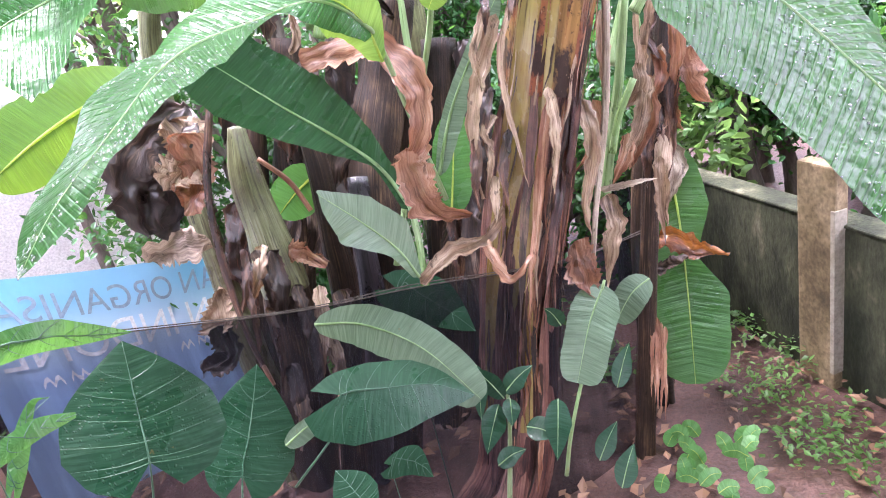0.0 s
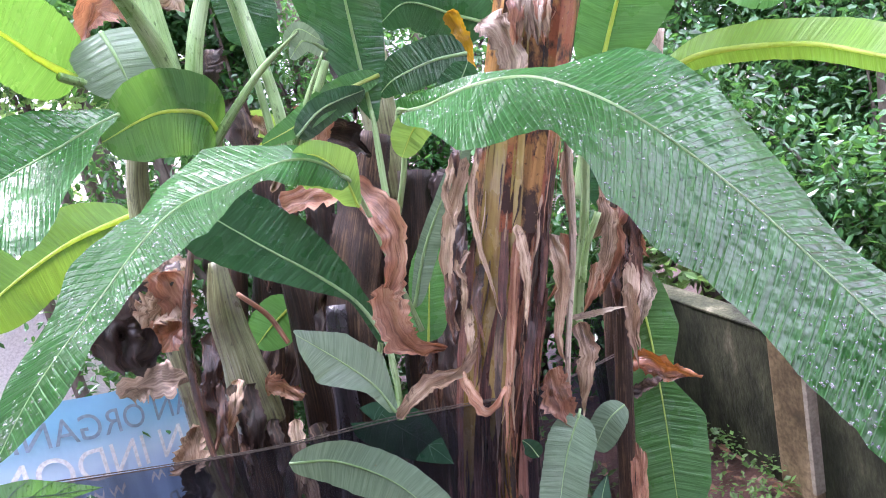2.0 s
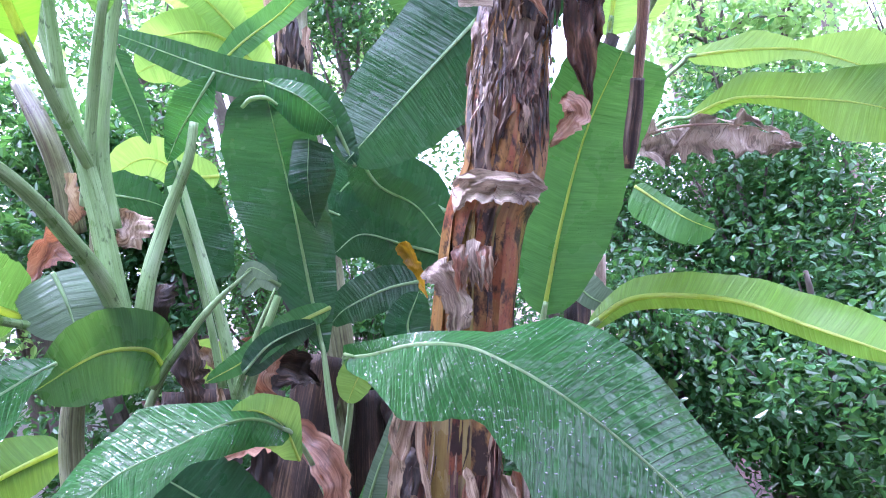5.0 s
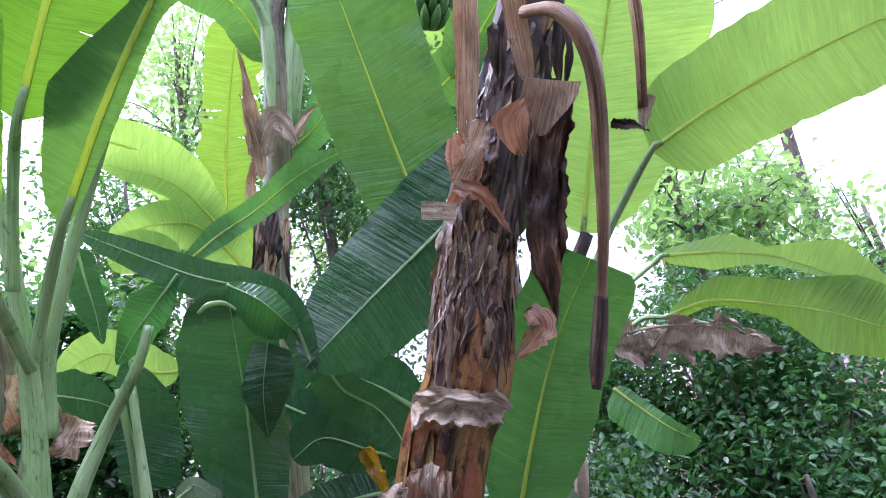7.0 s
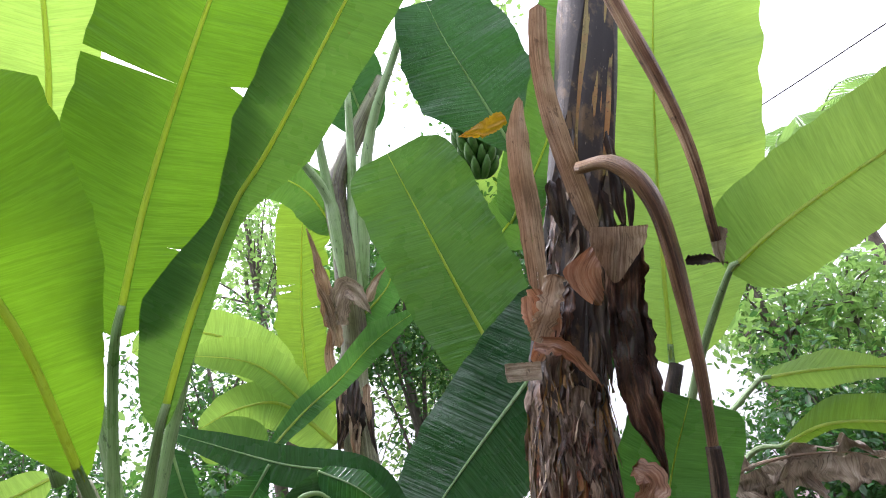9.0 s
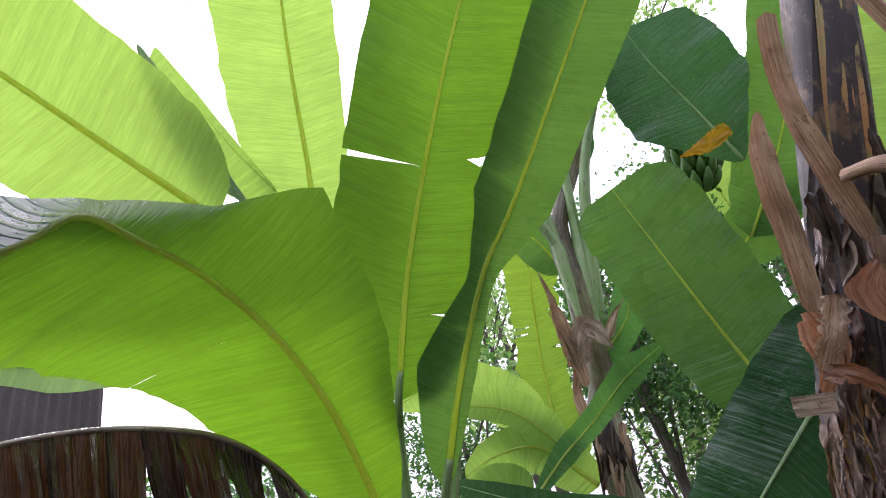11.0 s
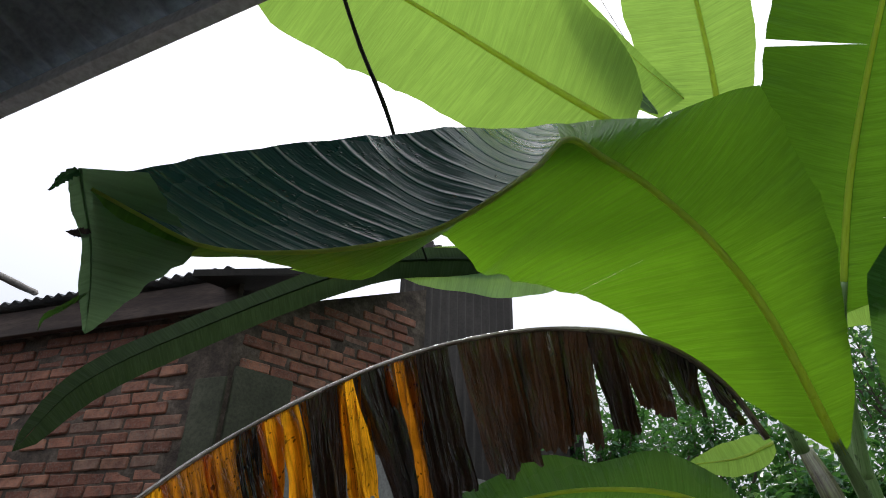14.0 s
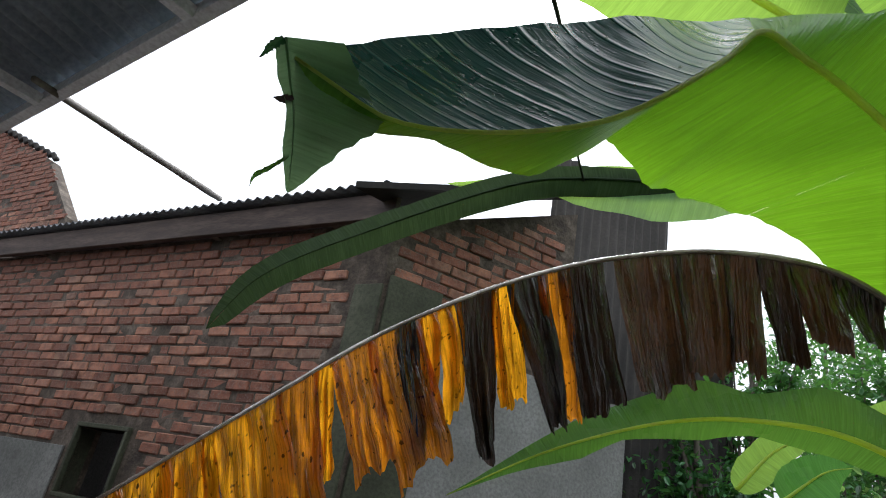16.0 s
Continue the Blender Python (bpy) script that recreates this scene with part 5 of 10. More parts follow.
dry_strip(plant_a, [(0.072, 1.919, 1.474), (0.032, 1.881, 1.435), (0.051, 1.876, 1.375)], [(0.5, (0.013, -0.001, -0.003), (-0.014, 0.001, 0.003))], M_DRY, seed=463, n=20)
dry_strip(plant_a, [(0.104, 1.956, 1.771), (0.053, 1.919, 1.667), (0.045, 1.913, 1.548)], [(0.5, (0.013, -0.001, -0.003), (-0.017, 0.001, 0.004))], M_DRY, seed=464, n=20)
dry_strip(plant_a, [(0.146, 1.947, 1.682), (0.124, 1.910, 1.615), (0.118, 1.909, 1.540)], [(0.5, (0.006, -0.001, -0.001), (-0.011, 0.001, 0.002))], M_DRY, seed=465, n=20)
dry_strip(plant_a, [(0.053, 1.906, 1.412), (0.034, 1.855, 1.334), (-0.001, 1.839, 1.250)], [(0.5, (0.008, -0.001, -0.002), (-0.011, 0.001, 0.003))], M_DRY, seed=466, n=20)
dry_strip(plant_a, [(0.008, 1.909, 1.423), (-0.015, 1.852, 1.325), (-0.025, 1.827, 1.216)], [(0.5, (0.014, -0.000, -0.002), (-0.016, 0.001, 0.002))], M_DRY_BROWN, seed=467, n=20)
dry_strip(plant_a, [(0.170, 1.953, 1.798), (0.164, 1.920, 1.751), (0.151, 1.928, 1.703)], [(0.5, (0.012, -0.001, -0.002), (-0.007, 0.001, 0.001))], M_DRY_BROWN, seed=468, n=20)
dry_strip(plant_a, [(0.081, 1.934, 1.554), (0.041, 1.887, 1.461), (0.023, 1.871, 1.356)], [(0.5, (0.009, -0.001, -0.002), (-0.013, 0.001, 0.004))], M_DRY_BROWN, seed=469, n=20)
# Added dark stems that stand in for the black shade in the gaps.
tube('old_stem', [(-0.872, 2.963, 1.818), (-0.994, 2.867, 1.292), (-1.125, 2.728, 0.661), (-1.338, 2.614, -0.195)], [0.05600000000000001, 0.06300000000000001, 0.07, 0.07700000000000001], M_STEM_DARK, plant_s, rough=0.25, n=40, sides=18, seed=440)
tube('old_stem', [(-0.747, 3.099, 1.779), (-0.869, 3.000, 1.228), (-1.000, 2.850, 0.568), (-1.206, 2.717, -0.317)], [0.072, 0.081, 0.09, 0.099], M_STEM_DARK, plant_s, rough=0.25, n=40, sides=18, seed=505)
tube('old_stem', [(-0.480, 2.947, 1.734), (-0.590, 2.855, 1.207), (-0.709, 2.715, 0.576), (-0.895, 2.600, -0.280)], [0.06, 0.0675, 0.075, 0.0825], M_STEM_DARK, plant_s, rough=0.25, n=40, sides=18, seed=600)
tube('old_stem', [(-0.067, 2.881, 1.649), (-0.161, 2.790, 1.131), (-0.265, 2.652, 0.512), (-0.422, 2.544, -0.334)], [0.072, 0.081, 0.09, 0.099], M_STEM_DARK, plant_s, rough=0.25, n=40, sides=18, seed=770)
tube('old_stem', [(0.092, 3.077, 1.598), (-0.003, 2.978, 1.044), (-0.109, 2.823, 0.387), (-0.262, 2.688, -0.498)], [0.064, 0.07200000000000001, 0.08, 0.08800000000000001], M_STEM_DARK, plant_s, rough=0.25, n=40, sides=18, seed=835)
# Added curtain of dark strips, deepening the same shade behind the stems.
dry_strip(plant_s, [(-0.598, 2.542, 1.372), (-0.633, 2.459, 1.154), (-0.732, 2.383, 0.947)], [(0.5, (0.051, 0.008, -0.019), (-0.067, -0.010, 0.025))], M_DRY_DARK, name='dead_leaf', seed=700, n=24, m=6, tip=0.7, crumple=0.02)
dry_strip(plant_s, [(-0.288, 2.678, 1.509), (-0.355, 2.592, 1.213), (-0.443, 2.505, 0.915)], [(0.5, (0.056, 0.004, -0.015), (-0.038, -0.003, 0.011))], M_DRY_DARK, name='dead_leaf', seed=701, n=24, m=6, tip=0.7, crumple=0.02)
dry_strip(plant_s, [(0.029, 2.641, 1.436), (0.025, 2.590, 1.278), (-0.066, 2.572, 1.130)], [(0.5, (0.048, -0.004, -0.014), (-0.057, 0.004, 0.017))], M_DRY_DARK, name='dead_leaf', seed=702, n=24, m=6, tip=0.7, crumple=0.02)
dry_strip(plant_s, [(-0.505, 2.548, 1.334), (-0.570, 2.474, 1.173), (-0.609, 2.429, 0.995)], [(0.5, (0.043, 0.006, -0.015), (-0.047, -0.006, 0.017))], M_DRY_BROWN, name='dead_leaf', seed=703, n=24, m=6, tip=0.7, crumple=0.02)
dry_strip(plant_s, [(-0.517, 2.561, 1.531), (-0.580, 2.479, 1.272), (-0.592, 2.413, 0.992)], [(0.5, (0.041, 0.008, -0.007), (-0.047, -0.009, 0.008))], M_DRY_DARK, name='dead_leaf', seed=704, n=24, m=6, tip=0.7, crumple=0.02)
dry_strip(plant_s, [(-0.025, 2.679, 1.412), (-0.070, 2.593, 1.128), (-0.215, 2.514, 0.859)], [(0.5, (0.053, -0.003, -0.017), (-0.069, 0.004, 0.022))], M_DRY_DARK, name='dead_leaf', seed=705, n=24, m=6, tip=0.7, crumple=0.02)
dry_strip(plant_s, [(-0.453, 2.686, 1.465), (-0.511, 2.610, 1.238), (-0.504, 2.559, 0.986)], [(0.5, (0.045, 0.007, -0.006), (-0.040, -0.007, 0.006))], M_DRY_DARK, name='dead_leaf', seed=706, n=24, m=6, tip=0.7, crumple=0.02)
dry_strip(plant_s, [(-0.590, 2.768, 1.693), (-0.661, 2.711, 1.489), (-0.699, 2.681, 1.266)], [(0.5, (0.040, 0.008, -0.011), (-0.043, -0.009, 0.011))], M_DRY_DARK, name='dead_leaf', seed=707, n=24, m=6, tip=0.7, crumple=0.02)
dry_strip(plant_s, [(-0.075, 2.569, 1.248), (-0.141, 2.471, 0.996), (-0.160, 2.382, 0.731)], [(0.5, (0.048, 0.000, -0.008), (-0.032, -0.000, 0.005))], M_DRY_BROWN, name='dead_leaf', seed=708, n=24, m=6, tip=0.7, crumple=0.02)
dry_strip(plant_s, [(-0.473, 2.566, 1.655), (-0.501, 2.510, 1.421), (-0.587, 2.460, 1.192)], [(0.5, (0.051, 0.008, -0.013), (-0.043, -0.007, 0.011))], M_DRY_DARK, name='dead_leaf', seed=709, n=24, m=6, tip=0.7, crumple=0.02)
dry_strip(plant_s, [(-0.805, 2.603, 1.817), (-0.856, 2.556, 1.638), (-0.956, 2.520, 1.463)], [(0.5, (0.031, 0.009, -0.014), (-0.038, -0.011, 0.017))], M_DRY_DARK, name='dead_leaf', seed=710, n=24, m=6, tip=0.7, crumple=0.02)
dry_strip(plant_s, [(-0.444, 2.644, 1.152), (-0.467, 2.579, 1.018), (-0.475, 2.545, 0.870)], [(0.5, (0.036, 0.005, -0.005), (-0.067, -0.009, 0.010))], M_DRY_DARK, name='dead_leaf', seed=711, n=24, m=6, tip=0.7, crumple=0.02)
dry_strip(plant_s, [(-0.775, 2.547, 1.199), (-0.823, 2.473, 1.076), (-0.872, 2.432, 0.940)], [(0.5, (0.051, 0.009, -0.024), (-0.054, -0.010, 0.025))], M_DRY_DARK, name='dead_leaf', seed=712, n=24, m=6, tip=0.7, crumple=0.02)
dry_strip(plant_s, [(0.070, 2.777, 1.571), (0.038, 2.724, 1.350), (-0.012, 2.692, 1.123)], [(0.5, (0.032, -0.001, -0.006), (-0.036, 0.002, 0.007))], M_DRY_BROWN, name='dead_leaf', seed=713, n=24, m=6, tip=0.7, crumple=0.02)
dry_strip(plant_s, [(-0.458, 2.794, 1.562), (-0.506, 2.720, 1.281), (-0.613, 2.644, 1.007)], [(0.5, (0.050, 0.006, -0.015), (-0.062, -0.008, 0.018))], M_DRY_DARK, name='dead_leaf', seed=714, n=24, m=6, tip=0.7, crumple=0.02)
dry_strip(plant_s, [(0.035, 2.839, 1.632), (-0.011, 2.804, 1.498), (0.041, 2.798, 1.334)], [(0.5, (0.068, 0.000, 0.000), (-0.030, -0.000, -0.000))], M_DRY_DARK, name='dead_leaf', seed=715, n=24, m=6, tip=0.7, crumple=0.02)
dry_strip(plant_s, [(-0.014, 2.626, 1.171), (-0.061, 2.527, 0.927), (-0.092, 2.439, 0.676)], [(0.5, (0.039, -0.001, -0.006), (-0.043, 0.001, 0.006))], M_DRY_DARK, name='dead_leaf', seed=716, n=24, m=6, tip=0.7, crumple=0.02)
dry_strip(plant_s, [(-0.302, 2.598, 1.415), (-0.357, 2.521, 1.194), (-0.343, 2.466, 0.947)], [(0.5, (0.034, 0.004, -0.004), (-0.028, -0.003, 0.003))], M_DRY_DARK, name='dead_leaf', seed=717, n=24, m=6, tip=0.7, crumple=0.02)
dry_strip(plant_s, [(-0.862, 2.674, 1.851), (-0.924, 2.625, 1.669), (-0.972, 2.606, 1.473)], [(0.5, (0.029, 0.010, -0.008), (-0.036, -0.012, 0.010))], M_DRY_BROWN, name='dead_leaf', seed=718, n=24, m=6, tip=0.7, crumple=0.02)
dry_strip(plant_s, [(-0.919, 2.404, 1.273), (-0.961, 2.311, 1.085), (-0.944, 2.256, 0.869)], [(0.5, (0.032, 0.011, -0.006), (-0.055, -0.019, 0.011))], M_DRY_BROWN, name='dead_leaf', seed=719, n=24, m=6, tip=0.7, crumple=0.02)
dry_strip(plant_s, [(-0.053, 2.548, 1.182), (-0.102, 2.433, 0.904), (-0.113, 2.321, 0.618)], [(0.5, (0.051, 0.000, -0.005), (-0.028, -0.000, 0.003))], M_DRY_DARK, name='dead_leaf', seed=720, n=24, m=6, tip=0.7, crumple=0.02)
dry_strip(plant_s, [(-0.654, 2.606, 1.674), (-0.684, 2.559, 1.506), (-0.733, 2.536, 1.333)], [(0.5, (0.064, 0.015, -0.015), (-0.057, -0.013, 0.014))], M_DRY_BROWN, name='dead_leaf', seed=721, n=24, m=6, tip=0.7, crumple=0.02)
dry_strip(plant_s, [(-0.836, 2.012, 1.671), (-0.928, 1.912, 1.632), (-1.001, 1.827, 1.547), (-0.998, 1.823, 1.367)], [(0.5, (0.065, 0.030, -0.025), (-0.054, -0.025, 0.021))], M_DRY_DARK, name='dead_leaf', seed=335, crumple=0.03, n=40, m=10, bow=0.4, wave=0.4, tip=0.8, tipmin=0.3, base=0.2)
dry_strip(plant_s, [(-0.871, 1.943, 1.674), (-0.837, 1.910, 1.559), (-0.911, 1.859, 1.473)], [(0.5, (0.055, 0.021, -0.018), (-0.046, -0.018, 0.015))], M_DRY, name='dead_leaf', seed=300, crumple=0.03, n=40, m=10, bow=0.4, wave=0.4, tip=0.8, tipmin=0.3, base=0.2)
dry_strip(plant_s, [(-0.824, 1.901, 1.612), (-0.813, 1.882, 1.472), (-0.877, 1.834, 1.392)], [(0.5, (0.040, 0.014, -0.013), (-0.052, -0.019, 0.017))], M_DRY_RED, name='dead_leaf', seed=330, crumple=0.03, n=40, m=10, bow=0.4, wave=0.4, tip=0.8, tipmin=0.3, base=0.2)
dry_strip(plant_s, [(-0.980, 1.933, 1.566), (-0.955, 1.916, 1.417), (-1.052, 1.856, 1.385)], [(0.5, (0.052, 0.019, -0.030), (-0.058, -0.021, 0.034))], M_DRY_DARK, name='dead_leaf', seed=260, crumple=0.03, n=40, m=10, bow=0.4, wave=0.4, tip=0.8, tipmin=0.3, base=0.2)
dry_strip(plant_s, [(-1.123, 1.953, 1.242), (-1.022, 1.975, 1.251), (-0.910, 2.002, 1.236)], [(0.5, (-0.001, 0.016, 0.053), (0.001, -0.014, -0.046))], M_DRY_GREY, name='dead_leaf', seed=255, crumple=0.03, n=40, m=10, bow=0.4, wave=0.4, tip=0.8, tipmin=0.3, base=0.2)
dry_strip(plant_s, [(-0.836, 1.785, 1.178), (-0.845, 1.749, 1.102), (-0.849, 1.719, 1.041)], [(0.5, (0.037, 0.013, -0.011), (-0.037, -0.013, 0.011))], M_DRY, name='dead_leaf', seed=385, crumple=0.03, n=40, m=10, bow=0.4, wave=0.4, tip=0.8, tipmin=0.3, base=0.2)
dry_strip(plant_s, [(-0.864, 1.722, 1.062), (-0.846, 1.689, 0.979), (-0.922, 1.643, 0.967)], [(0.5, (0.026, 0.002, -0.021), (-0.026, -0.002, 0.021))], M_DRY_DARK, name='dead_leaf', seed=380, crumple=0.03, n=40, m=10, bow=0.4, wave=0.4, tip=0.8, tipmin=0.3, base=0.2)
dry_strip(plant_s, [(-1.036, 2.026, 1.629), (-1.096, 1.981, 1.541), (-1.106, 1.956, 1.437)], [(0.5, (0.035, 0.016, -0.019), (-0.029, -0.014, 0.016))], M_DRY_DARK, name='dead_leaf', seed=240, crumple=0.03, n=40, m=10, bow=0.4, wave=0.4, tip=0.8, tipmin=0.3, base=0.2)
dry_strip(plant_s, [(-0.662, 1.974, 1.194), (-0.607, 1.979, 1.158), (-0.558, 1.975, 1.108)], [(0.5, (0.014, 0.011, 0.019), (-0.012, -0.010, -0.016))], M_DRY_RED, name='dead_leaf', seed=505, crumple=0.03, n=40, m=10, bow=0.4, wave=0.4, tip=0.8, tipmin=0.3, base=0.2)
tube('dry_stalk', [(-0.725, 1.895, 1.677), (-0.785, 1.840, 1.478), (-0.799, 1.782, 1.285), (-0.772, 1.701, 1.054), (-0.720, 1.636, 0.887)], [0.011, 0.012, 0.011, 0.009, 0.007], M_DRY_BROWN, plant_s, rough=0.2)
tube('dry_stalk', [(-0.672, 1.993, 1.483), (-0.598, 1.996, 1.390), (-0.554, 1.982, 1.287)], [0.008, 0.009, 0.008], M_DRY_RED, plant_s)
tube('stem', [(-0.743, 2.102, 1.576), (-0.746, 2.079, 1.505), (-0.745, 2.044, 1.387), (-0.730, 2.018, 1.231), (-0.720, 2.002, 1.025)], [0.028, 0.05, 0.062, 0.07, 0.075], M_STEM_GREEN, plant_s, label='pale green sucker stem', rough=0.15, n=40, sides=18)
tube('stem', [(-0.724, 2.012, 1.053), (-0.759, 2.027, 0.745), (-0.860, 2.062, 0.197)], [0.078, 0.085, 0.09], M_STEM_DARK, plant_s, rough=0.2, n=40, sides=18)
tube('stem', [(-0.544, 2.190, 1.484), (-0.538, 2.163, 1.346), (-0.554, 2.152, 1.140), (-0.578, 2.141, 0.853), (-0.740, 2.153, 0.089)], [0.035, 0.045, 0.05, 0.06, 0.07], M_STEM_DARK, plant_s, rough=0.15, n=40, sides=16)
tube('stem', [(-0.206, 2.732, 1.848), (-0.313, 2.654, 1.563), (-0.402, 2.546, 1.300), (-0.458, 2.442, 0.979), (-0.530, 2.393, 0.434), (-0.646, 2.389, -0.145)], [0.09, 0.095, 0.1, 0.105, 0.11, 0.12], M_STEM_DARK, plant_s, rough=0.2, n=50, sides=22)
tube('stem', [(-0.455, 2.372, 1.266), (-0.483, 2.298, 1.043), (-0.517, 2.264, 0.724), (-0.675, 2.235, 0.000)], [0.04, 0.045, 0.05, 0.06], M_STEM_BLACK, plant_s, rough=0.15, n=40, sides=16)
dry_strip(plant_s, [(-0.774, 1.899, 1.229), (-0.787, 1.832, 1.124), (-0.845, 1.804, 1.011)], [(0.5, (0.011, 0.003, -0.005), (-0.011, -0.003, 0.005))], M_DRY_BROWN, seed=80)
dry_strip(plant_s, [(-0.742, 1.908, 1.218), (-0.718, 1.857, 1.117), (-0.738, 1.847, 1.004)], [(0.5, (0.017, 0.006, -0.001), (-0.017, -0.006, 0.001))], M_DRY_DARK, seed=81)
dry_strip(plant_s, [(-0.723, 1.919, 1.229), (-0.737, 1.862, 1.148), (-0.795, 1.847, 1.058)], [(0.5, (0.020, 0.004, -0.011), (-0.020, -0.004, 0.011))], M_DRY, seed=82)
dry_strip(plant_s, [(-0.702, 1.919, 1.205), (-0.685, 1.858, 1.089), (-0.711, 1.837, 0.962)], [(0.5, (0.027, 0.008, -0.004), (-0.027, -0.008, 0.004))], M_DRY_DARK, seed=83)
dry_strip(plant_s, [(-0.792, 1.857, 1.133), (-0.772, 1.793, 1.021), (-0.797, 1.768, 0.897)], [(0.5, (0.011, 0.004, -0.002), (-0.011, -0.004, 0.002))], M_DRY_BROWN, seed=84)
dry_strip(plant_s, [(-0.648, 1.892, 1.084), (-0.629, 1.825, 0.971), (-0.652, 1.798, 0.846)], [(0.5, (0.017, 0.005, -0.003), (-0.017, -0.005, 0.003))], M_DRY_DARK, seed=85)
dry_strip(plant_s, [(-0.582, 1.905, 1.063), (-0.578, 1.826, 0.939), (-0.615, 1.786, 0.803)], [(0.5, (0.022, 0.004, -0.006), (-0.022, -0.004, 0.006))], M_DRY, seed=86)
dry_strip(plant_s, [(-0.517, 1.909, 1.027), (-0.501, 1.841, 0.924), (-0.526, 1.817, 0.806)], [(0.5, (0.028, 0.006, -0.004), (-0.028, -0.006, 0.004))], M_DRY_DARK, seed=87)
dry_strip(plant_s, [(-0.741, 1.842, 1.048), (-0.718, 1.767, 0.923), (-0.739, 1.728, 0.785)], [(0.5, (0.012, 0.004, -0.002), (-0.012, -0.004, 0.002))], M_DRY_BROWN, seed=88)
dry_strip(plant_s, [(-0.627, 1.867, 1.010), (-0.619, 1.769, 0.858), (-0.650, 1.705, 0.696)], [(0.5, (0.017, 0.004, -0.004), (-0.017, -0.004, 0.004))], M_DRY_DARK, seed=89)
dry_strip(plant_s, [(-0.572, 1.845, 0.927), (-0.560, 1.751, 0.794), (-0.588, 1.694, 0.648)], [(0.5, (0.022, 0.004, -0.005), (-0.022, -0.004, 0.005))], M_DRY, seed=90)
dry_strip(plant_s, [(-0.703, 1.771, 0.875), (-0.685, 1.685, 0.762), (-0.709, 1.637, 0.634)], [(0.5, (0.026, 0.007, -0.006), (-0.026, -0.007, 0.006))], M_DRY_DARK, seed=91)
leaf(plant_s, [(0.055, 1.763, 1.903), (-0.001, 1.781, 1.869), (-0.050, 1.795, 1.801)], [(0.50, (0.030, -0.000, -0.031), (-0.037, 0.001, 0.037))], M_LIT, base=0.3, tip=0.5, seed=95, rib=0.004)
leaf(plant_s, [(-0.126, 1.930, 1.328), (-0.051, 1.982, 1.501), (0.060, 2.015, 1.671), (0.148, 2.026, 1.794)], [(0.50, (-0.018, 0.002, 0.012), (0.035, -0.003, -0.023))], M_PALE, base=0.5, tip=0.7, seed=92, rib=0.007)
leaf(plant_s, [(-0.132, 2.221, 1.098), (-0.090, 2.280, 1.266), (-0.048, 2.327, 1.440)], [(0.50, (-0.072, 0.001, 0.018), (0.068, -0.001, -0.017))], M_MID, base=0.3, tip=0.6, seed=93, rib=0.005)
tube('green_stalk', [(-0.419, 2.130, 1.848), (-0.329, 2.150, 2.012), (-0.235, 2.155, 2.155)], [0.013, 0.01, 0.003], M_STALK, plant_s)
tube('green_stalk', [(-0.480, 2.220, 1.873), (-0.489, 2.269, 2.049), (-0.502, 2.289, 2.320), (-0.514, 2.233, 2.567)], [0.014, 0.013, 0.013, 0.012], M_STALK, plant_c)
tube('green_stalk', [(-0.696, 2.212, 1.926), (-0.580, 2.194, 2.033), (-0.447, 2.169, 2.141), (-0.294, 2.138, 2.230)], [0.018, 0.015, 0.011, 0.003], M_STALK, plant_c)
leaf(plant_s, [(-0.374, 2.091, 1.915), (-0.283, 2.158, 1.983), (-0.139, 2.225, 2.014)], [(0.50, (-0.014, -0.003, 0.038), (0.015, 0.022, -0.048))], M_DARK, base=0.4, tip=0.5, seed=94, rib=0.006)
leaf(plant_c, [(-0.573, 2.404, 1.879), (-0.570, 2.405, 1.962), (-0.578, 2.402, 2.037)], [(0.50, (-0.079, -0.020, -0.007), (0.079, 0.020, 0.007))], M_LIT, base=0.4, tip=0.5, seed=95, rib=0.006)
leaf(plant_s, [(-0.567, 2.261, 1.345), (-0.659, 2.222, 1.291), (-0.731, 2.183, 1.233)], [(0.50, (0.051, -0.004, -0.075), (-0.045, 0.004, 0.067))], M_MID, base=0.4, tip=0.5, seed=96, rib=0.006)
tube('dry_stalk', [(0.841, 1.535, 3.272), (0.913, 1.483, 3.230), (0.965, 1.487, 3.127), (0.975, 1.535, 2.961), (0.948, 1.652, 2.673), (0.897, 1.715, 2.445), (0.849, 1.744, 2.273)], [0.03, 0.034, 0.03, 0.026, 0.021, 0.019, 0.019], M_DRY_STALK, plant_a, label='hanging dry brown leaf stalk with black tip', rough=0.22, n=50, flat=0.6)
tube('stalk_end', [(0.908, 1.70, 2.495), (0.893, 1.714, 2.43), (0.868, 1.73, 2.345), (0.846, 1.744, 2.262)], [0.0205, 0.0215, 0.022, 0.021, 0.012], M_DRY_DARK, plant_a, label='rotten black end of the dry stalk', rough=0.2, n=24)
tube('dry_stalk', [(1.044, 1.289, 3.678), (1.091, 1.376, 3.490), (1.123, 1.447, 3.314), (1.142, 1.529, 3.158), (1.141, 1.622, 2.983)], [0.024, 0.022, 0.019, 0.016, 0.014], M_DRY_STALK, plant_a, rough=0.15, n=30)
dry_strip(plant_a, [(1.160, 1.598, 3.012), (1.143, 1.628, 2.969), (1.141, 1.651, 2.919)], [(0.5, (0.016, -0.005, -0.008), (-0.016, 0.005, 0.008))], M_DRY_GREY, seed=101)
dry_strip(plant_a, [(1.058, 1.670, 2.973), (1.106, 1.656, 2.950), (1.152, 1.645, 2.919)], [(0.5, (0.004, -0.007, 0.012), (-0.004, 0.007, -0.012))], M_DRY_DARK, seed=102, crumple=0.005)
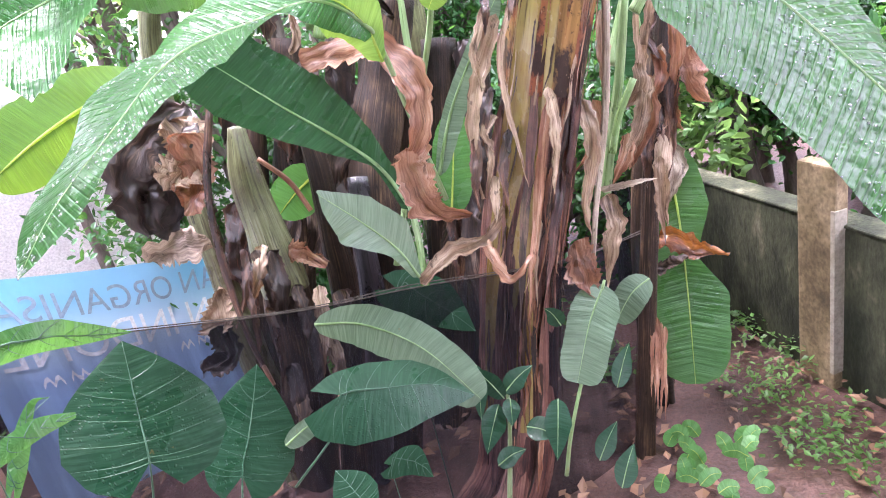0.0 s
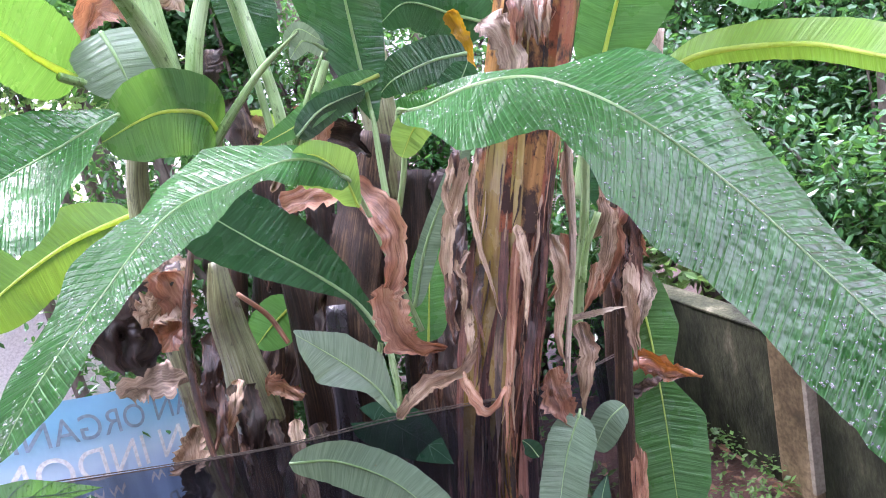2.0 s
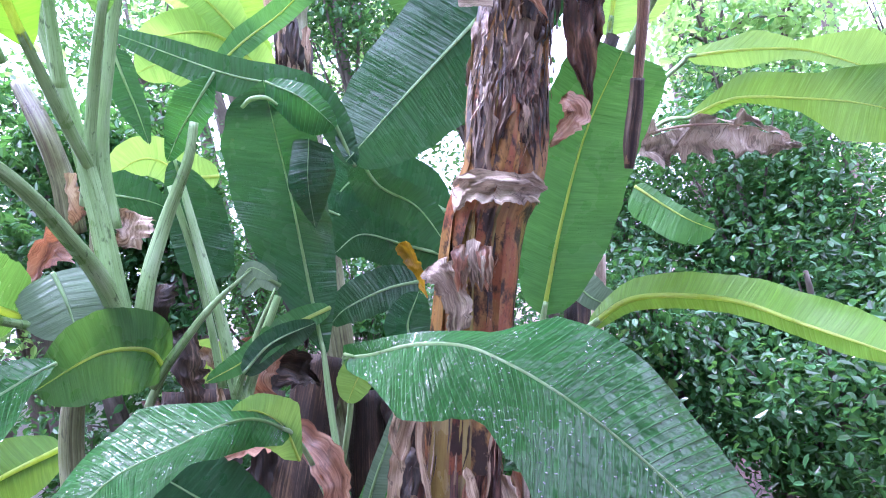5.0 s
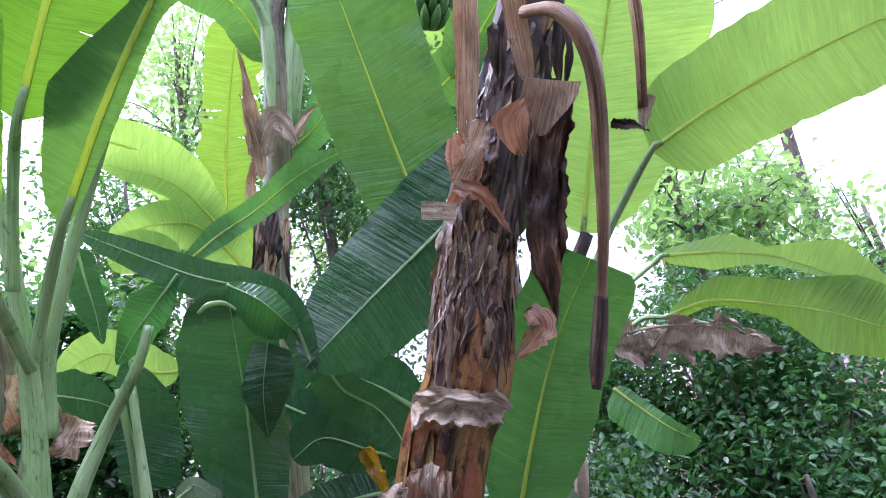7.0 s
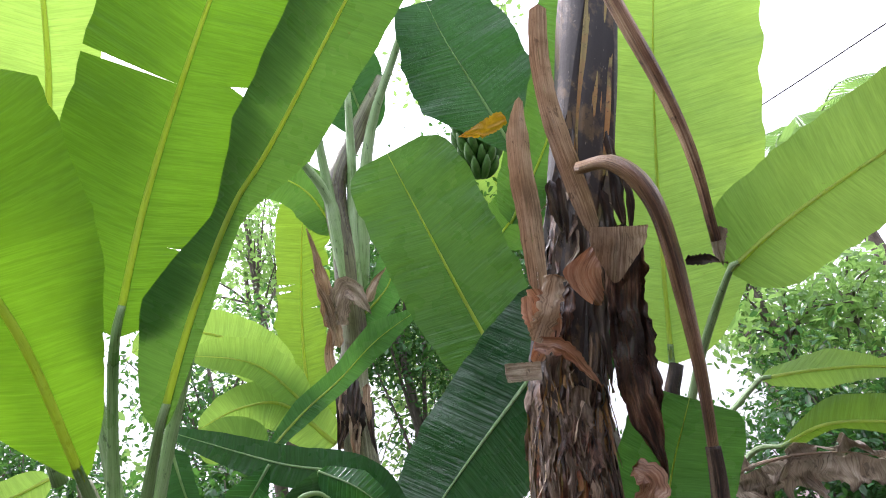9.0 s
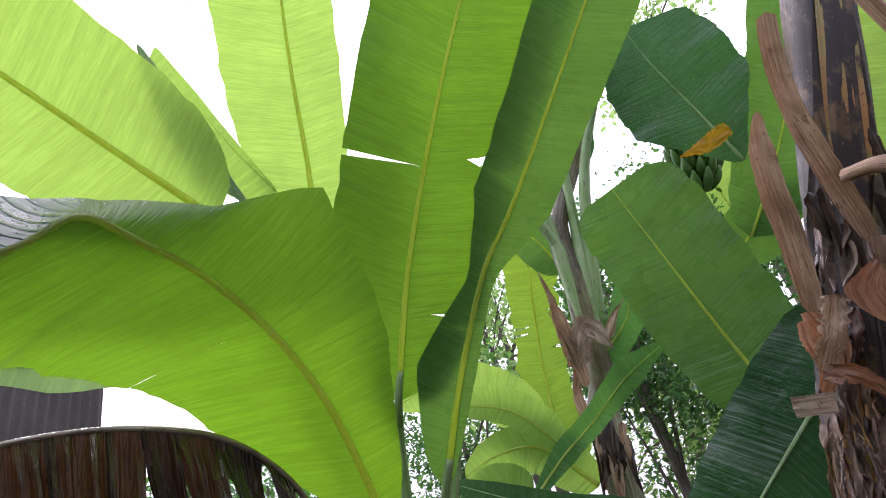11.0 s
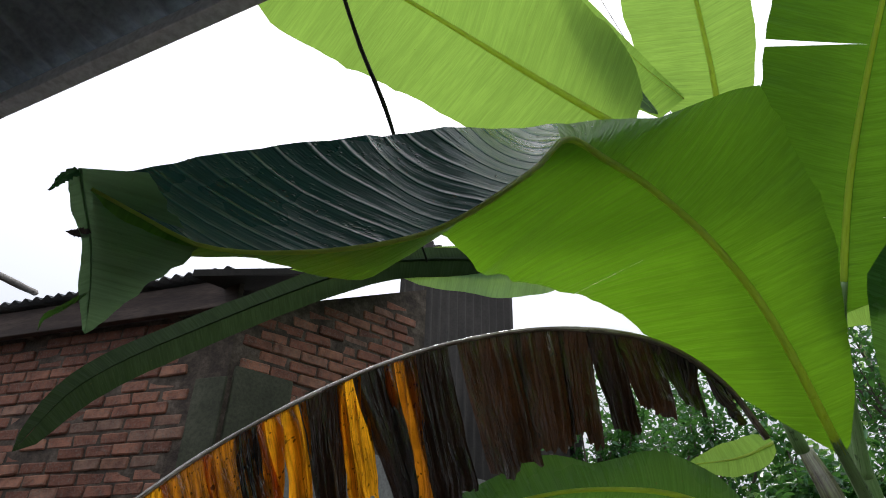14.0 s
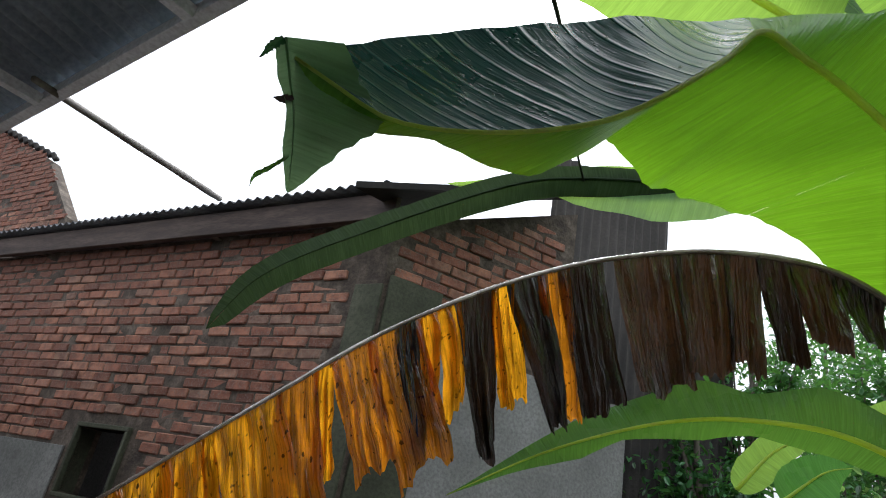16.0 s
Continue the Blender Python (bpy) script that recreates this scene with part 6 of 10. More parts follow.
dry_strip(plant_a, [(0.870, 1.343, 3.719), (0.845, 1.417, 3.626), (0.832, 1.496, 3.508), (0.839, 1.585, 3.346), (0.849, 1.644, 3.221), (0.851, 1.675, 3.137)], [(0.000, (0.022, 0.001, -0.005), (-0.020, 0.004, 0.010)), (0.179, (0.025, 0.001, -0.006), (-0.023, 0.004, 0.011)), (0.390, (0.027, 0.001, -0.007), (-0.025, 0.005, 0.012)), (0.663, (0.030, -0.000, -0.009), (-0.028, 0.006, 0.013)), (0.867, (0.028, -0.001, -0.009), (-0.026, 0.007, 0.012)), (1.000, (0.019, 0.001, -0.005), (-0.017, 0.006, 0.009))], M_DRY, free=True, name="dry_stalk", label="flat tan dry leaf stalk", seed=114, twist=0, base=0.02, tip=0.97, tipmin=0.6, ragged=0.06, crease=0.25, crumple=0.003, bow=0.6, wave=0.03, n=40, m=8)
dry_strip(plant_a, [(0.912, 1.640, 3.114), (0.897, 1.656, 3.068), (0.878, 1.682, 3.023), (0.865, 1.714, 2.983)], [(0.000, (0.074, -0.012, -0.029), (-0.074, 0.016, 0.032)), (0.318, (0.066, -0.011, -0.025), (-0.065, 0.015, 0.028)), (0.671, (0.035, -0.004, -0.012), (-0.033, 0.010, 0.015)), (1.000, (0.007, 0.002, -0.001), (-0.005, 0.005, 0.004))], M_DRY, free=True, seed=103, twist=0, base=0.0, tip=0.99, tipmin=0.6, ragged=0.06, crease=0.2, crumple=0.004, bow=0.3, wave=0.03, n=30, m=8)
dry_strip(plant_a, [(0.852, 1.691, 3.103), (0.792, 1.722, 3.050), (0.796, 1.744, 2.993), (0.810, 1.767, 2.950)], [(0.000, (0.010, 0.002, -0.002), (-0.008, 0.005, 0.005)), (0.436, (0.050, -0.004, -0.017), (-0.049, 0.010, 0.020)), (0.743, (0.037, -0.002, -0.012), (-0.035, 0.009, 0.015)), (1.000, (0.013, 0.002, -0.003), (-0.011, 0.006, 0.006))], M_DRY_RED, free=True, seed=104, twist=0, base=0.0, tip=0.99, tipmin=0.6, ragged=0.06, crease=0.2, crumple=0.004, bow=0.3, wave=0.03, n=30, m=8)
dry_strip(plant_a, [(0.780, 1.566, 3.592), (0.745, 1.627, 3.493), (0.725, 1.707, 3.363), (0.704, 1.770, 3.220), (0.679, 1.829, 3.078)], [(0.000, (0.007, 0.003, 0.000), (-0.005, 0.003, 0.005)), (0.206, (0.032, 0.001, -0.008), (-0.030, 0.004, 0.013)), (0.468, (0.035, 0.001, -0.010), (-0.034, 0.005, 0.013)), (0.735, (0.032, 0.001, -0.009), (-0.030, 0.006, 0.012)), (1.000, (0.023, 0.002, -0.006), (-0.022, 0.005, 0.009))], M_DRY, free=True, name="dry_stalk", label="flat pale dry leaf stalk", seed=107, twist=0, base=0.02, tip=0.97, tipmin=0.6, ragged=0.06, crease=0.25, crumple=0.003, bow=0.6, wave=0.03, n=40, m=8)
dry_strip(plant_a, [(0.656, 1.813, 3.077), (0.670, 1.822, 3.019), (0.667, 1.846, 2.955), (0.602, 1.883, 2.877)], [(0.000, (0.017, 0.002, -0.004), (-0.015, 0.005, 0.007)), (0.252, (0.039, -0.000, -0.011), (-0.037, 0.007, 0.014)), (0.544, (0.035, -0.000, -0.010), (-0.034, 0.007, 0.013)), (1.000, (0.016, 0.002, -0.004), (-0.015, 0.005, 0.006))], M_DRY_RED, free=True, seed=113, twist=0, base=0.02, tip=0.97, tipmin=0.6, ragged=0.06, crease=0.25, crumple=0.003, bow=0.6, wave=0.03, n=40, m=8)
dry_strip(plant_a, [(0.931, 1.652, 3.123), (0.866, 1.739, 2.943), (0.830, 1.826, 2.716), (0.830, 1.894, 2.474)], [(0.5, (0.047, -0.013, -0.008), (-0.04, 0.011, 0.007))], M_DRY_BROWN, seed=105, m=14, n=60, crumple=0.008, tip=0.7, twist=0.3, crease=0.8, ragged=0.15, wave=0.05)
dry_strip(plant_a, [(0.954, 1.671, 3.093), (0.896, 1.770, 2.862), (0.869, 1.856, 2.630)], [(0.5, (0.031, -0.008, -0.009), (-0.031, 0.008, 0.009))], M_DRY_BROWN, seed=106, m=10, n=50, crumple=0.012, tip=0.75, twist=0.3)
dry_strip(plant_a, [(0.744, 1.880, 2.521), (0.780, 1.856, 2.469), (0.689, 1.887, 2.392)], [(0.5, (0.035, -0.008, -0.015), (-0.038, 0.009, 0.016))], M_DRY_RED, seed=110, crumple=0.015)
dry_strip(plant_a, [(0.998, 1.602, 3.411), (0.987, 1.684, 3.258), (0.973, 1.785, 3.107)], [(0.5, (0.013, -0.003, -0.004), (-0.013, 0.003, 0.004))], M_DRY_DARK, seed=240, n=12)
dry_strip(plant_a, [(0.991, 1.646, 3.324), (0.968, 1.694, 3.223), (0.972, 1.759, 3.125)], [(0.5, (0.017, -0.004, -0.005), (-0.017, 0.004, 0.005))], M_DRY_DARK, seed=242, n=12)
dry_strip(plant_a, [(0.875, 1.689, 3.177), (0.846, 1.740, 3.052), (0.826, 1.809, 2.931)], [(0.5, (0.010, -0.002, -0.003), (-0.010, 0.002, 0.003))], M_DRY_DARK, seed=248, n=12)
dry_strip(plant_a, [(0.935, 1.691, 3.187), (0.904, 1.764, 3.022), (0.886, 1.847, 2.854)], [(0.5, (0.012, -0.003, -0.003), (-0.012, 0.003, 0.003))], M_DRY_DARK, seed=249, n=12)
dry_strip(plant_a, [(0.822, 1.646, 3.331), (0.805, 1.685, 3.241), (0.791, 1.746, 3.162)], [(0.5, (0.012, -0.002, -0.004), (-0.012, 0.002, 0.004))], M_DRY_DARK, seed=252, n=12)
dry_strip(plant_a, [(0.962, 1.717, 3.147), (0.955, 1.740, 3.061), (0.937, 1.791, 2.989)], [(0.5, (0.014, -0.004, -0.005), (-0.014, 0.004, 0.005))], M_DRY_DARK, seed=255, n=12)
dry_strip(plant_a, [(1.018, 1.668, 3.304), (1.008, 1.709, 3.204), (0.983, 1.776, 3.120)], [(0.5, (0.011, -0.002, -0.004), (-0.011, 0.002, 0.004))], M_DRY_DARK, seed=258, n=12)
dry_strip(plant_a, [(0.846, 1.674, 3.228), (0.817, 1.736, 3.089), (0.795, 1.815, 2.952)], [(0.5, (0.008, -0.001, -0.002), (-0.008, 0.001, 0.002))], M_DRY_DARK, seed=260, n=12)
dry_strip(plant_a, [(0.912, 1.716, 3.112), (0.883, 1.777, 2.951), (0.870, 1.850, 2.789)], [(0.5, (0.017, -0.004, -0.004), (-0.017, 0.004, 0.004))], M_DRY_DARK, seed=261, n=12)
dry_strip(plant_a, [(0.926, 1.659, 3.258), (0.914, 1.718, 3.119), (0.895, 1.798, 2.988)], [(0.5, (0.014, -0.003, -0.004), (-0.014, 0.003, 0.004))], M_DRY_DARK, seed=263, n=12)
dry_strip(plant_a, [(0.827, 1.739, 3.035), (0.798, 1.791, 2.876), (0.771, 1.857, 2.721)], [(0.5, (0.017, -0.004, -0.005), (-0.017, 0.004, 0.005))], M_DRY_DARK, seed=266, n=12)
dry_strip(plant_a, [(0.795, 1.662, 3.337), (0.784, 1.691, 3.259), (0.791, 1.740, 3.191)], [(0.5, (0.018, -0.004, -0.003), (-0.018, 0.004, 0.003))], M_DRY_DARK, seed=267, n=12)
dry_strip(plant_a, [(0.715, 1.737, 3.070), (0.667, 1.751, 2.987), (0.606, 1.802, 2.911)], [(0.5, (0.027, 0.001, -0.018), (-0.027, -0.001, 0.018))], M_DRY, seed=107, m=8, twist=0, base=0.1, tip=0.8, tipmin=0.5, crease=0.35, crumple=0.004)
dry_strip(plant_a, [(0.625, 1.787, 3.052), (0.609, 1.799, 2.978), (0.610, 1.812, 2.910)], [(0.5, (0.016, -0.002, -0.002), (-0.013, 0.002, 0.002))], M_DRY_RED, seed=111, twist=0, crease=0.3)
dry_strip(plant_a, [(0.606, 1.802, 2.911), (0.678, 1.783, 2.860), (0.735, 1.814, 2.744)], [(0.5, (0.014, -0.007, 0.011), (-0.022, 0.010, -0.016))], M_DRY_RED, seed=109, m=8, twist=0, base=0.1, tip=0.3, crease=0.35)
dry_strip(plant_a, [(0.496, 1.836, 2.857), (0.541, 1.814, 2.842), (0.594, 1.819, 2.831)], [(0.5, (0.005, -0.008, 0.025), (-0.005, 0.008, -0.024))], M_DRY_GREY, seed=108, m=8, twist=0, base=0.02, tip=0.97, tipmin=0.9, ragged=0.12, crease=0.25, crumple=0.003)
dry_strip(plant_a, [(0.364, 1.926, 2.333), (0.425, 1.820, 2.332), (0.498, 1.786, 2.321), (0.574, 1.800, 2.301), (0.636, 1.870, 2.278)], [(0.5, (0.002, -0.001, 0.012), (-0.013, 0.006, -0.065))], M_DRY_GREY, name='sheath_rim', label='pale torn rim of an old leaf sheath', seed=288, n=50, m=12, base=0.08, tip=0.92, tipmin=0.3, ragged=0.22, crease=1.3, twist=0.2, crumple=0.02, wave=0.35)
dry_strip(plant_a, [(0.254, 1.890, 2.117), (0.288, 1.856, 2.074), (0.304, 1.846, 1.984), (0.278, 1.842, 1.891)], [(0.5, (0.045, -0.002, -0.004), (-0.039, 0.002, 0.003))], M_DRY_GREY, seed=289, n=40, m=10, crumple=0.015, tip=0.8)
dry_strip(plant_a, [(0.395, 1.863, 2.164), (0.376, 1.830, 2.112), (0.354, 1.832, 2.020)], [(0.5, (0.018, -0.001, -0.005), (-0.018, 0.001, 0.005))], M_DRY_GREY, seed=290, n=12)
dry_strip(plant_a, [(0.398, 1.861, 2.147), (0.382, 1.830, 2.111), (0.378, 1.830, 2.014)], [(0.5, (0.019, -0.001, -0.003), (-0.019, 0.001, 0.003))], M_DRY_GREY, seed=291, n=12)
dry_strip(plant_a, [(0.405, 1.861, 2.146), (0.389, 1.829, 2.109), (0.377, 1.830, 2.015)], [(0.5, (0.019, -0.002, -0.004), (-0.019, 0.002, 0.004))], M_DRY_GREY, seed=292, n=12)
dry_strip(plant_a, [(0.354, 1.864, 2.149), (0.341, 1.833, 2.119), (0.321, 1.834, 2.026)], [(0.5, (0.018, -0.001, -0.005), (-0.018, 0.001, 0.005))], M_DRY_RED, seed=293, n=12)
dry_strip(plant_a, [(0.352, 1.864, 2.153), (0.338, 1.833, 2.120), (0.310, 1.835, 2.028)], [(0.5, (0.018, -0.001, -0.006), (-0.018, 0.001, 0.006))], M_DRY_RED, seed=294, n=12)
dry_strip(plant_a, [(0.371, 1.864, 2.162), (0.354, 1.832, 2.117), (0.336, 1.833, 2.023)], [(0.5, (0.018, -0.001, -0.005), (-0.018, 0.001, 0.005))], M_DRY, seed=295, n=12)
dry_strip(plant_a, [(0.430, 1.859, 2.138), (0.413, 1.827, 2.104), (0.403, 1.828, 2.009)], [(0.5, (0.019, -0.002, -0.003), (-0.019, 0.002, 0.003))], M_DRY, seed=296, n=12)
dry_strip(plant_a, [(0.421, 1.859, 2.141), (0.405, 1.828, 2.106), (0.398, 1.828, 2.010)], [(0.5, (0.019, -0.002, -0.003), (-0.019, 0.002, 0.003))], M_DRY_RED, seed=297, n=12)
dry_strip(plant_a, [(0.295, 1.949, 1.504), (0.242, 1.905, 1.348), (0.194, 1.869, 1.185)], [(0.5, (0.006, -0.001, -0.002), (-0.006, 0.001, 0.002))], M_DRY_RED, seed=310, n=14, crumple=0.006)
dry_strip(plant_a, [(0.214, 1.936, 1.564), (0.144, 1.873, 1.324), (0.072, 1.801, 1.083)], [(0.5, (0.013, -0.002, -0.003), (-0.013, 0.002, 0.003))], M_STEM, seed=311, n=14, crumple=0.006)
dry_strip(plant_a, [(0.344, 1.979, 1.546), (0.275, 1.918, 1.303), (0.196, 1.849, 1.057)], [(0.5, (0.010, -0.002, -0.003), (-0.010, 0.002, 0.003))], M_STEM, seed=312, n=14, crumple=0.006)
dry_strip(plant_a, [(0.232, 1.926, 1.485), (0.161, 1.852, 1.243), (0.081, 1.769, 1.002)], [(0.5, (0.014, -0.002, -0.004), (-0.014, 0.002, 0.004))], M_DRY_RED, seed=313, n=14, crumple=0.006)
dry_strip(plant_a, [(0.159, 1.895, 1.350), (0.083, 1.798, 1.103), (0.018, 1.689, 0.862)], [(0.5, (0.012, -0.002, -0.003), (-0.012, 0.002, 0.003))], M_DRY_DARK, seed=314, n=14, crumple=0.006)
dry_strip(plant_a, [(0.339, 1.965, 1.757), (0.297, 1.946, 1.639), (0.263, 1.942, 1.513)], [(0.5, (0.010, -0.002, -0.003), (-0.010, 0.002, 0.003))], M_DRY_RED, seed=315, n=14, crumple=0.006)
dry_strip(plant_a, [(0.327, 1.958, 1.798), (0.283, 1.940, 1.660), (0.226, 1.936, 1.517)], [(0.5, (0.009, -0.002, -0.003), (-0.009, 0.002, 0.003))], M_DRY_RED, seed=316, n=14, crumple=0.006)
dry_strip(plant_a, [(0.353, 1.964, 1.834), (0.310, 1.949, 1.704), (0.259, 1.951, 1.569)], [(0.5, (0.011, -0.002, -0.004), (-0.011, 0.002, 0.004))], M_DRY_RED, seed=317, n=14, crumple=0.006)
dry_strip(plant_a, [(0.297, 1.948, 1.453), (0.248, 1.905, 1.315), (0.208, 1.872, 1.170)], [(0.5, (0.005, -0.001, -0.001), (-0.005, 0.001, 0.001))], M_DRY_DARK, seed=318, n=14, crumple=0.006)
dry_strip(plant_a, [(0.186, 1.890, 1.323), (0.117, 1.804, 1.110), (0.050, 1.715, 0.901)], [(0.5, (0.012, -0.002, -0.003), (-0.012, 0.002, 0.003))], M_DRY_RED, seed=319, n=14, crumple=0.006)
dry_strip(plant_a, [(0.242, 1.902, 1.277), (0.181, 1.830, 1.104), (0.114, 1.764, 0.932)], [(0.5, (0.014, -0.003, -0.004), (-0.014, 0.003, 0.004))], M_STEM, seed=320, n=14, crumple=0.006)
dry_strip(plant_a, [(0.301, 1.951, 1.829), (0.259, 1.936, 1.709), (0.222, 1.936, 1.582)], [(0.5, (0.009, -0.001, -0.003), (-0.009, 0.001, 0.003))], M_STEM, seed=321, n=14, crumple=0.006)
dry_strip(plant_b, [(-0.064, 3.051, 3.337), (-0.098, 3.067, 3.165), (-0.145, 3.110, 3.009)], [(0.5, (0.028, 0.005, -0.007), (-0.028, -0.005, 0.007))], M_DRY, seed=370, n=10)
dry_strip(plant_b, [(-0.070, 3.060, 3.307), (-0.094, 3.073, 3.147), (-0.119, 3.116, 2.999)], [(0.5, (0.024, 0.004, -0.004), (-0.024, -0.004, 0.004))], M_DRY, seed=371, n=10)
dry_strip(plant_b, [(-0.102, 3.046, 3.336), (-0.126, 3.046, 3.226), (-0.117, 3.088, 3.120)], [(0.5, (0.026, 0.004, -0.002), (-0.026, -0.004, 0.002))], M_DRY_DARK, seed=372, n=10)
dry_strip(plant_b, [(-0.037, 3.068, 3.294), (-0.060, 3.061, 3.204), (-0.073, 3.092, 3.122)], [(0.5, (0.026, 0.005, -0.006), (-0.026, -0.005, 0.006))], M_DRY_DARK, seed=373, n=10)
dry_strip(plant_b, [(-0.125, 3.030, 3.375), (-0.156, 3.052, 3.194), (-0.205, 3.097, 3.030)], [(0.5, (0.016, 0.003, -0.004), (-0.016, -0.003, 0.004))], M_DRY_DARK, seed=374, n=10)
dry_strip(plant_b, [(0.007, 3.056, 3.343), (-0.015, 3.054, 3.242), (-0.026, 3.090, 3.150)], [(0.5, (0.021, 0.003, -0.004), (-0.021, -0.003, 0.004))], M_DRY, seed=375, n=10)
dry_strip(plant_b, [(-0.051, 3.039, 3.376), (-0.075, 3.054, 3.220), (-0.116, 3.098, 3.081)], [(0.5, (0.029, 0.005, -0.006), (-0.029, -0.005, 0.006))], M_DRY_DARK, seed=376, n=10)
dry_strip(plant_b, [(-0.097, 3.051, 3.323), (-0.113, 3.045, 3.237), (-0.149, 3.071, 3.167)], [(0.5, (0.028, 0.007, -0.010), (-0.028, -0.007, 0.010))], M_DRY_DARK, seed=377, n=10)
dry_strip(plant_b, [(-0.092, 3.025, 3.402), (-0.130, 3.042, 3.240), (-0.173, 3.087, 3.092)], [(0.5, (0.021, 0.005, -0.006), (-0.021, -0.005, 0.006))], M_DRY, seed=378, n=10)
dry_strip(plant_b, [(-0.033, 3.035, 3.391), (-0.084, 3.050, 3.230), (-0.114, 3.099, 3.078)], [(0.5, (0.019, 0.004, -0.005), (-0.019, -0.004, 0.005))], M_DRY_DARK, seed=379, n=10)
dry_strip(plant_b, [(0.013, 3.075, 3.286), (-0.021, 3.078, 3.156), (-0.026, 3.120, 3.031)], [(0.5, (0.017, 0.002, -0.003), (-0.017, -0.002, 0.003))], M_DRY_DARK, seed=380, n=10)
dry_strip(plant_b, [(-0.102, 3.044, 3.345), (-0.119, 3.054, 3.204), (-0.191, 3.085, 3.087)], [(0.5, (0.026, 0.006, -0.009), (-0.026, -0.006, 0.009))], M_DRY_DARK, seed=381, n=10)
dry_strip(plant_b, [(-0.085, 2.989, 3.630), (-0.065, 2.841, 3.866), (-0.068, 2.703, 4.058)], [(0.5, (-0.038, -0.004, -0.002), (0.038, 0.004, 0.002))], M_DRY, seed=404, n=14, crumple=0.006, tip=0.3)
dry_strip(plant_b, [(-0.079, 3.023, 3.551), (-0.068, 2.918, 3.717), (-0.101, 2.802, 3.887)], [(0.5, (-0.027, -0.002, -0.003), (0.027, 0.002, 0.003))], M_DRY, seed=400, n=14, crumple=0.006, tip=0.3)
dry_strip(plant_b, [(0.105, 2.965, 3.719), (0.185, 2.927, 3.805), (0.256, 2.903, 3.853)], [(0.5, (-0.015, -0.008, 0.014), (0.015, 0.008, -0.014))], M_DRY, seed=398, n=14, crumple=0.006, tip=0.3)
dry_strip(plant_b, [(-0.155, 3.085, 3.358), (-0.125, 3.013, 3.560), (-0.065, 2.958, 3.703)], [(0.5, (-0.026, -0.006, 0.005), (0.026, 0.006, -0.005))], M_DRY, seed=400, n=14, crumple=0.006, tip=0.3)
dry_strip(plant_b, [(-0.077, 2.970, 3.650), (0.036, 2.888, 3.797), (0.118, 2.982, 3.661)], [(0.5, (-0.001, -0.025, 0.048), (0.001, 0.030, -0.058))], M_DRY_GREY, seed=401, crumple=0.01)
tube('green_stalk', [(0.018, 3.066, 3.726), (0.064, 2.829, 4.251), (0.106, 2.576, 4.654)], [0.045, 0.035, 0.025, 0.018], M_STALK, plant_b, rough=0.05)
tube('green_stalk', [(0.045, 3.046, 3.774), (0.207, 2.850, 4.404), (0.303, 2.660, 4.790)], [0.045, 0.035, 0.025, 0.018], M_STALK, plant_b, rough=0.05)
tube('green_stalk', [(0.069, 3.096, 3.790), (0.328, 2.778, 4.500), (0.585, 2.572, 4.862), (0.719, 2.422, 4.986)], [0.045, 0.035, 0.025, 0.018], M_STALK, plant_b, rough=0.05)
tube('green_stalk', [(0.031, 3.008, 3.957), (0.064, 2.829, 4.251), (-0.033, 2.607, 4.450)], [0.045, 0.035, 0.025, 0.018], M_STALK, plant_b, rough=0.05)
tube('green_stalk', [(-0.731, 2.162, 2.098), (-0.721, 2.134, 2.527), (-0.713, 2.046, 2.873), (-0.699, 1.925, 3.166), (-0.704, 1.813, 3.352)], [0.045, 0.036, 0.028, 0.022, 0.016], M_STALK, plant_c, rough=0.04, n=30)
tube('green_stalk', [(-0.709, 2.183, 2.455), (-0.681, 2.145, 2.705), (-0.577, 2.077, 2.967), (-0.451, 1.986, 3.205), (-0.347, 1.884, 3.352)], [0.034, 0.03, 0.025, 0.02, 0.016], M_STALK, plant_c, rough=0.04, n=30)
tube('green_stalk', [(-0.705, 2.119, 2.097), (-0.697, 2.010, 2.274), (-0.685, 1.779, 2.428), (-0.673, 1.599, 2.510), (-0.699, 1.512, 2.570)], [0.034, 0.03, 0.024, 0.02, 0.017], M_STALK, plant_c, rough=0.04, n=30)
tube('green_stalk', [(-0.665, 2.135, 2.121), (-0.610, 2.151, 2.286), (-0.526, 2.163, 2.452), (-0.413, 2.116, 2.609), (-0.367, 2.108, 2.725)], [0.03, 0.026, 0.02, 0.015], M_STALK, plant_c, rough=0.04, n=30)
tube('green_stalk', [(-0.430, 2.186, 1.810), (-0.436, 2.209, 2.061), (-0.465, 2.248, 2.329), (-0.485, 2.263, 2.567)], [0.022, 0.02, 0.016, 0.012], M_STALK, plant_c, n=30)
tube('green_stalk', [(-0.413, 2.134, 1.783), (-0.329, 2.178, 1.967), (-0.240, 2.204, 2.129)], [0.02, 0.017, 0.013], M_STALK, plant_c, n=30)
tube('green_stalk', [(-0.835, 2.170, 2.050), (-0.872, 2.043, 2.161), (-0.934, 1.894, 2.222)], [0.02, 0.016, 0.013], M_STALK, plant_c, n=30)
leaf(plant_c, [(-0.284, 2.171, 2.892), (-0.351, 2.157, 2.808), (-0.424, 2.147, 2.717), (-0.484, 2.147, 2.628)], [(0.000, (-0.004, -0.002, 0.004), (0.003, 0.002, -0.004)), (0.326, (-0.055, -0.046, 0.028), (0.034, 0.020, -0.040)), (0.678, (-0.032, -0.030, 0.037), (0.042, 0.020, -0.032)), (1.000, (-0.005, -0.003, 0.008), (0.011, 0.005, -0.005))], M_WET, free=True, base=0.1, tip=0.95, seed=502, rib=0.006)
